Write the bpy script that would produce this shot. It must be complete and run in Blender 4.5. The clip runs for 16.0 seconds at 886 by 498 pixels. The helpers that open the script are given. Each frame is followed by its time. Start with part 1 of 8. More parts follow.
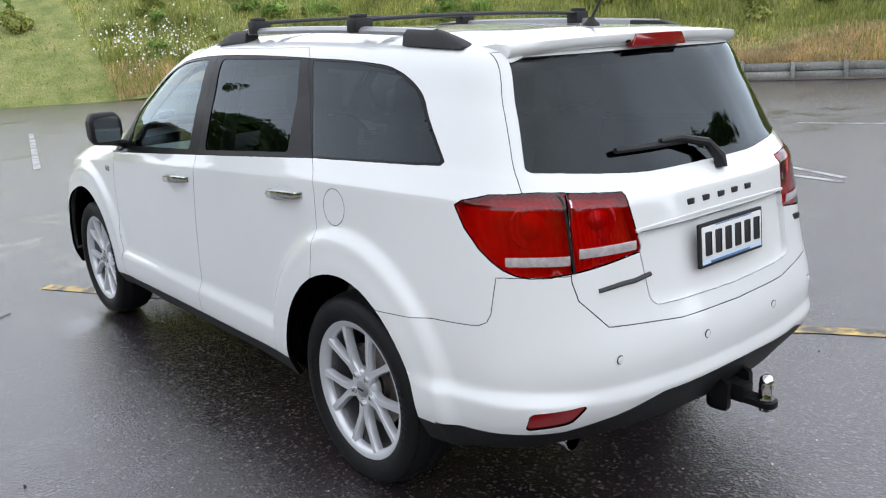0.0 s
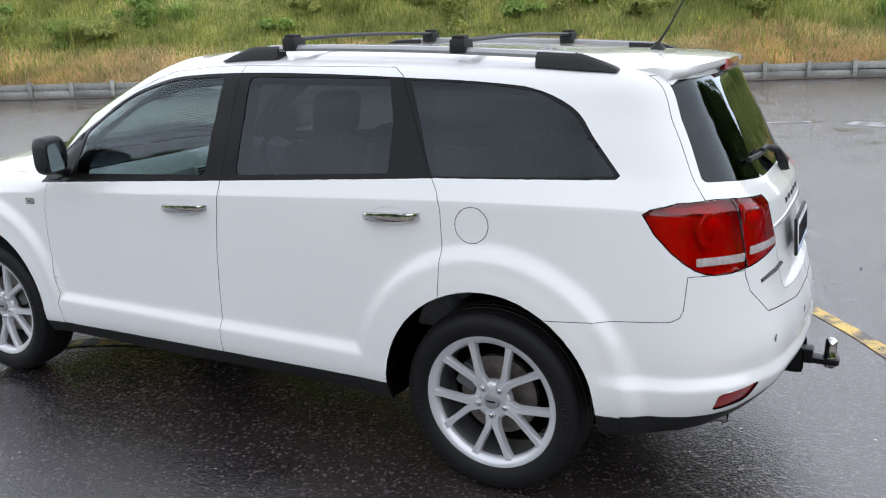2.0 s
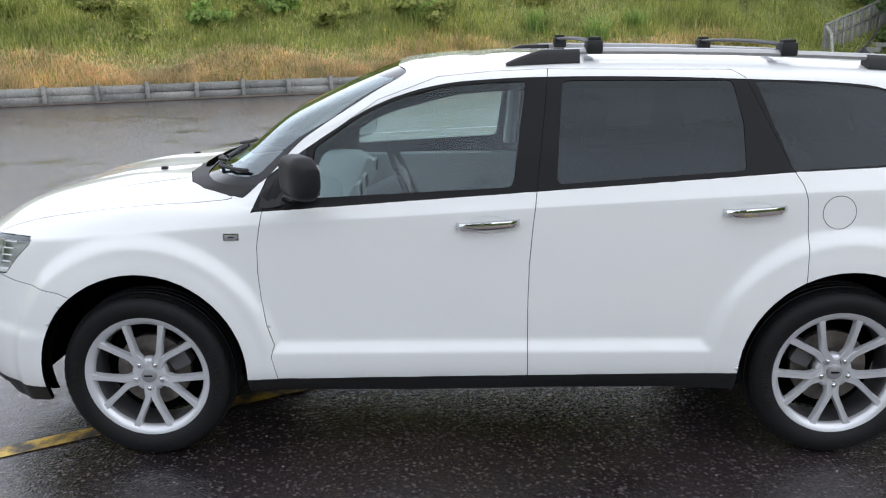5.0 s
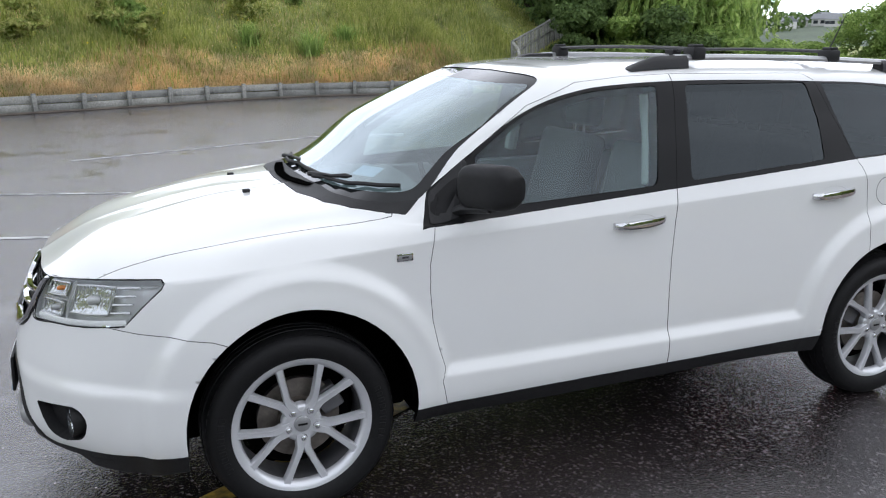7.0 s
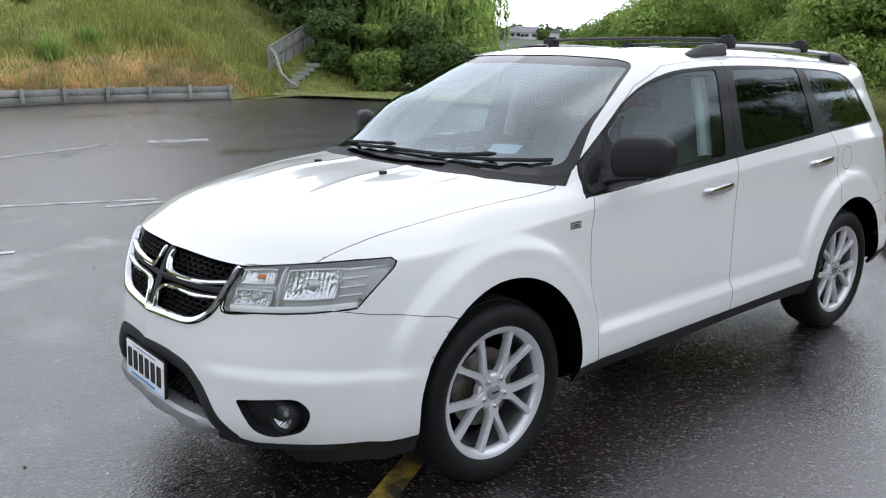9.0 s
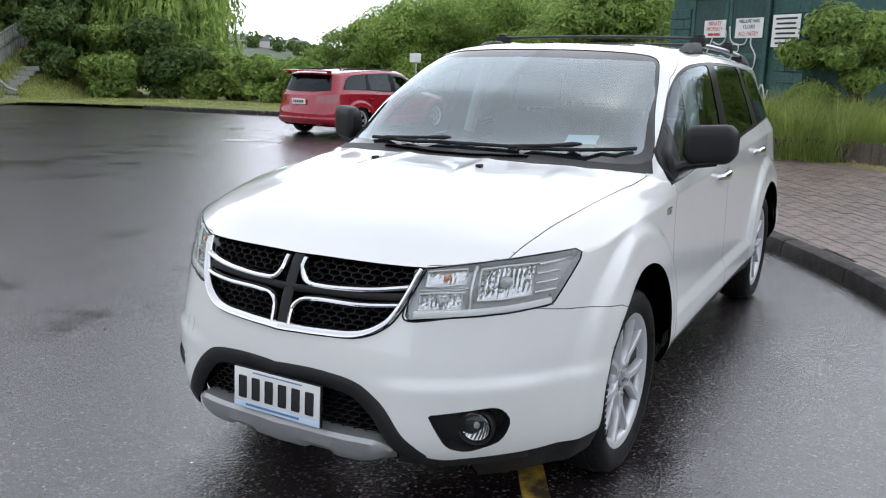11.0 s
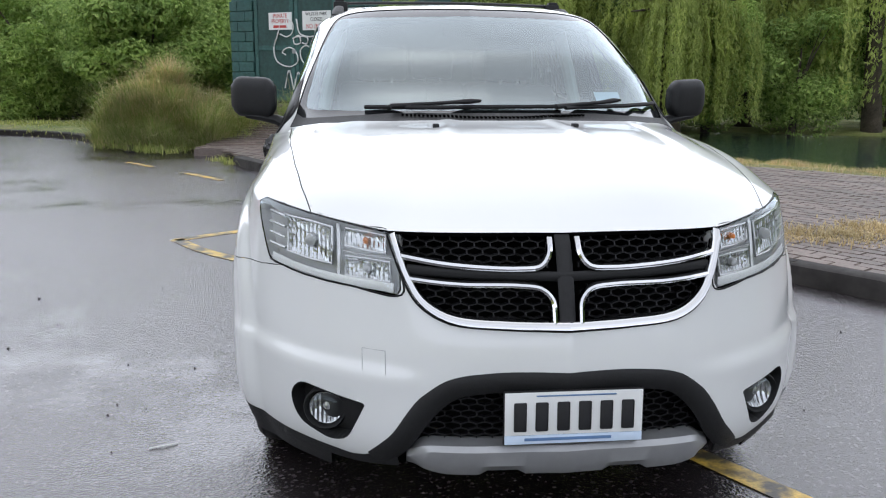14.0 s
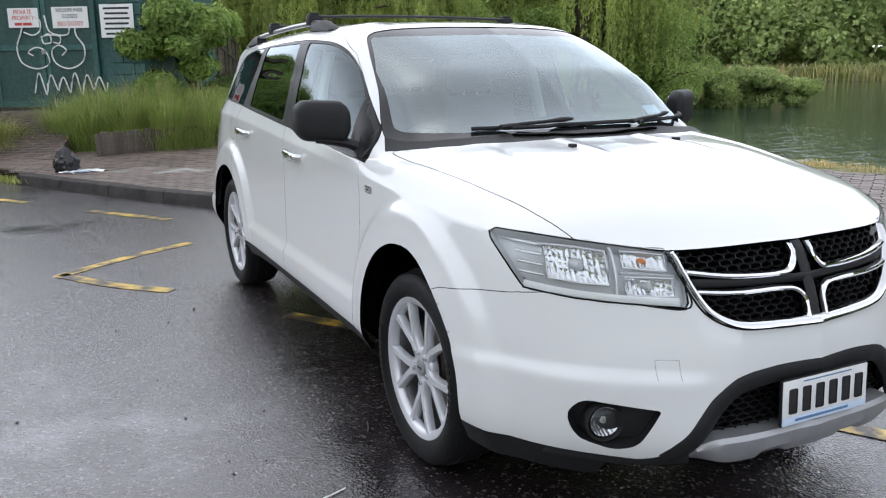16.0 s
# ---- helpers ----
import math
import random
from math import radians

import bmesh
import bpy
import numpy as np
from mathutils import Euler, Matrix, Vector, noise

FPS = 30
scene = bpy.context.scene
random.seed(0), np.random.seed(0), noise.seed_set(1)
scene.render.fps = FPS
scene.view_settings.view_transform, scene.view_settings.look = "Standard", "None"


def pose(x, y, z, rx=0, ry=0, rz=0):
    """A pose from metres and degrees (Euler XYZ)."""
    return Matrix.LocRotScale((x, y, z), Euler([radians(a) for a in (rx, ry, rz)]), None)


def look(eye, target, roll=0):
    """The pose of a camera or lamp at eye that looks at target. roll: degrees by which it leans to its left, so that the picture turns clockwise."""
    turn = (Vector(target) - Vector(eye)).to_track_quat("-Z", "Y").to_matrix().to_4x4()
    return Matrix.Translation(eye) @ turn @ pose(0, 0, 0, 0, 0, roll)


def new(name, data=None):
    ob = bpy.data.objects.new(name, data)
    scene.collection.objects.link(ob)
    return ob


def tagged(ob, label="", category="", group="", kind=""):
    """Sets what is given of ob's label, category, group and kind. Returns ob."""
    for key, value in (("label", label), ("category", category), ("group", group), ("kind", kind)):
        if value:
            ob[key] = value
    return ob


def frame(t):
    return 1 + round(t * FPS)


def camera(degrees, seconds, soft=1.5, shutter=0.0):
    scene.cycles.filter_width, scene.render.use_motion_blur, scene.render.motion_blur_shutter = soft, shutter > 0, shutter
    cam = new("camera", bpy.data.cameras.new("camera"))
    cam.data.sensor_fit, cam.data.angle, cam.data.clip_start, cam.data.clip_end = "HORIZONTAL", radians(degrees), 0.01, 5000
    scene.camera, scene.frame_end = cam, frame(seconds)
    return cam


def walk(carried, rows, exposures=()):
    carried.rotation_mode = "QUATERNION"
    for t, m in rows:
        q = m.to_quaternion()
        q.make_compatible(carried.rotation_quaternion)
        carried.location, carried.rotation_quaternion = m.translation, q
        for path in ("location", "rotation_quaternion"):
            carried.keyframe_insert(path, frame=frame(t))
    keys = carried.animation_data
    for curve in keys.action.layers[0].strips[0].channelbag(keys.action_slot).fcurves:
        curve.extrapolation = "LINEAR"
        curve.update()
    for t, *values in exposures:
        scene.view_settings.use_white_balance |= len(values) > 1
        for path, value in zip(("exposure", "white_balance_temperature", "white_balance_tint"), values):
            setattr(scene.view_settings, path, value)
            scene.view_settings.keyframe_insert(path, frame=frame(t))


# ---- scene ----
cam = camera(56.5, 16.0, 1.15)
PATH = [
    (0, (-2.399, -3.858, 1.621), (-1.179, -2.355, 1.12), -2.9),
    (0.5, (-2.71, -3.625, 1.655), (-1.334, -2.266, 1.144), -2.6),
    (1, (-2.986, -3.341, 1.68), (-1.471, -2.141, 1.163), -2.3),
    (1.5, (-3.201, -3.009, 1.71), (-1.578, -1.962, 1.191), -2.0),
    (2, (-3.479, -2.654, 1.739), (-1.775, -1.744, 1.222), -1.8),
    (2.5, (-3.674, -2.237, 1.715), (-1.91, -1.45, 1.196), -1.7),
    (3, (-3.87, -1.821, 1.731), (-2.055, -1.157, 1.214), -1.5),
    (3.5, (-3.98, -1.403, 1.716), (-2.123, -0.868, 1.201), -1.3),
    (4, (-4.027, -0.945, 1.745), (-2.134, -0.555, 1.232), -1.0),
    (4.5, (-4.105, -0.424, 1.768), (-2.186, -0.195, 1.254), -0.9),
    (7, (-3.711, 1.985, 1.754), (-1.904, 1.279, 1.266), -0.5),
    (7.5, (-3.534, 2.399, 1.668), (-1.794, 1.539, 1.187), -0.2),
    (8, (-3.413, 2.85, 1.659), (-1.749, 1.847, 1.181), -0.0),
    (8.5, (-3.273, 3.224, 1.656), (-1.698, 2.086, 1.183), 0.1),
    (9, (-2.994, 3.541, 1.655), (-1.519, 2.274, 1.185), 0.2),
    (9.5, (-2.714, 3.896, 1.642), (-1.349, 2.51, 1.176), 0.3),
    (9.7, (-2.598, 4.007, 1.638), (-1.28, 2.577, 1.173), 0.3),
    (11.8, (-1.13, 4.551, 1.47), (-0.435, 2.725, 1.041), 1.0),
    (12, (-0.969, 4.58, 1.447), (-0.347, 2.728, 1.019), 0.8),
    (12.5, (-0.56, 4.625, 1.418), (-0.138, 2.716, 0.996), 0.9),
    (13, (-0.17, 4.526, 1.38), (0.03, 2.581, 0.958), 0.8),
    (13.5, (0.216, 4.475, 1.357), (0.197, 2.521, 0.934), 0.8),
    (14, (0.543, 4.423, 1.344), (0.332, 2.479, 0.922), 0.4),
    (14.5, (0.904, 4.319, 1.358), (0.506, 2.406, 0.93), 0.2),
    (15, (1.33, 4.269, 1.408), (0.763, 2.4, 0.974), -0.0),
    (15.5, (1.723, 4.164, 1.407), (1.004, 2.349, 0.971), -0.2),
    (16, (2.066, 4.06, 1.464), (1.198, 2.313, 1.022), -0.5),
]
# the camera's own exposure drifts a little as it goes round
walk(cam, [(t, look(eye, target, roll)) for t, eye, target, roll in PATH], [(0, .22), (4.7, .25), (7, .09), (9.5, .06), (12, .04), (14, .07), (16, .1)])
SKY, SUN = 1.85, 0.5

# ---- sky and sun: a bright overcast day ----
world = bpy.data.worlds.new("overcast_sky")
scene.world = world
world.use_nodes = True
wn, wl = world.node_tree.nodes, world.node_tree.links
for n in list(wn):
    wn.remove(n)
w_out = wn.new("ShaderNodeOutputWorld")
w_bg = wn.new("ShaderNodeBackground")
w_sky = wn.new("ShaderNodeTexSky")
w_sky.sky_type = "NISHITA"
w_sky.sun_disc = False
w_sky.sun_elevation, w_sky.sun_rotation = radians(65), radians(180)
w_sky.dust_density, w_sky.air_density = 4.0, 1.0
w_hs = wn.new("ShaderNodeHueSaturation")
w_hs.inputs["Saturation"].default_value = 0.18
w_co = wn.new("ShaderNodeTexCoord")
w_no = wn.new("ShaderNodeTexNoise")
w_no.inputs["Scale"].default_value, w_no.inputs["Detail"].default_value = 3.2, 6.0
w_rp = wn.new("ShaderNodeMapRange")
w_rp.inputs["From Min"].default_value, w_rp.inputs["From Max"].default_value = 0.3, 0.7
w_rp.inputs["To Min"].default_value, w_rp.inputs["To Max"].default_value = 0.78, 1.15
# clouds: brighter towards the horizon, dimmer overhead
w_sp = wn.new("ShaderNodeSeparateXYZ")
w_gr = wn.new("ShaderNodeMapRange")
w_gr.inputs["From Min"].default_value, w_gr.inputs["From Max"].default_value = 0.0, 1.0
w_gr.inputs["To Min"].default_value, w_gr.inputs["To Max"].default_value = 1.53, 0.45
w_cl = wn.new("ShaderNodeMix")
w_cl.data_type, w_cl.blend_type = "RGBA", "MULTIPLY"
w_cl.inputs[0].default_value = 1.0
w_cl.inputs[6].default_value = (0.895, 0.948, 1.085, 1)
w_m2 = wn.new("ShaderNodeMath")
w_m2.operation = "MULTIPLY"
# and on the side where the sun stands behind them
w_sd = wn.new("ShaderNodeMapRange")
w_sd.inputs["From Min"].default_value, w_sd.inputs["From Max"].default_value = -1.0, 1.0
w_sd.inputs["To Min"].default_value, w_sd.inputs["To Max"].default_value = 1.13, 0.91
w_m3 = wn.new("ShaderNodeMath")
w_m3.operation = "MULTIPLY"
w_sc = wn.new("ShaderNodeMix")
w_sc.data_type, w_sc.blend_type = "RGBA", "MULTIPLY"
w_sc.inputs[0].default_value = 1.0
w_sc.inputs[7].default_value = (0.12, 0.12, 0.12, 1)
w_mu = wn.new("ShaderNodeMix")
w_mu.data_type = "RGBA"
w_mu.inputs[0].default_value = 0.85
wl.new(w_co.outputs["Generated"], w_sp.inputs[0])
wl.new(w_sp.outputs["Z"], w_gr.inputs["Value"])
wl.new(w_sky.outputs[0], w_hs.inputs["Color"])
wl.new(w_co.outputs["Generated"], w_no.inputs["Vector"])
wl.new(w_no.outputs["Fac"], w_rp.inputs["Value"])
wl.new(w_rp.outputs[0], w_m2.inputs[0])
wl.new(w_gr.outputs[0], w_m2.inputs[1])
wl.new(w_sp.outputs["Y"], w_sd.inputs["Value"])
wl.new(w_m2.outputs[0], w_m3.inputs[0])
wl.new(w_sd.outputs[0], w_m3.inputs[1])
wl.new(w_m3.outputs[0], w_cl.inputs[7])
wl.new(w_hs.outputs[0], w_sc.inputs[6])
wl.new(w_sc.outputs[2], w_mu.inputs[6])
wl.new(w_cl.outputs[2], w_mu.inputs[7])
wl.new(w_mu.outputs[2], w_bg.inputs["Color"])
w_bg.inputs["Strength"].default_value = SKY
wl.new(w_bg.outputs[0], w_out.inputs[0])
sun = new("sun", bpy.data.lights.new("sun", "SUN"))
sun.data.energy, sun.data.angle, sun.data.color = SUN, radians(120), (1.0, 0.985, 0.96)
sun.matrix_world = look((0, 0, 30), (-1, 4, 21))

# ---- materials ----
def mat_new(name):
    m = bpy.data.materials.new(name)
    m.use_nodes = True
    nt = m.node_tree
    b = nt.nodes["Principled BSDF"]
    return m, nt, b


def lin(c):
    return (*c, 1.0)


def noise_node(nt, scale, detail=4.0, rough=0.55, coord="Object"):
    co = nt.nodes.new("ShaderNodeTexCoord")
    n = nt.nodes.new("ShaderNodeTexNoise")
    n.inputs["Scale"].default_value = scale
    n.inputs["Detail"].default_value = detail
    n.inputs["Roughness"].default_value = rough
    nt.links.new(co.outputs[coord], n.inputs["Vector"])
    return n.outputs["Fac"]


def ramp(nt, fac, stops):
    r = nt.nodes.new("ShaderNodeValToRGB")
    el = r.color_ramp.elements
    while len(el) < len(stops):
        el.new(0.5)
    for e, (p, c) in zip(el, stops):
        e.position, e.color = p, lin(c)
    nt.links.new(fac, r.inputs["Fac"])
    return r.outputs["Color"]


def maprange(nt, fac, a, b, c, d):
    r = nt.nodes.new("ShaderNodeMapRange")
    for k, v in zip(("From Min", "From Max", "To Min", "To Max"), (a, b, c, d)):
        r.inputs[k].default_value = v
    nt.links.new(fac, r.inputs["Value"])
    return r.outputs[0]


def mixc(nt, fac, a, b, blend="MIX"):
    m = nt.nodes.new("ShaderNodeMix")
    m.data_type, m.blend_type = "RGBA", blend
    for sock, v in ((m.inputs[0], fac), (m.inputs[6], a), (m.inputs[7], b)):
        if isinstance(v, bpy.types.NodeSocket):
            nt.links.new(v, sock)
        elif isinstance(v, tuple):
            sock.default_value = lin(v)
        else:
            sock.default_value = v
    return m.outputs[2]


def bump(nt, b, height, strength, dist):
    n = nt.nodes.new("ShaderNodeBump")
    n.inputs["Strength"].default_value, n.inputs["Distance"].default_value = strength, dist
    nt.links.new(height, n.inputs["Height"])
    nt.links.new(n.outputs[0], b.inputs["Normal"])


def island(nt):
    return nt.nodes.new("ShaderNodeNewGeometry").outputs["Random Per Island"]


def obrand(nt):
    return nt.nodes.new("ShaderNodeObjectInfo").outputs["Random"]


def simple(name, col, rough=0.5, metal=0.0, var=0.15, scale=20.0, bmp=0.0, coat=0.0, spec=0.5):
    m, nt, b = mat_new(name)
    f = noise_node(nt, scale)
    lo, hi = tuple(c * (1 - var) for c in col), tuple(min(1, c * (1 + var)) for c in col)
    nt.links.new(ramp(nt, f, [(0.3, lo), (0.7, hi)]), b.inputs["Base Color"])
    f2 = noise_node(nt, scale * 3.7)
    nt.links.new(maprange(nt, f2, 0.3, 0.7, max(0.02, rough * 0.85), min(1, rough * 1.15)), b.inputs["Roughness"])
    b.inputs["Metallic"].default_value = metal
    b.inputs["Coat Weight"].default_value = coat
    b.inputs["Coat Roughness"].default_value = 0.04
    b.inputs["Specular IOR Level"].default_value = spec
    if bmp:
        bump(nt, b, f2, bmp, 0.002)
    return m


M = {}
M["paint"] = simple("white_paint", (0.665, 0.675, 0.667), 0.35, 0, 0.012, 3.0, 0, 1.0, 0.15)
M["red_paint"] = simple("red_paint", (0.30, 0.006, 0.020), 0.3, 0, 0.03, 3.0, 0, 1.0, 0.2)
M["black_gloss"] = simple("gloss_black_trim", (0.007, 0.007, 0.0075), 0.35, 0, 0.1, 9.0, 0, 0, 0.15)
M["black_plastic"] = simple("black_plastic", (0.012, 0.0122, 0.013), 0.55, 0, 0.12, 60, 0.25, 0, 0.3)
# black fittings, and shade put into colour inside arches, gaps and openings
M["deep_black"] = simple("dark_underbody", (0.003, 0.003, 0.003), 1.0, 0, 0.2, 12, 0, 0, 0.0)
M["rubber"] = simple("tyre_rubber", (0.008, 0.008, 0.0085), 0.6, 0, 0.15, 40, 0.2, 0, 0.2)
M["alloy"] = simple("silver_alloy", (0.58, 0.59, 0.61), 0.36, 0.5, 0.02, 12)
M["alloy_dark"] = simple("machined_barrel", (0.14, 0.14, 0.145), 0.45, 0.7, 0.1, 15)
M["steel"] = simple("brake_steel", (0.20, 0.18, 0.16), 0.45, 0.9, 0.25, 30)
M["chrome"] = simple("chrome", (0.62, 0.625, 0.635), 0.05, 1.0, 0.02, 8)
M["satin"] = simple("satin_silver_plastic", (0.33, 0.335, 0.34), 0.38, 0.55, 0.05, 20)
M["strip_lens"] = simple("clear_lamp_strip", (0.50, 0.45, 0.45), 0.2, 0.3, 0.2, 60)
M["lamp_shell"] = simple("satin_lamp_shell", (0.50, 0.505, 0.51), 0.42, 0.35, 0.05, 12)
M["pale_bezel"] = simple("pale_lamp_bezel", (0.56, 0.565, 0.57), 0.22, 0.45, 0.03, 12)
M["amber"] = simple("amber_bulb", (0.62, 0.20, 0.05), 0.3, 0, 0.1, 20)
M["trim"] = simple("interior_grey", (0.22, 0.23, 0.235), 0.7, 0, 0.15, 40, 0.2)
M["seat"] = simple("seat_cloth", (0.12, 0.122, 0.128), 0.85, 0, 0.2, 90, 0.4)
M["headliner"] = simple("headliner", (0.52, 0.53, 0.52), 0.9, 0, 0.05, 30)
M["white_sign"] = simple("sign_white", (0.72, 0.73, 0.72), 0.5, 0, 0.06, 6)
M["sign_red"] = simple("sign_red", (0.5, 0.05, 0.045), 0.5, 0, 0.1, 8)
M["ink"] = simple("black_ink", (0.012, 0.012, 0.014), 0.5, 0, 0.1, 20)
M["blue_ink"] = simple("blue_ink", (0.10, 0.19, 0.36), 0.5, 0, 0.1, 20)
M["pale_blue"] = simple("pale_blue_band", (0.55, 0.66, 0.80), 0.4, 0, 0.05, 20)
M["graffiti"] = simple("white_spray_paint", (0.66, 0.67, 0.66), 0.7, 0, 0.1, 14)
M["concrete"] = simple("kerb_concrete", (0.034, 0.031, 0.029), 0.7, 0, 0.5, 5, 0.6, 0, 0.25)


def glass_mat(name, tint, alpha, rough=0.0):
    # a clear or tinted pane: mirror reflection by Fresnel over straight transmission
    m = bpy.data.materials.new(name)
    m.use_nodes = True
    nt = m.node_tree
    nt.nodes.remove(nt.nodes["Principled BSDF"])
    tr = nt.nodes.new("ShaderNodeBsdfTransparent")
    tr.inputs["Color"].default_value = lin(tint)
    gl = nt.nodes.new("ShaderNodeBsdfGlossy")
    gl.inputs["Roughness"].default_value = rough
    gl.inputs["Color"].default_value = lin((0.86, 0.96, 1.0))
    # thin pane: the same reflection from both sides, rising towards grazing
    lw = nt.nodes.new("ShaderNodeLayerWeight")
    pw = nt.nodes.new("ShaderNodeMath")
    pw.operation = "POWER"
    pw.inputs[1].default_value = 5.0
    nt.links.new(lw.outputs["Facing"], pw.inputs[0])
    f0 = ((alpha - 1) / (alpha + 1)) ** 2
    fr = nt.nodes.new("ShaderNodeMapRange")
    fr.inputs["To Min"].default_value, fr.inputs["To Max"].default_value = f0, 1.0
    nt.links.new(pw.outputs[0], fr.inputs["Value"])
    mx = nt.nodes.new("ShaderNodeMixShader")
    nt.links.new(fr.outputs[0], mx.inputs[0])
    nt.links.new(tr.outputs[0], mx.inputs[1])
    nt.links.new(gl.outputs[0], mx.inputs[2])
    nt.links.new(mx.outputs[0], nt.nodes["Material Output"].inputs[0])
    return m


M["glass"] = glass_mat("clear_glass", (0.78, 0.92, 0.90), 1.55)
M["windscreen"] = glass_mat("windscreen_glass", (0.50, 0.60, 0.60), 2.6)
M["tint"] = glass_mat("tinted_glass", (0.10, 0.107, 0.11), 1.44)
M["lens"] = glass_mat("lamp_lens", (0.93, 0.94, 0.94), 1.45)
M["red_lens"] = glass_mat("red_lens", (0.8, 0.02, 0.045), 1.5, 0.02)
M["red_inner"] = simple("red_lamp_body", (0.46, 0.008, 0.022), 0.3, 0.0, 0.1, 20, 0, 0.6)
M["mesh"] = simple("grille_mesh_black", (0.007, 0.007, 0.008), 0.45, 0, 0.1, 30, 0, 0, 0.3)
M["red_dark"] = simple("deep_red_lens", (0.22, 0.004, 0.006), 0.15, 0.0, 0.1, 20, 0, 1.0)
M["frit"] = simple("black_glass_border", (0.008, 0.009, 0.010), 0.05, 0, 0.1, 9, 0, 0, 0.4)


def asphalt_mat():
    # wet asphalt: dark, with a smooth film of water in broken drifts over a coarse aggregate
    m, nt, b = mat_new("wet_asphalt")
    big = noise_node(nt, 0.20, 5, 0.6)
    mid = noise_node(nt, 1.1, 8, 0.62)
    co = nt.nodes.new("ShaderNodeTexCoord").outputs["Object"]
    agg = nt.nodes.new("ShaderNodeTexVoronoi")
    agg.inputs["Scale"].default_value = 95
    nt.links.new(co, agg.inputs["Vector"])
    # pieces of stone that stand out of the binder
    chip = nt.nodes.new("ShaderNodeTexVoronoi")
    chip.inputs["Scale"].default_value = 38
    nt.links.new(co, chip.inputs["Vector"])
    fine = noise_node(nt, 240, 3, 0.7)
    c1 = ramp(nt, big, [(0.3, (0.0105, 0.0085, 0.0078)), (0.7, (0.023, 0.0185, 0.0168))])
    c2 = ramp(nt, mid, [(0.35, (0.65, 0.64, 0.63)), (0.65, (1.3, 1.28, 1.25))])
    col = mixc(nt, 1.0, c1, c2, "MULTIPLY")
    speck = ramp(nt, agg.outputs["Color"], [(0.70, (0, 0, 0)), (0.92, (1, 1, 1))])
    col = mixc(nt, speck, col, (0.085, 0.078, 0.074))
    chips = ramp(nt, chip.outputs["Color"], [(0.90, (0, 0, 0)), (0.93, (1, 1, 1))])
    near = ramp(nt, chip.outputs["Distance"], [(0.10, (1, 1, 1)), (0.22, (0, 0, 0))])
    col = mixc(nt, mixc(nt, 1.0, chips, near, "MULTIPLY"), col, (0.40, 0.37, 0.34))
    nt.links.new(col, b.inputs["Base Color"])
    # water: where the drifts run together the film closes and turns mirror-smooth
    wet = mixc(nt, 0.62, big, mid)
    wet = mixc(nt, 0.10, wet, agg.outputs["Distance"])
    film = maprange(nt, wet, 0.49, 0.39, 0.0, 1.0)
    b.inputs["Roughness"].default_value = 0.6
    b.inputs["Specular IOR Level"].default_value = 0.1
    nt.links.new(maprange(nt, film, 0, 1, 0.26, 0.11), b.inputs["Coat Roughness"])
    b.inputs["Coat Weight"].default_value, b.inputs["Coat IOR"].default_value = 1.0, 1.95
    b.inputs["Coat Tint"].default_value = b.inputs["Specular Tint"].default_value = lin((1.0, 0.96, 1.05))
    h = mixc(nt, 0.35, agg.outputs["Distance"], fine)
    h = mixc(nt, 0.45, h, noise_node(nt, 13, 5, 0.65))
    h = mixc(nt, film, h, (0.35, 0.35, 0.35))
    bump(nt, b, h, 0.6, 0.0075)
    nt.links.new(b.inputs["Normal"].links[0].from_socket, b.inputs["Coat Normal"])
    return m


M["asphalt"] = asphalt_mat()


def blotch(name, stops, scale, fine, rough, bmp, dist, rnd=None):
    m, nt, b = mat_new(name)
    f = noise_node(nt, scale, 6, 0.6)
    g = noise_node(nt, fine, 4, 0.6)
    col = ramp(nt, f, stops)
    col = mixc(nt, 1.0, col, ramp(nt, g, [(0.3, (0.7, 0.7, 0.7)), (0.7, (1.25, 1.25, 1.25))]), "MULTIPLY")
    if rnd:
        o = obrand(nt) if rnd == "object" else island(nt)
        col = mixc(nt, 1.0, col, ramp(nt, o, [(0.0, (0.72, 0.72, 0.72)), (1.0, (1.25, 1.22, 1.18))]), "MULTIPLY")
    nt.links.new(col, b.inputs["Base Color"])
    b.inputs["Roughness"].default_value = rough
    bump(nt, b, g, bmp, dist)
    return m


M["line_white"] = blotch("worn_white_road_paint", [(0.42, (0.10, 0.10, 0.10)), (0.55, (0.42, 0.42, 0.42))], 3, 60, 0.4, 0.3, 0.003)
M["line_yellow"] = blotch("worn_yellow_road_paint", [(0.43, (0.06, 0.05, 0.035)), (0.58, (0.60, 0.40, 0.07))], 6, 70, 0.4, 0.3, 0.003)
M["soil_grass"] = blotch("grassy_soil", [(0.3, (0.13, 0.165, 0.04)), (0.52, (0.23, 0.26, 0.075)), (0.75, (0.34, 0.31, 0.13))], 1.3, 16, 0.9, 1.0, 0.08)
M["verge"] = blotch("mown_verge", [(0.3, (0.10, 0.13, 0.035)), (0.6, (0.22, 0.20, 0.08))], 1.0, 14, 0.9, 0.8, 0.03)
M["paver"] = blotch("worn_paver", [(0.3, (0.105, 0.080, 0.070)), (0.7, (0.170, 0.132, 0.116))], 1.5, 25, 0.5, 0.4, 0.004, "object")
M["paver_mass"] = blotch("paver_mass", [(0.3, (0.105, 0.080, 0.070)), (0.7, (0.170, 0.132, 0.116))], 1.5, 25, 0.5, 0.4, 0.004, "island")
M["timber"] = blotch("weathered_timber", [(0.3, (0.15, 0.15, 0.135)), (0.5, (0.27, 0.275, 0.26)), (0.75, (0.20, 0.22, 0.19))], 2.5, 30, 0.85, 0.6, 0.008, "object")
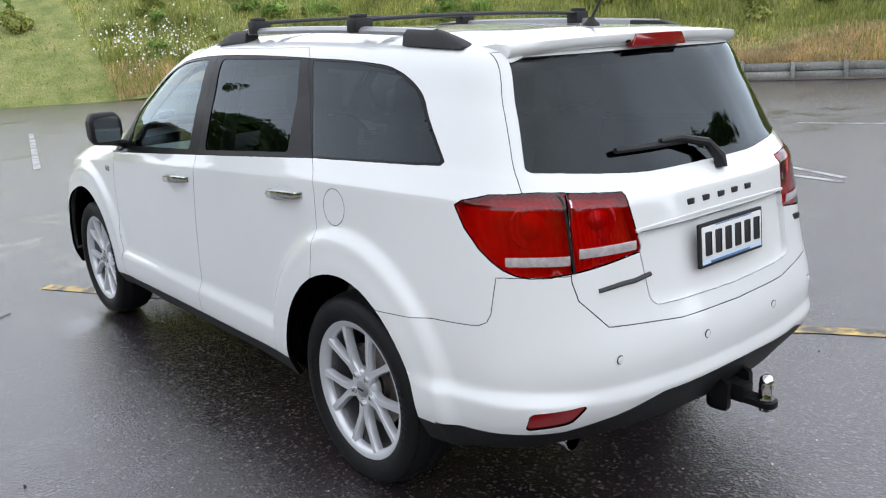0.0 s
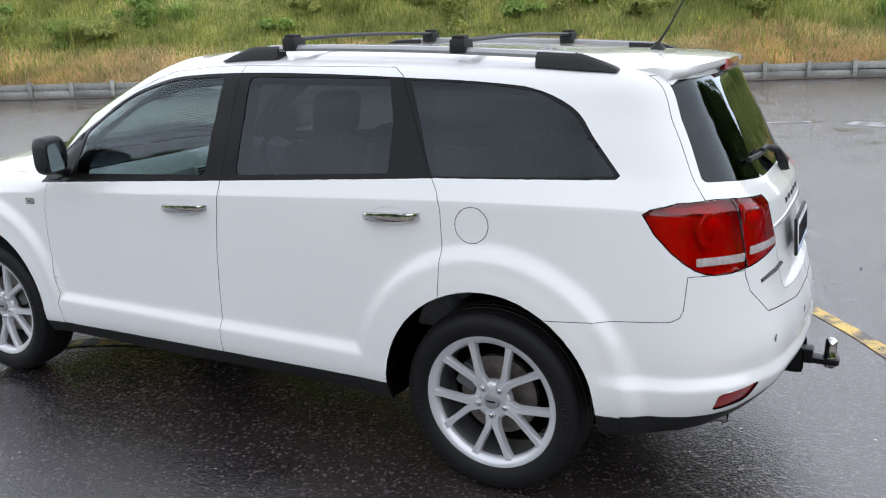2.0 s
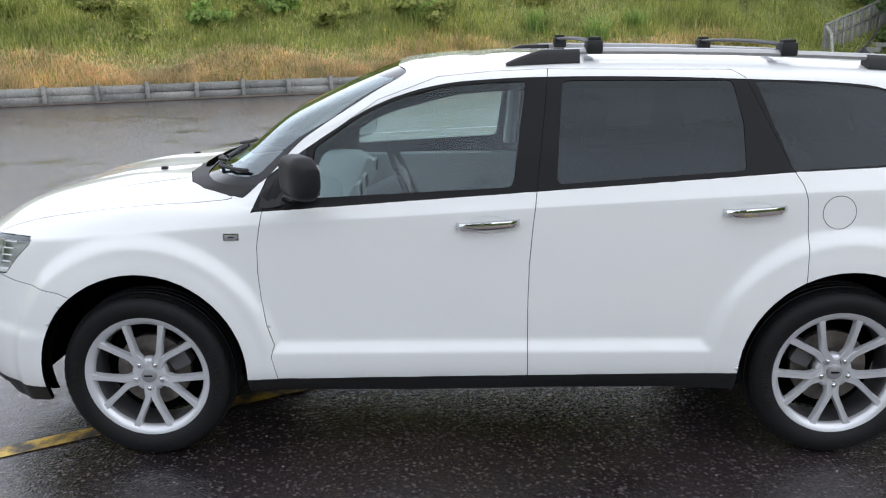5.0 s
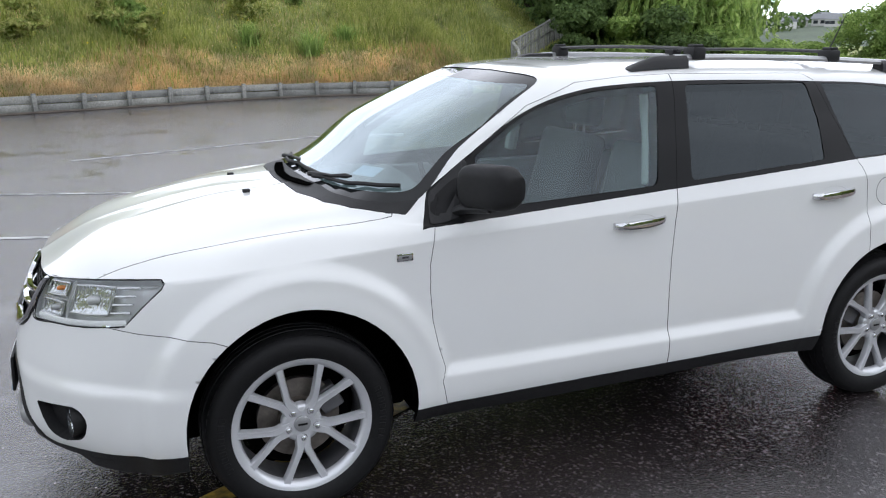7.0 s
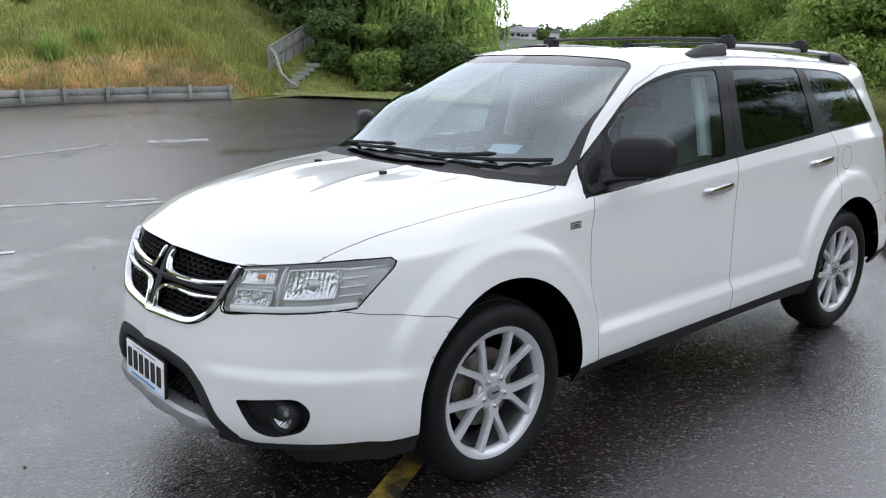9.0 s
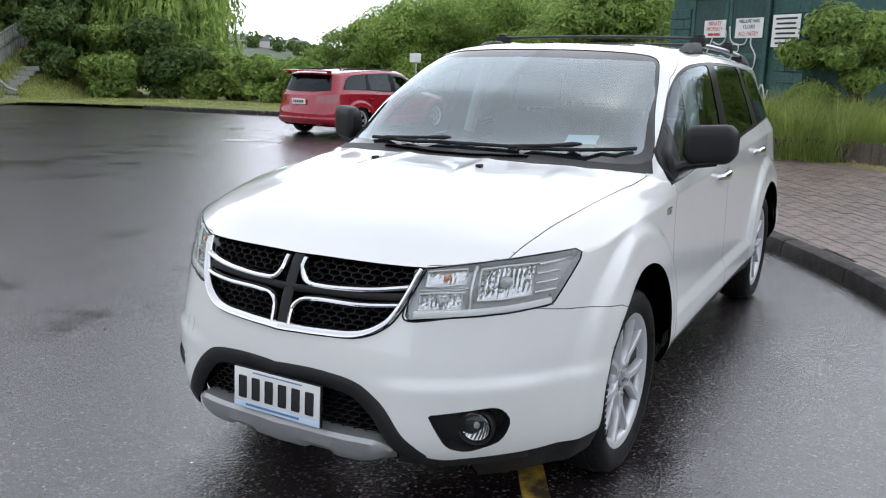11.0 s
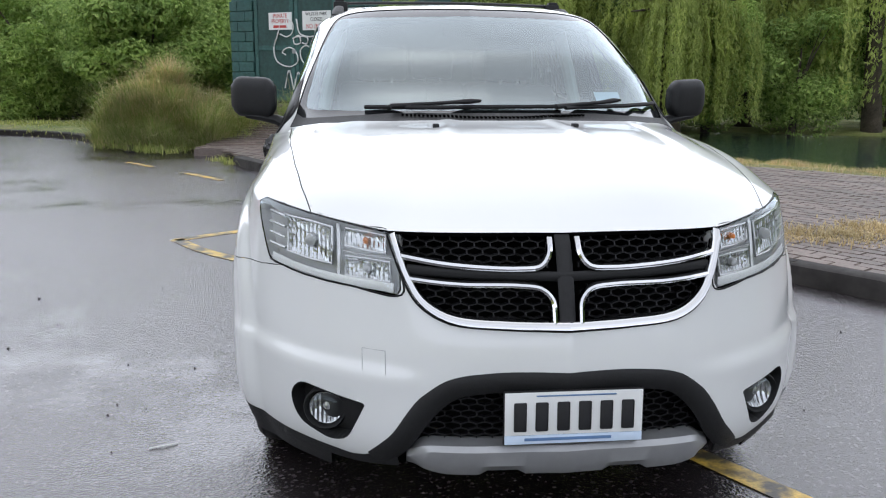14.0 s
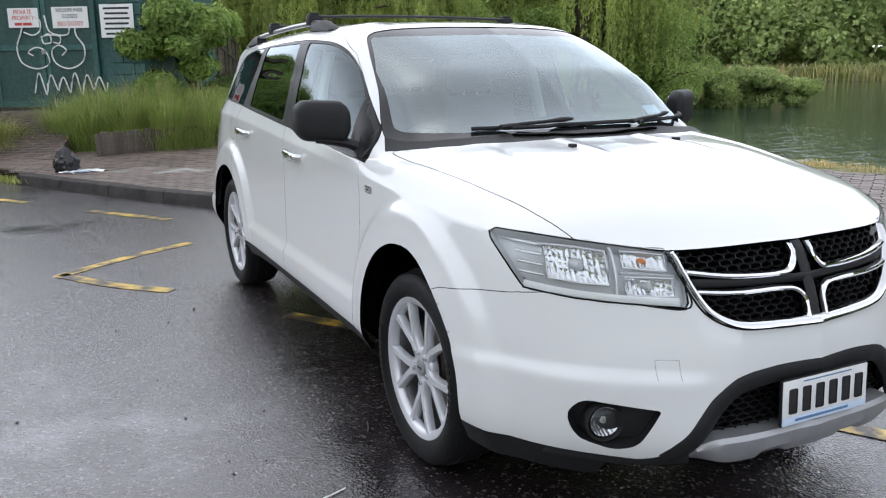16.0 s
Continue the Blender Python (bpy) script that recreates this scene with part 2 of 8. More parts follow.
M["dark_timber"] = blotch("dark_weathered_timber", [(0.3, (0.06, 0.05, 0.04)), (0.7, (0.13, 0.11, 0.09))], 2.5, 30, 0.85, 0.6, 0.008, "object")
M["bark"] = blotch("bark", [(0.3, (0.045, 0.036, 0.026)), (0.7, (0.11, 0.09, 0.065))], 3, 20, 0.95, 0.9, 0.03)
M["shed"] = blotch("green_painted_sheet", [(0.3, (0.022, 0.078, 0.072)), (0.7, (0.036, 0.105, 0.096))], 0.9, 14, 0.6, 0.2, 0.004)
M["shed_dark"] = blotch("dark_green_paint", [(0.3, (0.015, 0.050, 0.046)), (0.7, (0.026, 0.075, 0.067))], 0.9, 14, 0.6, 0.2, 0.004)
M["patch"] = blotch("cement_patch", [(0.35, (0.11, 0.105, 0.095)), (0.6, (0.30, 0.29, 0.27))], 2.5, 25, 0.6, 0.3, 0.004)


def leaf_mat(name, a, b_, c, trans=0.25):
    m, nt, b = mat_new(name)
    col = ramp(nt, island(nt), [(0.0, a), (0.5, b_), (1.0, c)])
    big = noise_node(nt, 0.8, 5, 0.6)
    col = mixc(nt, 1.0, col, ramp(nt, big, [(0.3, (0.66, 0.70, 0.68)), (0.7, (1.42, 1.36, 1.25))]), "MULTIPLY")
    nt.links.new(col, b.inputs["Base Color"])
    b.inputs["Roughness"].default_value = 0.55
    b.inputs["Specular IOR Level"].default_value = 0.2
    tl = nt.nodes.new("ShaderNodeBsdfTranslucent")
    nt.links.new(col, tl.inputs["Color"])
    mx = nt.nodes.new("ShaderNodeMixShader")
    mx.inputs[0].default_value = trans
    out = nt.nodes["Material Output"]
    nt.links.new(b.outputs[0], mx.inputs[1])
    nt.links.new(tl.outputs[0], mx.inputs[2])
    nt.links.new(mx.outputs[0], out.inputs[0])
    return m


M["leaf"] = leaf_mat("green_leaves", (0.17, 0.27, 0.075), (0.29, 0.41, 0.12), (0.42, 0.53, 0.19), 0.5)
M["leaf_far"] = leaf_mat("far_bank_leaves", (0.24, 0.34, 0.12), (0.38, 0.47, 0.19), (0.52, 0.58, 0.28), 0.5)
M["leaf_dark"] = leaf_mat("dark_leaves", (0.06, 0.105, 0.035), (0.105, 0.165, 0.055), (0.16, 0.235, 0.085), 0.4)
M["willow"] = leaf_mat("willow_leaves", (0.25, 0.315, 0.085), (0.34, 0.41, 0.12), (0.43, 0.49, 0.17), 0.55)
M["grass"] = leaf_mat("green_grass", (0.20, 0.25, 0.06), (0.33, 0.37, 0.11), (0.48, 0.47, 0.20), 0.45)
M["lush_grass"] = leaf_mat("lush_grass", (0.20, 0.30, 0.07), (0.32, 0.42, 0.12), (0.46, 0.50, 0.22), 0.42)
M["dry_grass"] = leaf_mat("dry_grass", (0.46, 0.35, 0.18), (0.62, 0.48, 0.27), (0.76, 0.62, 0.39), 0.35)
M["straw"] = leaf_mat("flattened_straw", (0.56, 0.42, 0.24), (0.70, 0.54, 0.33), (0.82, 0.68, 0.46), 0.35)
M["rank_grass"] = leaf_mat("rank_grass", (0.25, 0.31, 0.10), (0.43, 0.43, 0.19), (0.66, 0.58, 0.37), 0.4)
M["flower"] = simple("yellow_flowers", (0.75, 0.6, 0.03), 0.6)
M["white_flower"] = simple("white_flowers", (0.75, 0.76, 0.70), 0.6)


def water_mat():
    m, nt, b = mat_new("river_water")
    b.inputs["Base Color"].default_value = lin((0.028, 0.052, 0.038))
    b.inputs["Roughness"].default_value = 0.05
    co = nt.nodes.new("ShaderNodeTexCoord")
    mp = nt.nodes.new("ShaderNodeMapping")
    mp.inputs["Scale"].default_value = (0.8, 2.4, 1)
    n = nt.nodes.new("ShaderNodeTexNoise")
    n.inputs["Scale"].default_value, n.inputs["Detail"].default_value = 1.6, 4
    nt.links.new(co.outputs["Object"], mp.inputs[0])
    nt.links.new(mp.outputs[0], n.inputs["Vector"])
    bump(nt, b, n.outputs["Fac"], 0.35, 0.08)
    return m


M["water"] = water_mat()

M["paver_bed"] = blotch("sandy_brick_bed", [(0.3, (0.095, 0.074, 0.064)), (0.7, (0.150, 0.118, 0.102))], 1.5, 30, 0.55, 0.4, 0.004)
M["mown"] = blotch("mown_grass", [(0.32, (0.08, 0.12, 0.028)), (0.5, (0.14, 0.17, 0.05)), (0.66, (0.22, 0.20, 0.08))], 1.5, 14, 0.9, 0.8, 0.03)
M["bag"] = simple("black_bin_bag", (0.010, 0.010, 0.011), 0.28, 0, 0.2, 30, 0.3)
M["far_green"] = blotch("far_hillside", [(0.3, (0.05, 0.075, 0.045)), (0.7, (0.09, 0.12, 0.07))], 0.05, 0.6, 0.9, 0.3, 0.3)
M["house_wall"] = simple("house_wall", (0.55, 0.54, 0.52), 0.7)
M["house_roof"] = simple("house_roof", (0.16, 0.17, 0.18), 0.6)
M["tint_far"] = simple("dark_pane", (0.03, 0.035, 0.04), 0.1)


def fluted(m, scale, strength):
    # fine upright flutes pressed into a lamp's reflector or lens
    nt = m.node_tree
    b = nt.nodes["Principled BSDF"]
    w = nt.nodes.new("ShaderNodeTexWave")
    w.inputs["Scale"].default_value = scale
    w.inputs["Distortion"].default_value = 0.6
    co = nt.nodes.new("ShaderNodeTexCoord")
    nt.links.new(co.outputs["Object"], w.inputs["Vector"])
    bump(nt, b, w.outputs["Fac"], strength, 0.004)


M["reflector"] = simple("lamp_reflector", (0.60, 0.61, 0.62), 0.14, 0.8, 0.04, 12)
fluted(M["reflector"], 26.0, 0.45)
fluted(M["red_inner"], 22.0, 0.5)

# ---- mesh tools ----
def smooth_all(me, on=True):
    me.polygons.foreach_set("use_smooth", [on] * len(me.polygons))


def obj(name, bm, material, smooth=True, sharp=40):
    me = bpy.data.meshes.new(name)
    bm.normal_update()
    if smooth and sharp:
        for e in bm.edges:
            if len(e.link_faces) == 2 and e.calc_face_angle(0) > radians(sharp):
                e.smooth = False
    bm.to_mesh(me)
    bm.free()
    smooth_all(me, smooth)
    for m in (material if isinstance(material, (list, tuple)) else [material]):
        me.materials.append(m)
    return new(name, me)


def part(name, bm, material, parent, label="", smooth=True, sharp=40):
    ob = obj(name, bm, material, smooth, sharp)
    ob.parent = parent
    if label:
        tagged(ob, label)
    return ob


def np_mesh(name, verts, faces, material, parent=None, smooth=False):
    # many small faces of one size, straight from arrays
    me = bpy.data.meshes.new(name)
    verts, faces = np.asarray(verts, np.float32), np.asarray(faces, np.int32)
    k = faces.shape[1]
    me.vertices.add(len(verts))
    me.vertices.foreach_set("co", verts.ravel())
    me.loops.add(faces.size)
    me.loops.foreach_set("vertex_index", faces.ravel())
    me.polygons.add(len(faces))
    me.polygons.foreach_set("loop_start", np.arange(0, faces.size, k, dtype=np.int32))
    me.update(calc_edges=True)
    me.materials.append(material)
    smooth_all(me, smooth)
    ob = new(name, me)
    ob.parent = parent
    return ob


def empty(name, label, category, group="", loc=(0, 0, 0)):
    ob = new(name)
    ob.location = loc
    return tagged(ob, label, category, group)


def b_box(bm, lo, hi, bev=0.0, m=None, seg=2):
    r = bmesh.ops.create_cube(bm, size=1.0)
    vs = r["verts"]
    c = [(a + b) / 2 for a, b in zip(lo, hi)]
    s = [abs(b - a) for a, b in zip(lo, hi)]
    for v in vs:
        v.co = Vector((c[0] + v.co.x * s[0], c[1] + v.co.y * s[1], c[2] + v.co.z * s[2]))
    if bev:
        es = {e for v in vs for e in v.link_edges}
        r = bmesh.ops.bevel(bm, geom=list(es), offset=bev, segments=seg, affect="EDGES", profile=0.6)
        vs = list({v for f in r["faces"] for v in f.verts} | {v for v in vs if v.is_valid})
    if m is not None:
        bmesh.ops.transform(bm, matrix=m, verts=vs)
    return vs


def b_tube(bm, pts, rad, n=8, closed=False, flat=1.0):
    # a tube along a line of points; rad may be one number or one each; flat squeezes it upright
    pts = [Vector(p) for p in pts]
    rads = rad if isinstance(rad, (list, tuple)) else [rad] * len(pts)
    rings = []
    for i, p in enumerate(pts):
        a = pts[i - 1] if (i or closed) else p
        c = pts[(i + 1) % len(pts)] if (i + 1 < len(pts) or closed) else p
        t = (c - a).normalized()
        up = Vector((0, 0, 1)) if abs(t.z) < 0.95 else Vector((1, 0, 0))
        s = t.cross(up).normalized()
        u = s.cross(t).normalized()
        rings.append([bm.verts.new(p + rads[i] * (math.cos(k * math.tau / n) * s + flat * math.sin(k * math.tau / n) * u)) for k in range(n)])
    m = len(rings)
    for i in range(m if closed else m - 1):
        a, b = rings[i], rings[(i + 1) % m]
        for k in range(n):
            bm.faces.new((a[k], a[(k + 1) % n], b[(k + 1) % n], b[k]))
    if not closed:
        bm.faces.new(list(reversed(rings[0])))
        bm.faces.new(rings[-1])
    return [v for r in rings for v in r]


def b_lathe(bm, prof, n=48, axis="x", at=(0, 0, 0)):
    # prof: (along, radius) pairs turned about the axis
    rings = []
    for a, r in prof:
        ring = []
        for k in range(n):
            c, s = math.cos(k * math.tau / n) * r, math.sin(k * math.tau / n) * r
            p = {"x": (a, c, s), "y": (c, a, s), "z": (c, s, a)}[axis]
            ring.append(bm.verts.new(Vector(at) + Vector(p)))
        rings.append(ring)
    for a, b in zip(rings, rings[1:]):
        for k in range(n):
            bm.faces.new((a[k], b[k], b[(k + 1) % n], a[(k + 1) % n]))
    bmesh.ops.recalc_face_normals(bm, faces=bm.faces[:])
    return rings


def b_prism(bm, poly, a, b, axis="x", bev=0.0):
    # a flat outline, extruded from a to b along the axis; outline coordinates are the two other axes in order
    def p(q, d):
        return {"x": (d, q[0], q[1]), "y": (q[0], d, q[1]), "z": (q[0], q[1], d)}[axis]
    lo = [bm.verts.new(p(q, a)) for q in poly]
    hi = [bm.verts.new(p(q, b)) for q in poly]
    fs = [bm.faces.new(lo), bm.faces.new(list(reversed(hi)))]
    n = len(poly)
    for i in range(n):
        fs.append(bm.faces.new((lo[i], hi[i], hi[(i + 1) % n], lo[(i + 1) % n])))
    bmesh.ops.recalc_face_normals(bm, faces=fs)
    if bev:
        es = {e for f in fs[:2] for e in f.edges}
        bmesh.ops.bevel(bm, geom=list(es), offset=bev, segments=2, affect="EDGES", profile=0.6)


def curve_pts(ctrl, n):
    # a smooth line through control points of any dimension, n steps in all, even along its length
    c = np.asarray(ctrl, float)
    d = np.r_[0, np.cumsum(np.sqrt(np.linalg.norm(np.diff(c, axis=0), axis=1)) + 1e-9)]
    return spline_at(d, c, np.linspace(0, d[-1], n))


def spline_at(t, c, q, crease=()):
    # cubic Hermite with finite-difference slopes
    t, c, q = np.asarray(t, float), np.asarray(c, float), np.asarray(q, float)
    h = np.diff(t)
    s = np.diff(c, axis=0) / h[:, None]
    m = np.empty_like(c)
    m[0], m[-1] = s[0], s[-1]
    m[1:-1] = (s[:-1] * h[1:, None] + s[1:] * h[:-1, None]) / (h[:-1] + h[1:])[:, None]
    i = np.clip(np.searchsorted(t, q, side="right") - 1, 0, len(h) - 1)
    u = ((q - t[i]) / h[i])[:, None]
    H = h[i][:, None]
    ml, mr = m.copy(), m.copy()
    for k, w in crease:
        ml[k], mr[k] = (1 - w) * m[k] + w * s[k - 1], (1 - w) * m[k] + w * s[k]
    return (2 * u**3 - 3 * u**2 + 1) * c[i] + (u**3 - 2 * u**2 + u) * H * mr[i] + (3 * u**2 - 2 * u**3) * c[i + 1] + (u**3 - u**2) * H * ml[i + 1]


def sstep(a, b, x):
    t = np.clip((np.asarray(x, float) - a) / (b - a), 0, 1)
    return t * t * (3 - 2 * t)


def inside(poly, p):
    x, y = p
    hit = False
    for (ax, ay), (bx, by) in zip(poly, poly[1:] + poly[:1]):
        if (ay > y) != (by > y) and x < (bx - ax) * (y - ay) / (by - ay) + ax:
            hit = not hit
    return hit


def rounded(poly, r, seg=4):
    # an outline with rounded corners
    out, n = [], len(poly)
    rr = r if isinstance(r, (list, tuple)) else [r] * n
    for i in range(n):
        p, a, b = Vector(poly[i]), Vector(poly[i - 1]), Vector(poly[(i + 1) % n])
        u, v = a - p, b - p
        d = min(rr[i], u.length * 0.45, v.length * 0.45)
        if d < 1e-4:
            out.append(tuple(p))
            continue
        s, e = p + u.normalized() * d, p + v.normalized() * d
        for k in range(seg + 1):
            t = k / seg
            out.append(tuple(s * (1 - t) ** 2 + p * 2 * t * (1 - t) + e * t * t))
    return out

# ---- the white car's body surface ----
# rings round half the body, from the front's middle along the side to the rear's middle; x to the car's right, y ahead
NOSE = 6
R = []
R.append([(0, 2.37, .22), (.40, 2.31, .22), (.66, 2.14, .23), (.80, 1.98, .25), (.85, 1.83, .27), (.85, 1.445, .27), (.85, 1.0, .30), (.845, .3, .30),
          (.845, -.6, .31), (.85, -1.445, .30), (.84, -1.85, .33), (.77, -2.12, .36), (.60, -2.27, .38), (.34, -2.35, .39), (0, -2.38, .39)])
R.append([(0, 2.455, .34), (.42, 2.395, .335), (.68, 2.20, .34), (.83, 2.0, .35), (.885, 1.83, .36), (.890, 1.445, .37), (.888, 1.0, .37), (.885, .3, .38),
          (.885, -.6, .38), (.890, -1.445, .40), (.885, -1.85, .42), (.81, -2.17, .44), (.62, -2.345, .47), (.34, -2.425, .50), (0, -2.45, .51)])
R.append([(0, 2.465, .52), (.42, 2.40, .52), (.69, 2.215, .51), (.84, 2.0, .51), (.893, 1.83, .50), (.897, 1.445, .50), (.897, 1.0, .50), (.897, .3, .50),
          (.897, -.6, .52), (.897, -1.445, .53), (.893, -1.85, .55), (.83, -2.18, .58), (.64, -2.37, .61), (.35, -2.45, .63), (0, -2.475, .63)])
R.append([(0, 2.44, .70), (.42, 2.365, .71), (.69, 2.175, .72), (.835, 1.98, .73), (.889, 1.82, .74), (.897, 1.445, .75), (.897, 1.0, .75), (.896, .3, .76),
          (.895, -.6, .78), (.895, -1.445, .79), (.887, -1.85, .80), (.82, -2.15, .82), (.64, -2.325, .83), (.35, -2.40, .83), (0, -2.42, .83)])
R.append([(0, 2.34, .925), (.46, 2.27, .93), (.70, 2.095, .945), (.81, 1.93, .955), (.855, 1.80, .965), (.878, 1.445, .99), (.888, 1.0, 1.02), (.887, .3, 1.055),
          (.882, -.6, 1.10), (.874, -1.445, 1.135), (.850, -1.85, 1.14), (.77, -2.14, 1.13), (.60, -2.285, 1.12), (.35, -2.345, 1.11), (0, -2.36, 1.11)])
R.append([(0, 1.35, 1.165), (.42, 1.32, 1.162), (.60, 1.26, 1.152), (.70, 1.18, 1.142), (.755, 1.09, 1.13), (.80, 1.01, 1.115), (.852, .92, 1.095), (.860, .3, 1.13),
          (.852, -.6, 1.19), (.832, -1.445, 1.225), (.795, -1.85, 1.235), (.73, -2.10, 1.225), (.58, -2.22, 1.205), (.35, -2.275, 1.19), (0, -2.29, 1.185)])
R.append([(0, .86, 1.44), (.42, .83, 1.435), (.58, .80, 1.415), (.655, .77, 1.39), (.70, .74, 1.37), (.735, .69, 1.35), (.770, .57, 1.345), (.795, .1, 1.37),
          (.785, -.6, 1.40), (.765, -1.35, 1.41), (.735, -1.76, 1.41), (.685, -2.02, 1.40), (.55, -2.12, 1.40), (.33, -2.17, 1.395), (0, -2.18, 1.39)])
R.append([(0, .37, 1.642), (.42, .34, 1.632), (.56, .31, 1.612), (.62, .29, 1.595), (.65, .26, 1.583), (.668, .2, 1.578), (.684, .08, 1.587), (.700, -.25, 1.602),
          (.695, -.75, 1.598), (.68, -1.35, 1.582), (.655, -1.7, 1.572), (.62, -1.93, 1.567), (.50, -2.02, 1.572), (.31, -2.05, 1.577), (0, -2.06, 1.58)])
R.append([(0, .25, 1.660), (.36, .22, 1.652), (.46, .2, 1.643), (.52, .17, 1.636), (.55, .13, 1.634), (.57, .08, 1.635), (.585, -.05, 1.638), (.60, -.35, 1.642),
          (.595, -.8, 1.638), (.58, -1.3, 1.622), (.56, -1.62, 1.608), (.52, -1.84, 1.600), (.42, -1.93, 1.602), (.25, -1.96, 1.607), (0, -1.97, 1.608)])
top_y = [-.10, -.13, -.16, -.19, -.22, -.26, -.32, -.46, -.8, -1.18, -1.36, -1.47, -1.52, -1.55, -1.58]
R.append([(0, y, 1.672 - 0.012 * max(0, y + .4) ** 2 * 3 - 0.026 * max(0, -y - .5) ** 2) for y in top_y])
R = [np.array(r, float) for r in R]
# two rings that crown the bonnet, and on the sides round off the shoulder
hood_1 = np.array([(0, 2.10, 1.045), (.41, 2.06, 1.045), (.63, 1.97, 1.025), (.73, 1.82, 1.03), (.785, 1.66, 1.045), (.825, 1.33, 1.068), (.877, .97, 1.055)])
hood_2 = np.array([(0, 1.70, 1.135), (.40, 1.67, 1.13), (.59, 1.59, 1.108), (.68, 1.47, 1.10), (.735, 1.34, 1.10), (.788, 1.16, 1.10), (.866, .94, 1.08)])
for k, h in ((0.4, hood_1), (0.75, hood_2)):
    r = R[4] * (1 - k) + R[5 if k < 0.5 else 6] * k
    r[:7] = h
    R.insert(5 if k < 0.5 else 6, r)
NU, NV = 15, len(R)


def body_grid(nu, nv):
    """Points of the half body, nu steps along and nv up."""
    cage = np.stack(R)
    along = np.r_[0, np.cumsum(np.linalg.norm(np.diff(cage[4], axis=0), axis=1))]
    tu = np.linspace(0, along[-1], nu)
    lines = np.stack([spline_at(along, r, tu) for r in cage])
    up = np.r_[0, np.cumsum([0.12, 0.16, 0.24, 0.22, 0.10, 0.10, 0.10, 0.26, 0.24, 0.13, 0.5])]
    # keep the steps near even
    tv = np.interp(np.linspace(0, 1, nv), np.linspace(0, 1, len(up)) ** 0.9, up)
    out = spline_at(up, lines.reshape(len(cage), -1), tv, [(4, 0.85)]).reshape(nv, nu, 3)
    return out


def crisp(t):
    # a ramp from 0 to 1 with barely rounded ends
    t = np.asarray(t, float)
    return np.clip((np.sqrt(t * t + .012) - np.sqrt((t - 1) ** 2 + .012) + 1) / 2, 0, 1) * (t > -.6)


def shape(P):
    """Flares round the wheels, the ledge along the sills and the soft creases, laid over the smooth surface."""
    x, y, z = P[..., 0], P[..., 1], P[..., 2]
    out = np.zeros_like(x)
    side = sstep(0.6, 0.75, x)
    for ay, az in ((1.435, .40), (-1.445, .395)):
        r = np.hypot(y - ay, np.maximum(z, 0.3) - az)
        fl = (0.030 * crisp((0.588 - r) / 0.048) + 0.006 * crisp((0.50 - r) / 0.05)) * (z > 0.2) * sstep(1.1, 1.0, z)
        out = np.maximum(out, fl)
    ledge = 0.027 * crisp((.532 - z) / .046) * sstep(1.02, 0.92, np.abs(y)) * (np.abs(y) < 1.3)
    out = np.maximum(out, ledge) * side
    P[..., 0] = x + out
    # the front bumper's ledge beside the fog lamps and the rear bumper's step
    fr = sstep(1.75, 1.95, y) * 0.014 * sstep(.60, .55, z) * sstep(0.30, 0.5, x)
    rr = sstep(-1.8, -2.0, y) * 0.022 * crisp((.575 - z) / .04)
    P[..., 1] += fr * sstep(0.95, 0.6, x) - rr * sstep(.98, .7, x)
    P[..., 0] += (fr + rr) * side
    # two raised folds along the bonnet
    hood = sstep(1.22, 1.42, y) * (z > 1.0) * sstep(2.05, 1.55, y)
    P[..., 2] += hood * (0.008 * np.exp(-((x - (0.20 + (y - 1.4) * .10)) / 0.028) ** 2) + 0.007 * sstep(0.50, 0.56, x + 0.08 * (1.5 - y)) * sstep(.74, .66, x))
    return P


GU, GV = 370, 200
grid = shape(body_grid(GU, GV))
bm = bmesh.new()
vv = [[bm.verts.new(grid[j, i]) for i in range(GU)] for j in range(GV)]
for row in vv:
    row[0].co.x = row[-1].co.x = 0
for j in range(GV - 1):
    for i in range(GU - 1):
        try:
            bm.faces.new((vv[j][i], vv[j][i + 1], vv[j + 1][i + 1], vv[j + 1][i]))
        except ValueError:
            pass
bmesh.ops.remove_doubles(bm, verts=bm.verts[:], dist=0.0004)
bm.normal_update()
mid = next(f for f in bm.faces if f.calc_center_median().x > 0.85)
if mid.normal.x < 0:
    bmesh.ops.reverse_faces(bm, faces=bm.faces[:])
LAB = bm.faces.layers.int.new("lab")
LABELS = ["body"]


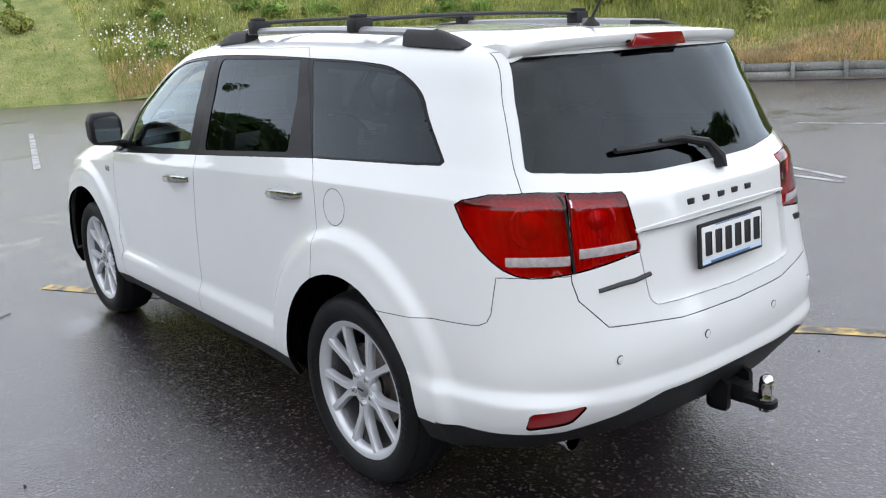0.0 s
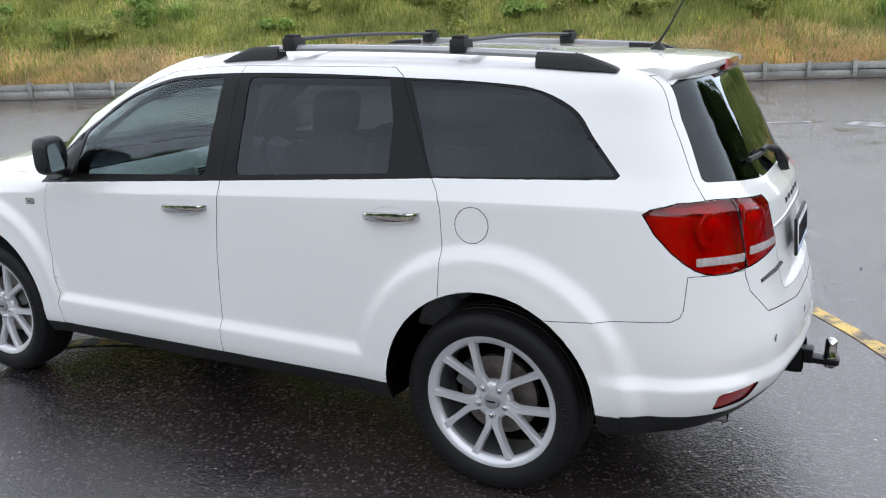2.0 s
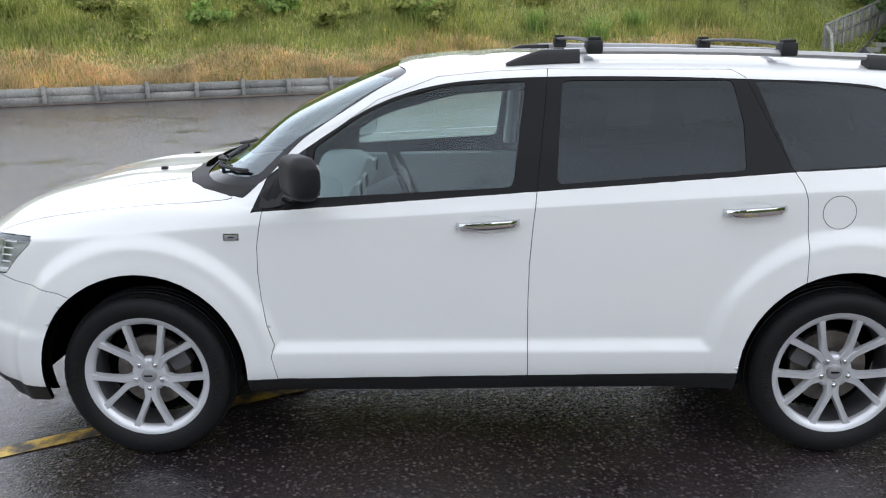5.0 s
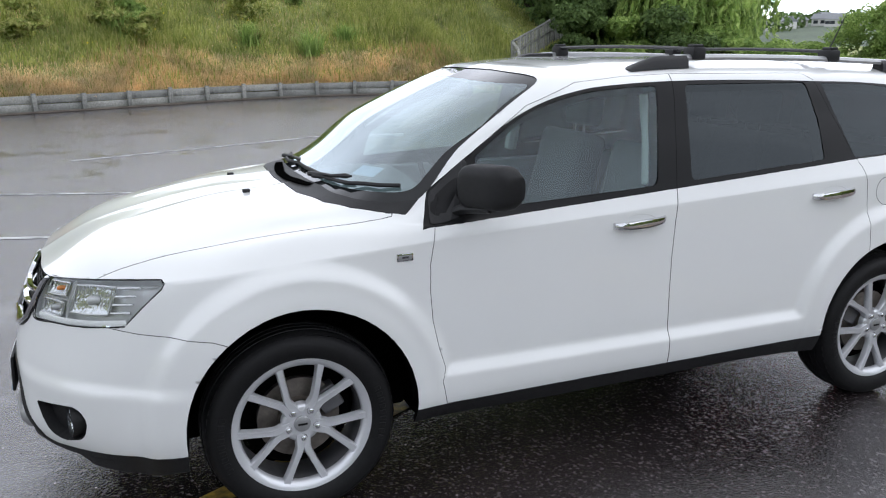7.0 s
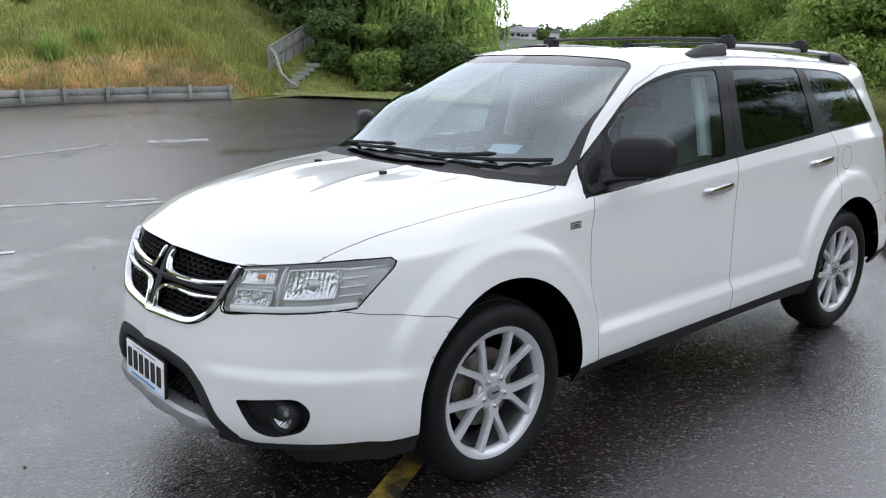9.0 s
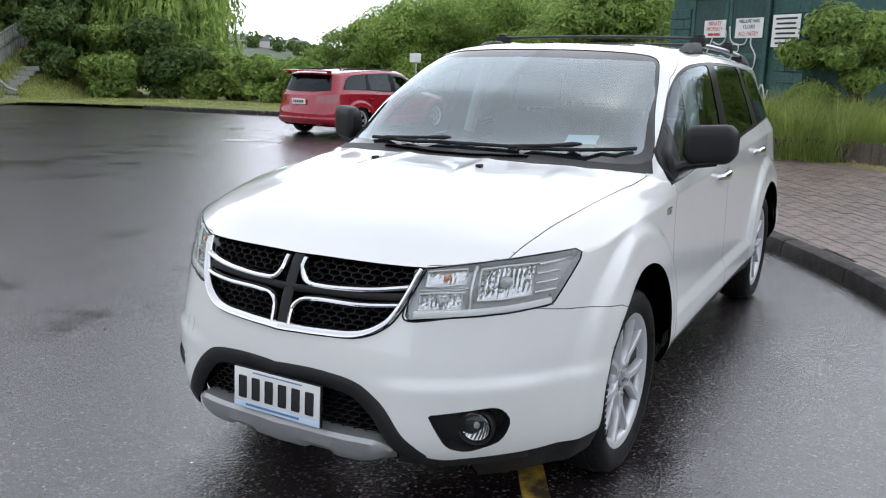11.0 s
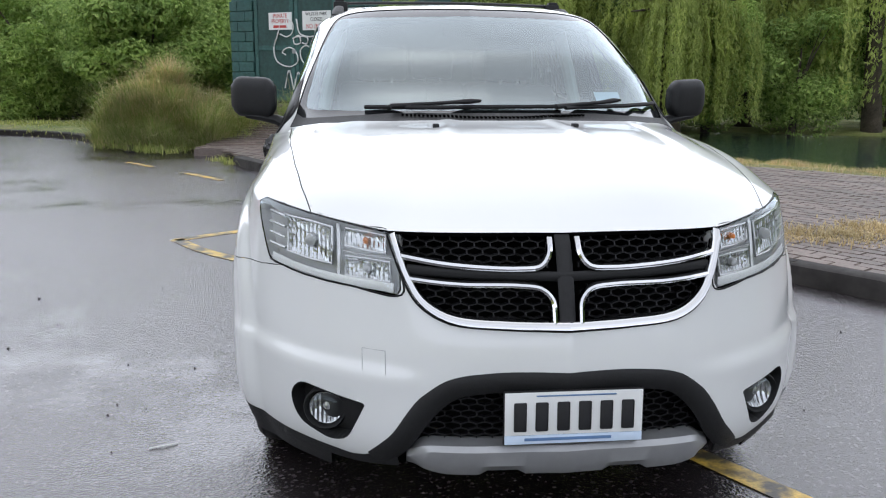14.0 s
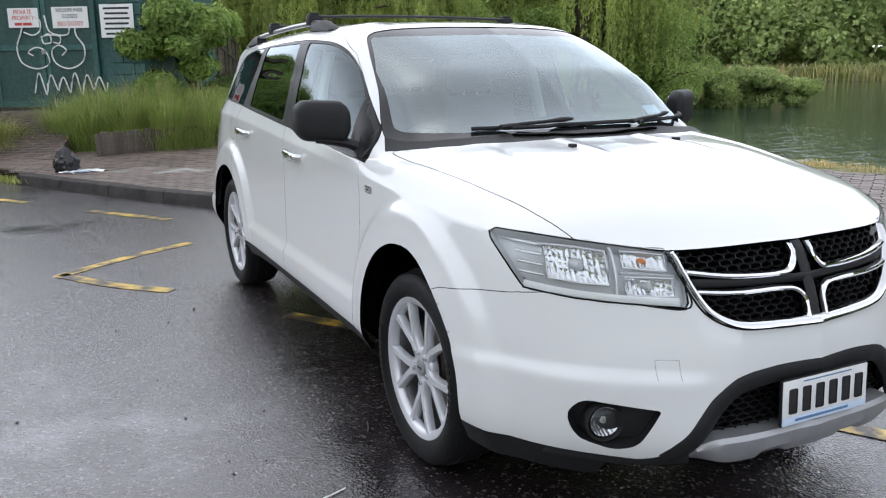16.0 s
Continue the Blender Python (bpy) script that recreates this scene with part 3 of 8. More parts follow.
def cut(label, poly, d, over=None, where=None, keep=True):
    """Cuts the outline poly (points in space) along the direction d into the body and names what lies in it."""
    d = Vector(d).normalized()
    up = Vector((0, 0, 1)) if abs(d.z) < 0.9 else Vector((0, 1, 0))
    e1 = up.cross(d).normalized()
    e2 = d.cross(e1)
    P = [Vector(p) for p in poly]
    Q = [(p.dot(e1), p.dot(e2)) for p in P]
    lo = (min(q[0] for q in Q) - .03, min(q[1] for q in Q) - .03)
    hi = (max(q[0] for q in Q) + .03, max(q[1] for q in Q) + .03)

    def near():
        out = []
        for f in bm.faces:
            c = f.calc_center_median()
            a, b = c.dot(e1), c.dot(e2)
            if lo[0] <= a <= hi[0] and lo[1] <= b <= hi[1] and f.normal.dot(d) > -0.25 and (where is None or where(c)) and (over is None or f[LAB] in over):
                out.append(f)
        return out
    fs = near()
    n = len(P)
    for i in range(n):
        a, b = P[i], P[(i + 1) % n]
        no = (b - a).cross(d)
        if no.length < 1e-6:
            continue
        q0, q1 = Q[i], Q[(i + 1) % n]
        bx = (min(q0[0], q1[0]) - .02, max(q0[0], q1[0]) + .02, min(q0[1], q1[1]) - .02, max(q0[1], q1[1]) + .02)
        sub = []
        for f in fs:
            if not f.is_valid:
                continue
            ks = [(v.co.dot(e1), v.co.dot(e2)) for v in f.verts]
            if max(k[0] for k in ks) >= bx[0] and min(k[0] for k in ks) <= bx[1] and max(k[1] for k in ks) >= bx[2] and min(k[1] for k in ks) <= bx[3]:
                sub.append(f)
        if not sub:
            continue
        es, vs = {e for f in sub for e in f.edges}, {v for f in sub for v in f.verts}
        r = bmesh.ops.bisect_plane(bm, geom=list(vs) + list(es) + sub, plane_co=a, plane_no=no.normalized(), dist=1e-5)
        fs = [f for f in set(fs) | {g for g in r["geom"] if isinstance(g, bmesh.types.BMFace)} if f.is_valid]
    bm.normal_update()
    if label not in LABELS:
        LABELS.append(label)
    k = LABELS.index(label)
    for f in near():
        c = f.calc_center_median()
        if inside(Q, (c.dot(e1), c.dot(e2))):
            f[LAB] = k


def side(pts):
    return [(1.0, y, z) for y, z in pts]


def ids(*names):
    return {LABELS.index(n) for n in names if n in LABELS}


SX, NF, NR = (1, 0, 0), Vector((.55, .84, 0)), Vector((.62, -.78, 0))
is_side = lambda c: c.x > 0.5


def ring_pts(cy, cz, r, n=40, zmin=None):
    return [(1.0, cy + r * math.cos(k * math.tau / n), cz + r * math.sin(k * math.tau / n)) for k in range(n)]


def arch_pts(cy, cz, r, n=28):
    arc = [(1.0, cy + r * math.cos(math.pi * k / n), cz + r * math.sin(math.pi * k / n)) for k in range(n + 1)]
    return [(1.0, cy + r * 0.985, 0.1)] + arc + [(1.0, cy - r * 0.985, 0.1)]


# black lower cladding
low = [(2.6, .30), (1.9, .335), (1.5, .36), (0.5, .372), (-.9, .385), (-1.5, .40), (-1.9, .42), (-2.2, .435), (-2.2, .1), (2.6, .1)]
cut("sill", side(low), SX, where=lambda c: c.x > 0.45 and c.y > -2.25)
# tailgate, hatch glass and rear bumper
rear = lambda c: c.y < -1.9
gate = [(-.05, 1.57), (.622, 1.562), (.650, 1.46), (.676, 1.36), (.702, 1.25), (.722, 1.15), (.640, 1.12), (.655, .90), (.645, .845), (.575, .76), (.3, .735), (-.05, .73)]
cut("tailgate", [(x, -2.4, z) for x, z in gate], (0, -1, 0), where=rear)
hg = rounded([(-.6, 1.548), (.600, 1.543), (.684, 1.218), (.30, 1.178), (-.30, 1.178)], [0, .012, .018, .1, 0])
cut("hatch_glass", [(x, -2.4, z) for x, z in hg], (0, -1, 0), where=rear)
lowr = [(-.05, .53), (.40, .52), (.60, .47), (.70, .44), (1.0, .43), (1.0, .1), (-.05, .1)]
cut("lower_rear", [(x, -2.4, z) for x, z in lowr], (0, -1, 0), where=lambda c: c.y < -1.95, over=ids("body", "sill"))
cut("rear_bumper", side([(-1.55, .738), (-1.80, .7535), (-2.05, .7685), (-2.10, .772), (-2.125, .785), (-2.135, .81), (-2.14, .92), (-2.6, .92), (-2.6, .1), (-1.55, .1)]), SX, where=lambda c: c.y < -1.5, over=ids("body"))
# wheel openings
cut("gone", arch_pts(1.435, .40, .43), SX, where=is_side)
cut("gone", arch_pts(-1.445, .39, .425), SX, where=is_side)
# doors
front_edge = [(.885, .372), (.90, .47), (.885, .52), (.912, .61), (.930, .72), (.937, .83), (.934, .94), (.905, 1.09)]
d_front = [(.880, .370)] + front_edge[1:] + [(.86, 1.20), (.69, 1.34), (.44, 1.50), (.20, 1.585), (-.02, 1.605), (-.245, 1.612), (-.195, 1.15), (-.178, 1.0), (-.165, .85), (-.161, .70), (-.16, .37)]
cut("front_door", side(d_front), SX, where=is_side, over=ids("body"))
d_rear = [(-.16, .37), (-.161, .70), (-.165, .85), (-.178, 1.0), (-.195, 1.15), (-.245, 1.612), (-.98, 1.60), (-1.03, 1.57), (-1.19, 1.24), (-1.24, 1.16), (-1.258, 1.10), (-1.268, .95), (-1.262, .70), (-1.2, .45), (-1.2, .37)]
cut("rear_door", side(d_rear), SX, where=is_side, over=ids("body"))
# side glass and black pillar trim
black = [(.955, 1.07)] + [tuple(p) for p in curve_pts([(.90, 1.20), (.70, 1.334), (.44, 1.482), (.20, 1.553), (-.02, 1.574), (-.25, 1.581), (-.62, 1.577), (-1.05, 1.561), (-1.36, 1.546), (-1.58, 1.518), (-1.72, 1.451), (-1.80, 1.355), (-1.897, 1.242)], 60)] + [(-1.885, 1.230), (-1.20, 1.207), (-.18, 1.143), (.93, 1.075)]
for dn in ("front_door", "rear_door", "body"):
    cut("trim_" + dn, side(black), SX, where=lambda c: c.x > 0.55, over=ids(dn))
tr = ids("trim_front_door", "trim_rear_door", "trim_body")
gf_top = [tuple(p) for p in curve_pts([(.70, 1.315), (.58, 1.395), (.44, 1.472), (.20, 1.542), (-.02, 1.562), (-.155, 1.566)], 22)]
gf = rounded([(.72, 1.125)] + gf_top + [(-.10, 1.162)], [.02] + [.02] + [0] * 20 + [.02, .03])
cut("front_glass", side(gf), SX, where=is_side, over=tr)
gr = rounded([(-.30, 1.567), (-.975, 1.560), (-1.015, 1.40), (-1.02, 1.216), (-.275, 1.171)], [.03, .02, 0, .02, .03])
cut("rear_glass", side(gr), SX, where=is_side, over=tr)
gq = rounded([(-1.07, 1.553), (-1.36, 1.541), (-1.575, 1.514), (-1.708, 1.447), (-1.787, 1.350), (-1.885, 1.239), (-1.205, 1.214)], [.01, 0, .02, .03, .03, .02, .01])
cut("quarter_glass", side(gq), SX, where=is_side, over=tr)
cut("fuel_door", ring_pts(-1.385, 1.05, .066, 28), SX, where=is_side, over=ids("body"))
# windscreen and roof
ws = [(-.05, 1.188), (.40, 1.186), (.60, 1.172), (.745, 1.158), (.775, 1.17)] + [tuple(p) for p in curve_pts([(.770, 1.20), (.745, 1.28), (.70, 1.40), (.65, 1.52), (.612, 1.580), (.56, 1.606), (.30, 1.628), (-.05, 1.632)], 30)]
cut("windscreen", [(x, 2, z) for x, z in ws], (0, 1, 0), where=lambda c: 0.2 < c.y < 1.5 and c.z > 1.13, over=ids("body"))
cut("frit", [(x * 1, 2, z) for x, z in ws], (0, 1, 0), where=lambda c: 0.2 < c.y < 1.5 and c.z > 1.13, over=ids("windscreen"))
cl = rounded([(-.7, 1.206), (.742, 1.192), (.684, 1.43), (.606, 1.582), (-.5, 1.606)], [0, .03, 0, .03, 0])
cut("windscreen", [(x, 2, z) for x, z in cl], (0, 1, 0), where=lambda c: 0.2 < c.y < 1.5, over=ids("frit"))
# bonnet, cowl, lamps, grille, front bumper
cowl = [(-.05, 1.352), (.40, 1.33), (.60, 1.265), (.70, 1.185), (.775, 1.06), (.80, 1.0), (.76, .9), (-.05, .9)]
cut("cowl", [(x, y, 2) for x, y in cowl], (0, 0, 1), where=lambda c: c.y > .9 and 1.08 < c.z < 1.195, over=ids("body"))
hl = [(.445, 2.32, .924), (.62, 2.2, .945), (.76, 2.03, .963), (.825, 1.92, .967), (.838, 1.90, .956), (.838, 1.91, .935), (.80, 2.03, .812), (.785, 2.06, .800), (.60, 2.2, .783), (.430, 2.33, .770), (.420, 2.33, .785)]
cut("headlamp", hl, NF, where=lambda c: c.y > 1.5, over=ids("body"))
bonnet = [(-.05, 2.5), (.30, 2.45), (.655, 2.16), (.70, 1.96), (.735, 1.72), (.765, 1.45), (.785, 1.22), (.79, 1.05), (.65, 1.0), (-.05, 1.0)]
cut("bonnet", [(x, y, 2) for x, y in bonnet], (0, 0, 1), where=lambda c: c.y > 1.0 and c.z > .915, over=ids("body"))
gri = [(-.05, .928), (.450, .928), (.410, .805), (.378, .750), (.31, .711), (.15, .697), (-.05, .693)]
cut("grille", [(x, 2.5, z) for x, z in gri], (0, 1, 0), where=lambda c: c.y > 2.0, over=ids("body", "bonnet"))
cut("front_bumper", side([(1.60, .70), (1.75, .755), (1.86, .77), (2.0, .785), (2.10, .80), (2.10, .95), (2.6, .95), (2.6, .1), (1.60, .1)]), SX, where=lambda c: c.y > 1.5, over=ids("body"))
mouth = rounded([(-.40, .585), (.285, .575), (.385, .52), (.475, .37), (.52, .325), (.62, .30), (.62, .1), (-.40, .1)], [0, .05, .06, .03, .02, 0, 0, 0])
cut("mouth", [(x, 2.5, z) for x, z in mouth], (0, 1, 0), where=lambda c: c.y > 2.0, over=ids("front_bumper", "sill", "body"))
fog = rounded([(.525, .478), (.705, .500), (.735, .45), (.71, .375), (.62, .345), (.575, .365)], [.01, .03, .03, .04, .03, .03])
cut("fog_pocket", [(x, 2.5, z) for x, z in fog], (0, 1, 0), where=lambda c: c.y > 1.9, over=ids("front_bumper", "sill"))
# tail lamps
tl_side = [(.828, -1.985, 1.125), (.822, -2.01, 1.140), (.79, -2.10, 1.160), (.70, -2.21, 1.163), (.642, -2.275, 1.157), (.646, -2.295, .926), (.70, -2.25, .918), (.74, -2.21, .918), (.765, -2.18, .924), (.785, -2.145, .940), (.800, -2.11, .965), (.812, -2.07, 1.00), (.824, -2.02, 1.06)]
cut("tail_lamp", tl_side, NR, where=lambda c: c.y < -1.8 and c.x > 0.4, over=ids("body", "rear_bumper", "tailgate"))
tl_gate = [(.638, -2.275, 1.156), (.455, -2.33, 1.140), (.442, -2.33, 1.128), (.410, -2.36, .972), (.418, -2.36, .958), (.642, -2.295, .926)]
cut("tail_lamp_inner", tl_gate, NR, where=lambda c: c.y < -1.8, over=ids("body", "tailgate", "rear_bumper"))
refl = rounded([(.80, .555), (.665, .575), (.70, .515), (.80, .495)], .015)
cut("reflector", [(x, -2.5, z - .04) for x, z in refl], (0, -1, 0), where=lambda c: c.y < -1.9 and c.z < .62, over=ids("rear_bumper", "body"))
plate_r = rounded([(-.3, 1.02), (.425, 1.015), (.405, .79), (-.3, .775)], [0, .03, .04, 0])
cut("plate_recess", [(x, -2.5, z) for x, z in plate_r], (0, -1, 0), where=lambda c: c.y < -2.0, over=ids("tailgate"))
bmesh.ops.delete(bm, geom=[f for f in bm.faces if f[LAB] in ids("gone")], context="FACES")
bm.normal_update()
# weld the slivers that the cuts leave along their lines
bmesh.ops.remove_doubles(bm, verts=bm.verts[:], dist=.0012)
bmesh.ops.dissolve_degenerate(bm, dist=.001, edges=bm.edges[:])
bm.normal_update()

# ---- the white car ----
car = empty("suv", "white seven-seat family wagon, wet, parked on the asphalt", "car")


def split_loose(ob):
    """Parts a mesh into its separate pieces, each an object of its own."""
    b2 = bmesh.new()
    b2.from_mesh(ob.data)
    left, out = set(b2.verts), [ob]
    groups = []
    while left:
        todo, grp = [left.pop()], set()
        while todo:
            v = todo.pop()
            grp.add(v.index)
            for e in v.link_edges:
                w = e.other_vert(v)
                if w in left:
                    left.discard(w)
                    todo.append(w)
        groups.append(grp)
    groups.sort(key=len)
    for grp in groups[:-1]:
        me = ob.data.copy()
        o = new(ob.name, me)
        out.append(o)
        b3 = bmesh.new()
        b3.from_mesh(me)
        bmesh.ops.delete(b3, geom=[v for v in b3.verts if v.index not in grp], context="VERTS")
        b3.to_mesh(me)
        b3.free()
    rest = set().union(*groups[:-1]) if len(groups) > 1 else set()
    if rest:
        bmesh.ops.delete(b2, geom=[v for v in b2.verts if v.index in rest], context="VERTS")
        b2.to_mesh(ob.data)
    b2.free()
    return out


def panel(label, name, material, parent, mirror="both", gap=0.0015, depth=0.014, lift=0.0, note="", rim_mat=None):
    """Makes the named region into a panel with shut lines: its rim drawn in and turned inward."""
    k = LABELS.index(label)
    faces = [f for f in bm.faces if f[LAB] == k]
    if not faces:
        return []
    idx, co, no, acc, cnt = {}, [], [], [], []
    polys = []
    for f in faces:
        c = f.calc_center_median()
        p = []
        for v in f.verts:
            if v not in idx:
                idx[v] = len(co)
                co.append(v.co.copy())
                no.append(v.normal.copy())
                acc.append(Vector())
                cnt.append(0)
            i = idx[v]
            acc[i] += c
            cnt[i] += 1
            p.append(i)
        polys.append(p)
    fset = set(faces)
    inw = {}
    rim = []
    for f in faces:
        for l in f.loops:
            if sum(1 for g in l.edge.link_faces if g in fset) == 1:
                a, b = l.vert, l.link_loop_next.vert
                side_in = f.normal.cross(b.co - a.co)
                if side_in.length > 1e-9:
                    side_in.normalize()
                    if side_in.dot(f.calc_center_median() - a.co) < 0:
                        side_in = -side_in
                    for q in (idx[a], idx[b]):
                        inw[q] = inw.get(q, Vector()) + side_in * min(1, l.edge.calc_length() / .01)
                if not (abs(a.co.x) < 1e-4 and abs(b.co.x) < 1e-4):
                    rim.append((idx[a], idx[b]))
    on_rim = {i for e in rim for i in e}
    for i in range(len(co)):
        if i in on_rim:
            d = inw.get(i, Vector()).copy()
            if abs(co[i].x) < 1e-4:
                d.x = 0
            if d.length > 1e-6:
                co[i] = co[i] + d.normalized() * gap
        co[i] = co[i] + no[i] * lift
    made = []
    for s in ((1, -1) if mirror == "both" else (1,)):
        b2 = bmesh.new()
        for t in ((1, -1) if mirror == "join" else (s,)):
            vs = [b2.verts.new((c.x * t, c.y, c.z)) for c in co]
            for p in polys:
                try:
                    b2.faces.new([vs[i] for i in (p if t > 0 else reversed(p))])
                except ValueError:
                    pass
            if depth:
                top = {i: b2.verts.new(vs[i].co) for i in on_rim}
                low = {i: b2.verts.new(vs[i].co - Vector((no[i].x * t, no[i].y, no[i].z)) * depth) for i in on_rim}
                for i, j in rim:
                    q = (top[j], top[i], low[i], low[j])
                    try:
                        b2.faces.new(q if t > 0 else tuple(reversed(q))).material_index = 1
                    except ValueError:
                        pass
        if mirror == "join":
            bmesh.ops.remove_doubles(b2, verts=[v for v in b2.verts if abs(v.co.x) < 2e-4], dist=0.0004)
        # rims without their own material are near-black: the gap's shade in colour
        made.append(part(name, b2, [material, rim_mat or M["deep_black"]], parent, note, sharp=0))
    return made


def shell(labels, off, material, name, parent):
    """An added dark skin inside the panels, so that no gap looks through."""
    keep = ids(*labels)
    b2 = bmesh.new()
    for t in (1, -1):
        m = {}
        for f in bm.faces:
            if f[LAB] in keep:
                vs = []
                for v in f.verts:
                    if v not in m:
                        q = v.co - v.normal * off
                        m[v] = b2.verts.new((max(q.x, 0) * t, q.y, q.z))
                    vs.append(m[v])
                try:
                    b2.faces.new(vs if t > 0 else list(reversed(vs)))
                except ValueError:
                    pass
    return part(name, b2, material, parent, sharp=0)


W = M["paint"]
panel("body", "body_shell", W, car, "join", gap=0.001, depth=0.012)
panel("bonnet", "bonnet", W, car, "join", gap=0.0022)
doors_f = panel("front_door", "front_door", W, car)
doors_r = panel("rear_door", "rear_door", W, car)
tailgate = panel("tailgate", "tailgate", W, car, "join")[0]
fr_bumper = panel("front_bumper", "front_bumper", W, car, "join")[0]
re_bumper = panel("rear_bumper", "rear_bumper", W, car, "join")[0]
panel("fuel_door", "fuel_door", W, car)
panel("sill", "sill_cladding", M["black_plastic"], car, "both", 0.0005, 0.02, note="matt black plastic cladding")
panel("lower_rear", "lower_rear_bumper", M["black_plastic"], car, "join", 0.0005, 0.03, note="matt black plastic")
panel("plate_recess", "plate_recess", W, tailgate, "join", 0.0005, -0.019, lift=-0.018, rim_mat=W)
panel("cowl", "cowl_panel", M["black_plastic"], car, "join", 0.0008, 0.01, note="black plastic cowl")
for s, ob in enumerate(doors_f):
    g = panel("front_glass", "window_pane", M["glass"], ob, gap=0.0, depth=0.0, lift=-0.004) if s == 0 else g
for dn, dob in (("trim_front_door", doors_f), ("trim_rear_door", doors_r), ("trim_body", [car, car])):
    for o, p in zip(panel(dn, "pillar_trim", M["black_gloss"], car, gap=0.0008, depth=0.01, lift=-0.001, note="black window surround"), dob):
        for q in split_loose(o):
            q.parent = p
for o, p in zip(g, doors_f):
    o.parent = p
for o, p in zip(panel("rear_glass", "window_pane", M["tint"], car, gap=0.0, depth=0.0, lift=-0.004, note="dark tinted glass"), doors_r):
    o.parent = p
panel("quarter_glass", "quarter_window", M["tint"], car, gap=0.0, depth=0.0, lift=-0.002, note="dark tinted glass")
panel("hatch_glass", "rear_window", M["tint"], tailgate, "join", gap=0.0, depth=0.0, lift=-0.001, note="dark tinted glass")
scr = panel("windscreen", "windscreen", M["windscreen"], car, "join", gap=0.0, depth=0.0, lift=-0.003)[0]
panel("frit", "windscreen_border", M["frit"], scr, "join", gap=0.0004, depth=0.004, lift=-0.003, note="black glass border")
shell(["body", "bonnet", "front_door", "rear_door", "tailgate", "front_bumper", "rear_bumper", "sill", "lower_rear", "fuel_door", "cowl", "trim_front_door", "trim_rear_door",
       "trim_body", "grille", "mouth", "headlamp", "fog_pocket", "tail_lamp", "tail_lamp_inner", "reflector", "plate_recess"], 0.07, M["deep_black"], "inner_shell", car)
for ob in car.children_recursive:
    if ob.name.startswith(("window_pane", "quarter_window", "rear_window", "windscreen")):
        ob.visible_shadow = False

# ---- wheels: five pairs of slim spokes on a silver rim ----
def spoke_pts(r, a):
    return Vector((0, r * math.cos(a), r * math.sin(a)))


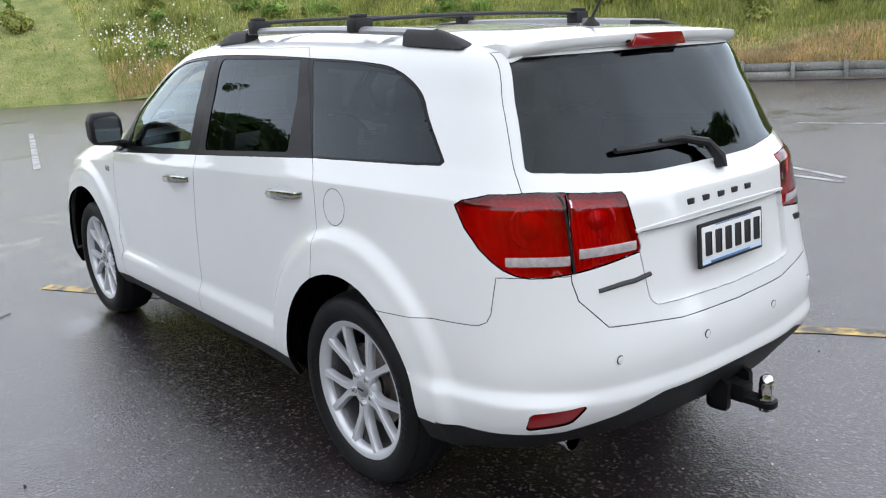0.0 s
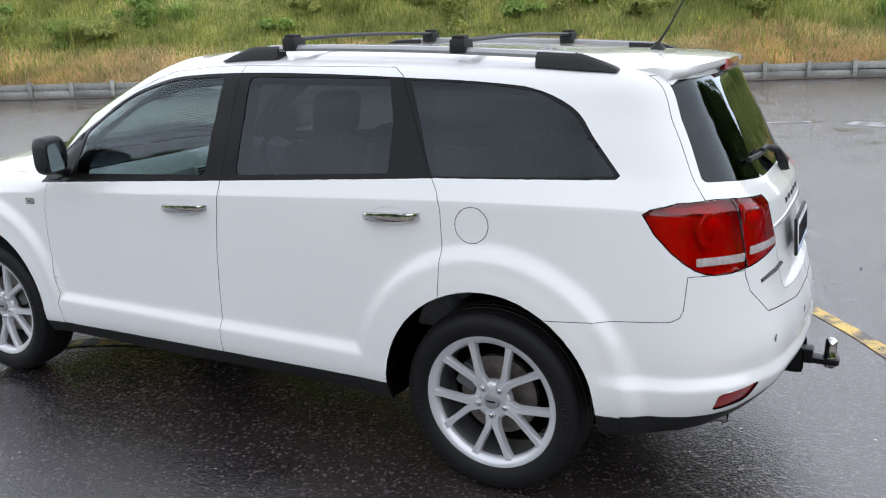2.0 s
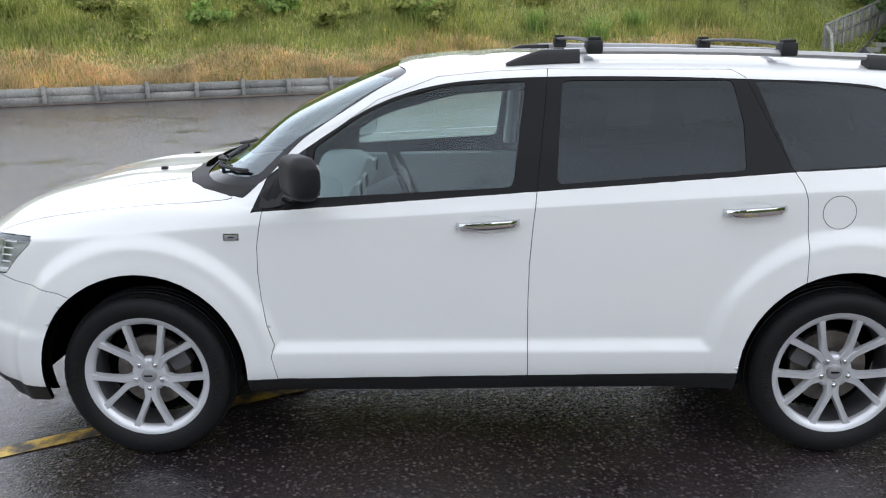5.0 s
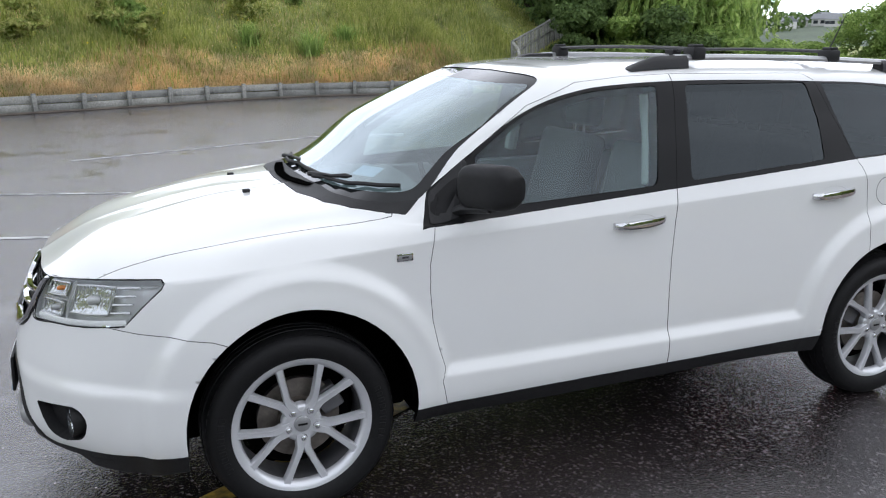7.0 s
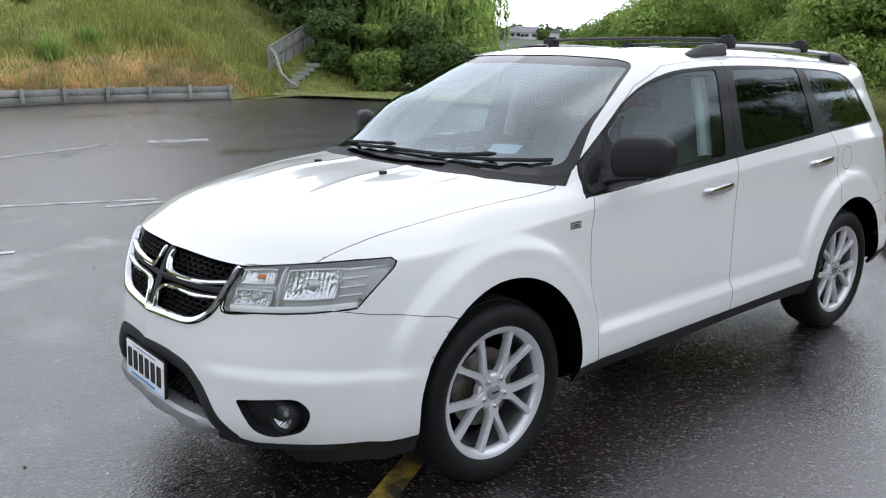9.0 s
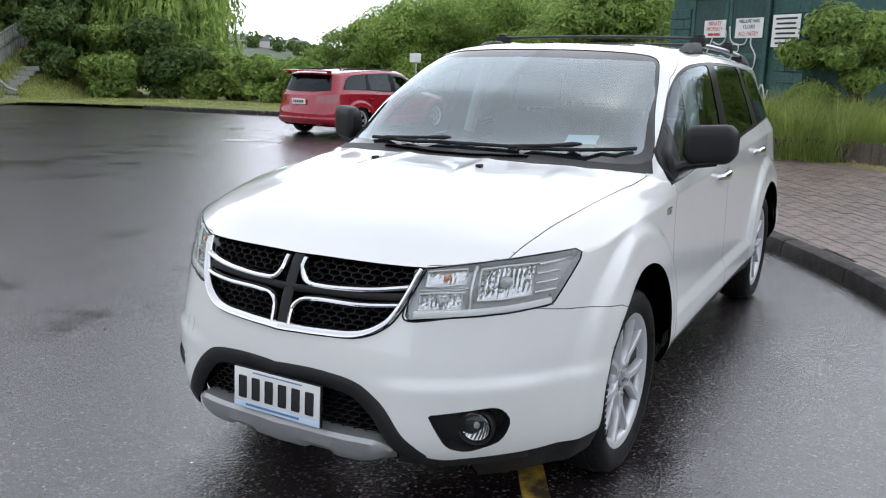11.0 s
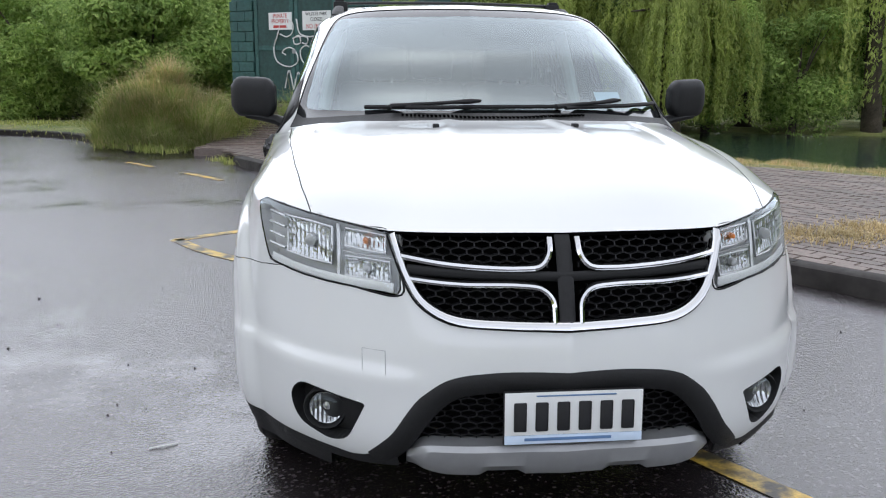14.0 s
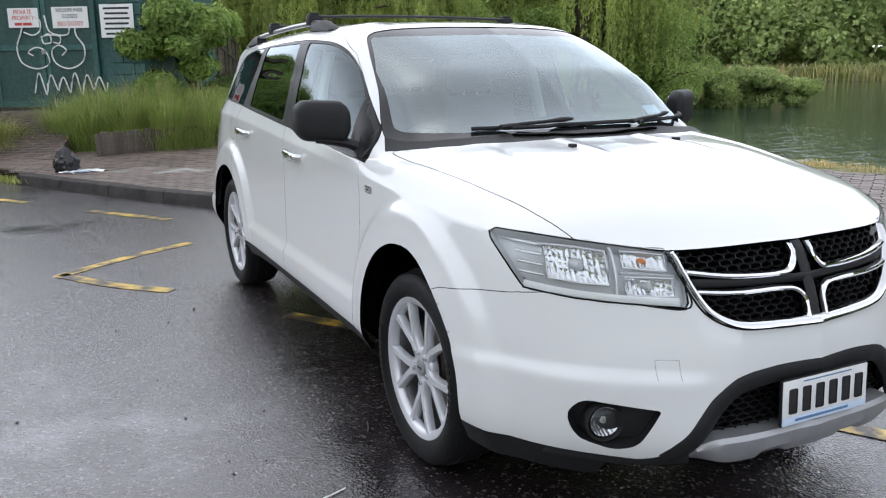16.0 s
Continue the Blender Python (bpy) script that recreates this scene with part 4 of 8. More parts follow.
def wheel_parts(parent, sx, y):
    """One wheel about (0, 0, 0) facing +x times sx, at the axle y."""
    hub = new("wheel")
    hub.parent = parent
    hub.location = (0.785 * sx, y, 0.364)
    RT, RR, KR = 0.364, 0.260, 1.053
    b2 = bmesh.new()
    prof = [(-.085, RR + .002), (-.098, .272), (-.112, .304), (-.108, .336), (-.088, .355), (-.05, .3625), (0, RT), (.05, .3625), (.088, .355), (.108, .336), (.113, .304), (.102, .272), (.090, RR + .002)]
    b_lathe(b2, [(a * sx, r) for a, r in prof], 72)
    tyre = part("tyre", b2, M["rubber"], hub, "black road tyre with raised sidewall bars", sharp=50)
    # tread grooves and shoulder blocks
    b2 = bmesh.new()
    for k in range(84):
        a = k * math.tau / 60
        for x0, x1 in ((.062, .090), (-.090, -.062)):
            m = Matrix.Rotation(a, 4, "X")
            b_box(b2, (x0 * sx, -.0105, .338), (x1 * sx, .0105, .3555), 0.0, m)
    for g in (-.035, 0, .035):
        b_lathe(b2, [(g - .012, .362), (g - .011, .3665), (g + .011, .3665), (g + .012, .362)], 60)
    tagged(part("tread", b2, M["rubber"], tyre), kind="stuff")
    # blank raised bars where the maker's name stands
    b2 = bmesh.new()
    for k in range(9):
        a = 4.3 + k * 0.085
        b_box(b2, (.1115 * sx, -.008, .292), (.1150 * sx, .008, .318), 0.0015, Matrix.Rotation(-a * sx, 4, "X"), 1)
    for k in range(9):
        a = 1.2 + k * 0.085
        b_box(b2, (.1115 * sx, -.008, .292), (.1150 * sx, .008, .318), 0.0015, Matrix.Rotation(-a * sx, 4, "X"), 1)
    tagged(part("sidewall_lettering", b2, M["rubber"], tyre), kind="stuff")
    b2 = bmesh.new()
    prof = [(-.09, .250), (-.085, .225), (.03, .212), (.060, .222), (.078, .232), (.088, .246), (.093, .252), (.0955, .248), (.089, .236), (.078, .226)]
    b_lathe(b2, [(a * sx, r * KR) for a, r in prof[:5]], 72)
    part("barrel", b2, M["alloy_dark"], hub, "dull grey inner barrel")
    b2 = bmesh.new()
    lip = [(.068, .2245), (.080, .2285), (.086, .238), (.0895, .2475), (.0935, .2535), (.097, .2515), (.0945, .2425), (.0895, .2325), (.082, .2245), (.070, .220), (.062, .220)]
    b_lathe(b2, [(a * sx, r * KR) for a, r in lip], 72)
    # hub disc
    b_lathe(b2, [(a * sx, r) for a, r in ((.040, .078), (.060, .077), (.069, .073), (.0735, .064), (.073, .040), (.070, .001))], 40)
    for k in range(5):
        a0 = k * math.tau / 5 - math.pi / 2
        for s in (-1, 1):
            ri, ro = .045, .232 * KR
            steps = 12
            rows = []
            for i in range(steps):
                t = i / (steps - 1)
                r = ri + (ro - ri) * t
                off0 = s * (.0125 + .066 * max(0, r - .103) / .141)
                wdt = .0140 + .0035 * max(0, 1 - t * 1.6) + .006 * t ** 6
                d = .0755 + .013 * math.sin(t * math.pi * .5) - (.0016 if s < 0 and r < .135 else 0)
                c = Vector((0, math.cos(a0), math.sin(a0)))
                n = Vector((0, -math.sin(a0), math.cos(a0)))
                ring = []
                for off, dep in ((-1, -.030), (-1, -.007), (-.72, .0), (0, -.0015), (.72, .0), (1, -.007), (1, -.030)):
                    p = c * r + n * (off0 + off * wdt)
                    ring.append(b2.verts.new((sx * (d + dep), p.y, p.z)))
                rows.append(ring)
            for p, q in zip(rows, rows[1:]):
                for i in range(6):
                    b2.faces.new((p[i], p[i + 1], q[i + 1], q[i]))
    bmesh.ops.recalc_face_normals(b2, faces=b2.faces[:])
    rim = part("rim", b2, M["alloy"], hub, "silver alloy rim with five forked spokes", sharp=45)
    b2 = bmesh.new()
    b_lathe(b2, [(a * sx, r) for a, r in ((.070, .033), (.080, .031), (.0825, .026), (.083, .001))], 28)
    part("centre_cap", b2, M["satin"], rim, "grey centre cap")
    b2 = bmesh.new()
    b_box(b2, (.083 * sx, -.018, -.004), (.085 * sx, .018, .004), .001)
    part("cap_mark", b2, M["black_gloss"], rim)
    for k in range(5):
        a = k * math.tau / 5 - math.pi / 2
        b2 = bmesh.new()
        c = spoke_pts(.0585, a)
        b_lathe(b2, [(.070 * sx, .0160), (.0745 * sx, .0160), (.0745 * sx, .0135), (.068 * sx, .0130)], 16, at=c)
        b_lathe(b2, [(.066 * sx, .0105), (.084 * sx, .0100), (.086 * sx, .0070), (.0865 * sx, .0005)], 6, at=c)
        part("wheel_nut", b2, M["chrome"], rim, "steel wheel nut")
    b2 = bmesh.new()
    b_lathe(b2, [(a * sx, r) for a, r in ((-.02, .05), (-.02, .158), (.008, .158), (.008, .085), (.030, .082), (.030, .04))], 48)
    part("brake_disc", b2, M["steel"], hub, "rusty steel brake disc")
    # added near-black disc, standing in for the shade behind the spokes
    b2 = bmesh.new()
    b_lathe(b2, [(a * sx, r) for a, r in ((-.045, .05), (-.045, .212), (-.052, .216), (-.06, .212), (-.06, .05))], 40)
    part("backing_plate", b2, M["deep_black"], hub, "added near-black disc behind the spokes")
    b2 = bmesh.new()
    b_box(b2, (-.03 * sx, -.05, .085), (.035 * sx, .05, .175), .012, Matrix.Rotation(radians(62 if y > 0 else -62) * 1, 4, "X"))
    part("brake_caliper", b2, M["alloy_dark"], hub, "dull metal caliper")
    return hub


for wy in (1.445, -1.445):
    for sx in (1, -1):
        wheel_parts(car, sx, wy)
# wheel housings: half drums behind the openings, near-black to hold the arch's shade in colour
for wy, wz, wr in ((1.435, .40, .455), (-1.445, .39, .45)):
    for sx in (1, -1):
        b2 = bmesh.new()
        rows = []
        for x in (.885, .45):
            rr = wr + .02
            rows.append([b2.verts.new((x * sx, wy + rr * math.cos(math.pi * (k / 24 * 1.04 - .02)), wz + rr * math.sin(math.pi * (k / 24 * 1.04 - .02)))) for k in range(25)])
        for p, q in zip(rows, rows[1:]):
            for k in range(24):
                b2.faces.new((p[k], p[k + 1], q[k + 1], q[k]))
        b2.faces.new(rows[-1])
        part("wheel_housing", b2, M["deep_black"], car)
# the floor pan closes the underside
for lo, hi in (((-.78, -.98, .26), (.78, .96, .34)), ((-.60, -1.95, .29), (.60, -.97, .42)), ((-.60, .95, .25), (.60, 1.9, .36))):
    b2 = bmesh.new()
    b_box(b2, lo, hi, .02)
    part("floor_pan", b2, M["deep_black"], car)

# ---- lookups on the body surface ----
FLAT = grid.reshape(-1, 3)


def near_on(cols, want, q, mask):
    p = FLAT[mask]
    d = np.hypot(p[:, cols[0]] - q[0], p[:, cols[1]] - q[1])
    i = np.argpartition(d, 9)[:9]
    w = 1 / (d[i] ** 2 + 6e-5)
    return float((p[i, want] * w).sum() / w.sum())


on_side, on_front, on_rear, on_top = FLAT[:, 0] > 0.55, (FLAT[:, 1] > 1.75) & (FLAT[:, 2] < 0.99), FLAT[:, 1] < -1.95, FLAT[:, 2] > 0.95


def sx_at(y, z):
    return near_on((1, 2), 0, (y, z), on_side)


def fy_at(x, z):
    return near_on((0, 2), 1, (abs(x), z), on_front)


def ry_at(x, z):
    return near_on((0, 2), 1, (abs(x), z), on_rear)


def tz_at(x, y):
    return near_on((0, 1), 2, (abs(x), y), on_top)


def strip(bm_, path, w, h, n=24, closed=False, lift=0.0, face="front", tilt=0.0):
    """A rounded strip w wide and h proud laid on the front or rear surface along points (x, z)."""
    pts = curve_pts(path, n) if len(path) > 2 else np.linspace(path[0], path[1], n)
    yy = fy_at if face == "front" else ry_at
    sg = 1 if face == "front" else -1
    rings = []
    for i, (x, z) in enumerate(pts):
        a, b = pts[max(i - 1, 0)], pts[min(i + 1, len(pts) - 1)]
        t = Vector((b[0] - a[0], b[1] - a[1])).normalized()
        nn = Vector((-t.y, t.x))
        y = yy(x, z)
        r = []
        for o, d in ((-1, -.02), (-1, 0.35), (-.7, .85), (0, 1.0), (.7, .85), (1, .35), (1, -.02)):
            r.append(bm_.verts.new((x + nn.x * o * w / 2, y + sg * (lift + d * h + tilt * o), z + nn.y * o * w / 2)))
        rings.append(r)
    for p, q in zip(rings, rings[1:]):
        for k in range(6):
            bm_.faces.new((p[k], p[k + 1], q[k + 1], q[k]))
    for r in (rings[0], rings[-1]):
        bm_.faces.new(r)
    bmesh.ops.recalc_face_normals(bm_, faces=bm_.faces[:])


# ---- grille: honeycomb behind a chrome-edged cross ----
panel("grille", "grille_backing", M["deep_black"], car, "join", 0.0, 0.0, lift=-0.055)
grille = new("grille")
grille.parent = car


def honeycomb(x0, x1, z0, z1, poly, sgn, name, parent, back, cw=.042, ch=.022):
    b2 = bmesh.new()
    rows = int((z1 - z0) / (ch * .75)) + 2
    colsn = int((x1 - x0) / cw) + 2
    seen = set()
    for r in range(-1, rows):
        for c in range(-1, colsn):
            cx, cz = x0 + (c + .5 * (r % 2)) * cw, z0 + r * ch * .75
            hx = [(cx, cz + ch / 2), (cx + cw / 2, cz + ch / 4), (cx + cw / 2, cz - ch / 4), (cx, cz - ch / 2), (cx - cw / 2, cz - ch / 4), (cx - cw / 2, cz + ch / 4)]
            for a, b in zip(hx, hx[1:] + hx[:1]):
                m = ((a[0] + b[0]) / 2, (a[1] + b[1]) / 2)
                key = (round(m[0], 3), round(m[1], 3))
                if key in seen or not inside(poly, m) or not inside(poly, a) or not inside(poly, b):
                    continue
                seen.add(key)
                t = Vector((b[0] - a[0], b[1] - a[1])).normalized()
                n = Vector((-t.y, t.x)) * .0017
                ya, yb = fy_at(*a) - back, fy_at(*b) - back
                q = [(a[0] - n.x, ya, a[1] - n.y), (a[0] + n.x, ya, a[1] + n.y), (b[0] + n.x, yb, b[1] + n.y), (b[0] - n.x, yb, b[1] - n.y)]
                fr = [b2.verts.new((p[0] * sgn, p[1], p[2])) for p in q]
                bk = [b2.verts.new((p[0] * sgn, p[1] - .014, p[2])) for p in q]
                b2.faces.new(fr)
                for k in range(4):
                    b2.faces.new((fr[k], bk[k], bk[(k + 1) % 4], fr[(k + 1) % 4]))
    bmesh.ops.recalc_face_normals(b2, faces=b2.faces[:])
    return part(name, b2, M["mesh"], parent, "black honeycomb mesh", False)


for sgn in (1, -1):
    up_in = [(.03, .922), (.46, .922), (.42, .855), (.03, .84)]
    honeycomb(0, .48, .83, .95, up_in, sgn, "upper_mesh", grille, .022)
    dn_in = [(.035, .80), (.41, .80), (.370, .758), (.303, .722), (.15, .708), (.035, .706)]
    honeycomb(0, .48, .66, .82, dn_in, sgn, "lower_mesh", grille, .022)
    for nm, path, w in (("upper_chrome", [(.425, .870), (.30, .853), (.12, .844), (.064, .851), (.041, .880), (.037, .921)], .019),
                        ("lower_chrome", [(.405, .815), (.28, .806), (.12, .803), (.066, .795), (.040, .770), (.035, .714)], .017),
                        ("frame_chrome", [(.446, .926), (.428, .868), (.404, .810), (.372, .762), (.305, .724), (.16, .7095), (.07, .7065), (.02, .706), (0, .706)], .022)):
        b2 = bmesh.new()
        strip(b2, [(x * sgn, z) for x, z in path], w, .020, 30, lift=-.008 if nm != "frame_chrome" else -.004, tilt=.008 * sgn if nm == "frame_chrome" else 0.0)
        part(nm, b2, M["chrome"], grille, "bright chrome strip")
for sgn in (1, -1):
    b2 = bmesh.new()
    strip(b2, [(x * sgn, z) for x, z in [(.462, .925), (.443, .866), (.419, .806), (.386, .753), (.314, .711), (.16, .695), (.02, .691), (0, .691)]], .006, .004, 30, lift=.0)
    part("grille_seal", b2, M["black_gloss"], grille)
b2 = bmesh.new()
strip(b2, [(0, .925), (0, .712)], .042, .008, 12, lift=-.012)
part("cross_upright", b2, M["black_plastic"], grille, "black bar")
b2 = bmesh.new()
strip(b2, [(-.41, .836), (-.2, .826), (0, .822), (.2, .826), (.41, .836)], .026, .008, 24, lift=-.012)
part("cross_bar", b2, M["black_plastic"], grille, "black bar")

# ---- headlamps ----
lenses = panel("headlamp", "headlamp", M["lens"], car, gap=0.002, depth=0.0, lift=0.001, note="clear plastic lamp lens")
backs = panel("headlamp", "lamp_housing", M["lamp_shell"], car, gap=0.004, depth=-0.032, lift=-0.034, rim_mat=M["lamp_shell"])
for o, p in zip(backs, lenses):
    o.parent = p


def lamp_bowl(parent, x, y, z, r, depth, sgn, tilt=22):
    b2 = bmesh.new()
    prof = [(-.0, r * 1.05), (.004, r * 1.03), (.002, r * .97), (-depth * .45, r * .72), (-depth * .8, r * .42), (-depth, r * .16)]
    b_lathe(b2, [(a, q) for a, q in prof], 28, "y")
    b_lathe(b2, [(-depth * .95, .001), (-depth * .55, .011), (-depth * .3, .012), (-depth * .22, .001)], 12, "y")
    bmesh.ops.transform(b2, matrix=Matrix.Translation((x * sgn, y, z)) @ Matrix.Rotation(radians(-tilt * sgn), 4, "Z"), verts=b2.verts[:])
    return part("reflector_bowl", b2, M["reflector"], parent, "silvered bowl", sharp=35)


def facet_dish(name, parent, x0, x1, z0, z1, depth, sgn, nx, nz, seed, slope=.0):
    """A silvered box reflector: a hollow of upright facets, each a little askew, with a pale rim."""
    rd = random.Random(seed)
    b2 = bmesh.new()

    def at(u, v):
        x, z = x0 + (x1 - x0) * u, z0 + (z1 - z0) * v + slope * u
        hol = (1 - (2 * u - 1) ** 2) ** .7 * .65 + (1 - (2 * v - 1) ** 2) ** .5 * .35
        return x, fy_at(x, z) - .014 - depth * hol, z
    for i in range(nx):
        for k in range(nz):
            u0, u1, v0, v1 = i / nx, (i + 1) / nx, k / nz, (k + 1) / nz
            j_ = [rd.uniform(-.0012, .0012) for _ in range(3)]
            q = []
            for (u, v), d in zip(((u0, v0), (u1, v0), (u1, v1), (u0, v1)), (0, j_[0], j_[0] + j_[1], j_[1])):
                p = at(u, v)
                q.append(b2.verts.new((p[0] * sgn, p[1] + d, p[2])))
            m_ = at((u0 + u1) / 2, (v0 + v1) / 2)
            c_ = b2.verts.new((m_[0] * sgn, m_[1] + j_[2] * .3, m_[2]))
            for a in range(4):
                b2.faces.new((q[a], q[(a + 1) % 4], c_))
    dish = part(name, b2, M["reflector"], parent, "silvered facet reflector", False)
    b2 = bmesh.new()
    rim_ = [at(u, v) for u, v in ((0, .03), (.5, 0), (1, .03), (1, .5), (1, .97), (.5, 1), (0, .97), (0, .5))]
    b_tube(b2, [(x * sgn, fy_at(x, z) - .014, z) for x, y, z in rim_], .0035, 6, True)
    part("reflector_rim", b2, M["pale_bezel"], dish)
    return dish


for ob, sgn in zip(lenses, (1, -1)):
    facet_dish("main_reflector", ob, .606, .735, .824, .926, .026, sgn, 12, 6, 3, .012)
    facet_dish("low_reflector", ob, .452, .570, .797, .850, .022, sgn, 10, 5, 5, .004)
    facet_dish("indicator_reflector", ob, .462, .570, .868, .915, .020, sgn, 10, 4, 8, .010)
    for x0, z0, r0, mt, nm in ((.667, .878, .017, "lamp_shell", "bulb_shield"), (.512, .825, .012, "lamp_shell", "bulb_shield"), (.515, .895, .0085, "amber", "indicator_bulb")):
        b2 = bmesh.new()
        b_lathe(b2, [(.012, .001), (.010, r0 * .75), (.0, r0), (-.03, r0 * .9), (-.032, .001)], 14, "y")
        bmesh.ops.transform(b2, matrix=Matrix.Translation((x0 * sgn, fy_at(x0, z0) - .022, z0)), verts=b2.verts[:])
        part(nm, b2, M[mt], ob, "amber indicator bulb" if mt == "amber" else "")
    # pale upright divider between the two halves, a ledge under the indicator and the sloping foot
    b2 = bmesh.new()
    strip(b2, [(x * sgn, z) for x, z in ((.590, .800), (.588, .87), (.590, .935))], .012, .010, 12, lift=-.022)
    part("lamp_partition", b2, M["pale_bezel"], ob)
    b2 = bmesh.new()
    strip(b2, [(x * sgn, z) for x, z in ((.445, .857), (.51, .859), (.578, .863))], .008, .006, 12, lift=-.020)
    part("lamp_ledge", b2, M["pale_bezel"], ob)
    for k in range(4):
        z0 = .842 + k * .029
        b2 = bmesh.new()
        pts = [(x0 * sgn, fy_at(x0, z0) - .014, z0 + (x0 - .72) * .14) for x0 in (.742, .758, .774, .790)]
        b_tube(b2, pts, .0045, 6)
        part("lamp_rib", b2, M["pale_bezel"], ob)
    b2 = bmesh.new()
    strip(b2, [(x * sgn, z + .006) for x, z in [(.445, .778), (.56, .783), (.70, .794), (.785, .808)]], .024, .006, 20, lift=-.014)
    part("lower_bezel", b2, M["white_sign"], ob, "pale silver strip")
    b2 = bmesh.new()
    line = [(.433, .85), (.444, .923), (.53, .935), (.62, .946), (.71, .957), (.785, .964)]
    strip(b2, [(x * sgn, z) for x, z in line], .0055, .004, 24, lift=-.001)
    part("lamp_seal", b2, M["black_gloss"], ob)
    b2 = bmesh.new()
    strip(b2, [(x * sgn, z) for x, z in [(.433, .85), (.423, .774), (.56, .780), (.70, .790), (.793, .806)]], .0055, .004, 24, lift=-.001)
    part("lamp_seal", b2, M["black_gloss"], ob)

# ---- lower front: dark mouth, silver skid plate, fog lamps, plate ----
panel("mouth", "mouth_backing", M["deep_black"], car, "join", 0.0, 0.0, lift=-0.06)
mouth_ob = new("bumper_mouth")
mouth_ob.parent = car
for sgn in (1, -1):
    b2 = bmesh.new()
    strip(b2, [(x * sgn, z) for x, z in [(0, .562), (.20, .560), (.30, .540), (.375, .475), (.435, .385), (.50, .318)]], .062, .016, 30, lift=-.012)
    part("mouth_surround", b2, M["black_plastic"], mouth_ob, "black plastic surround")
    b2 = bmesh.new()
    strip(b2, [(x * sgn, z) for x, z in [(.44, .335), (.55, .318), (.66, .318), (.76, .325)]], .05, .010, 20, lift=-.012)
    part("lower_lip", b2, M["black_plastic"], mouth_ob, "black plastic lip")
    honeycomb(0, .44, .36, .56, [(.0, .54), (.29, .53), (.36, .46), (.41, .385), (.0, .385)], sgn, "lower_mesh", mouth_ob, .045)
b2 = bmesh.new()
rows = []
for i in range(41):
    x = -.415 + i * .02075
    e = sstep(.43, .30, abs(x))
    tp = .03 * sstep(.36, .415, abs(x))
    yb = fy_at(x, .36)
    notch = .012 * (abs(abs(x) - .16) < .055)
    rows.append([b2.verts.new((x, yb + d, z)) for d, z in ((-.05, .392 - tp), (.004 - tp, .388 - tp), (.014 - tp, .374 - tp), (.012 - tp, .335 + .01 * (1 - e)), (-.008 - tp, .302 + .02 * (1 - e) + notch), (-.05, .292 + .02 * (1 - e) + notch))])
for p, q in zip(rows, rows[1:]):
    for k in range(5):
        b2.faces.new((p[k], q[k], q[k + 1], p[k + 1]))
b2.faces.new(rows[0])
b2.faces.new(list(reversed(rows[-1])))
bmesh.ops.recalc_face_normals(b2, faces=b2.faces[:])
part("skid_plate", b2, M["satin"], mouth_ob, "satin silver skid plate", sharp=30)
for o, sgn in zip(panel("fog_pocket", "fog_pocket", M["black_plastic"], car, gap=0.0, depth=-0.045, lift=-0.045, rim_mat=M["black_plastic"], note="black fog lamp recess"), (1, -1)):
    b2 = bmesh.new()
    b_lathe(b2, [(-.03, .060), (.012, .062), (.018, .058), (.012, .052), (-.012, .047)], 32, "y")
    bmesh.ops.transform(b2, matrix=Matrix.Translation((.632 * sgn, 2.235, .423)) @ Matrix.Rotation(radians(-14 * sgn), 4, "Z"), verts=b2.verts[:])
    fog_l = part("fog_lamp", b2, M["black_plastic"], o, "round fog lamp")
    b2 = bmesh.new()
    b_lathe(b2, [(.010, .050), (.018, .044), (.024, .026), (.026, .001)], 28, "y")
    bmesh.ops.transform(b2, matrix=Matrix.Translation((.632 * sgn, 2.235, .423)) @ Matrix.Rotation(radians(-14 * sgn), 4, "Z"), verts=b2.verts[:])
    part("fog_lens", b2, M["lens"], fog_l)
    lamp_bowl(fog_l, .632, 2.240, .423, .045, .035, sgn, 14).name = "fog_bowl"


def number_plate(name, parent, m, rim=.003):
    """A framed white plate; its number and the dealer's lines are left as plain bars."""
    b2 = bmesh.new()
    b_box(b2, (-.185, -.006, -.072), (.185, .006, .072), .004)
    pl = part(name, b2, M["black_plastic"], parent, "black plate frame")
    pl.matrix_basis = m
    b2 = bmesh.new()
    b_box(b2, (-.185 + rim, .004, -.045), (.185 - rim, .0085, .072 - rim), .002)
    part("plate_face", b2, M["white_sign"], pl, "white plate")
    b2 = bmesh.new()
    b_box(b2, (-.185 + rim, .0045, -.072 + rim), (.185 - rim, .0088, -.0455), .001)
    part("plate_band", b2, M["pale_blue"], pl, "pale blue strip")
    for i in range(6):
        x = -.142 + i * .0568
        b2 = bmesh.new()
        b_box(b2, (x - .0165, .008, -.034), (x + .0165, .0098, .043), .004)
        part("plate_bar", b2, M["ink"], pl)
    for x0, x1, z0, z1 in ((-.10, .13, -.0605, -.0525), (-.11, .10, .0575, .0615)):
        b2 = bmesh.new()
        b_box(b2, (x0, .0085, z0), (x1, .0098, z1), .001)
        part("plate_line", b2, M["blue_ink"], pl)
    return pl


number_plate("front_plate", car, pose(-.012, 2.472, .472, 3, 0, 0))
number_plate("rear_plate", tailgate, pose(0, -2.412, .932, 4, 0, 180), .011)
b2 = bmesh.new()
y0 = fy_at(.50, .60)
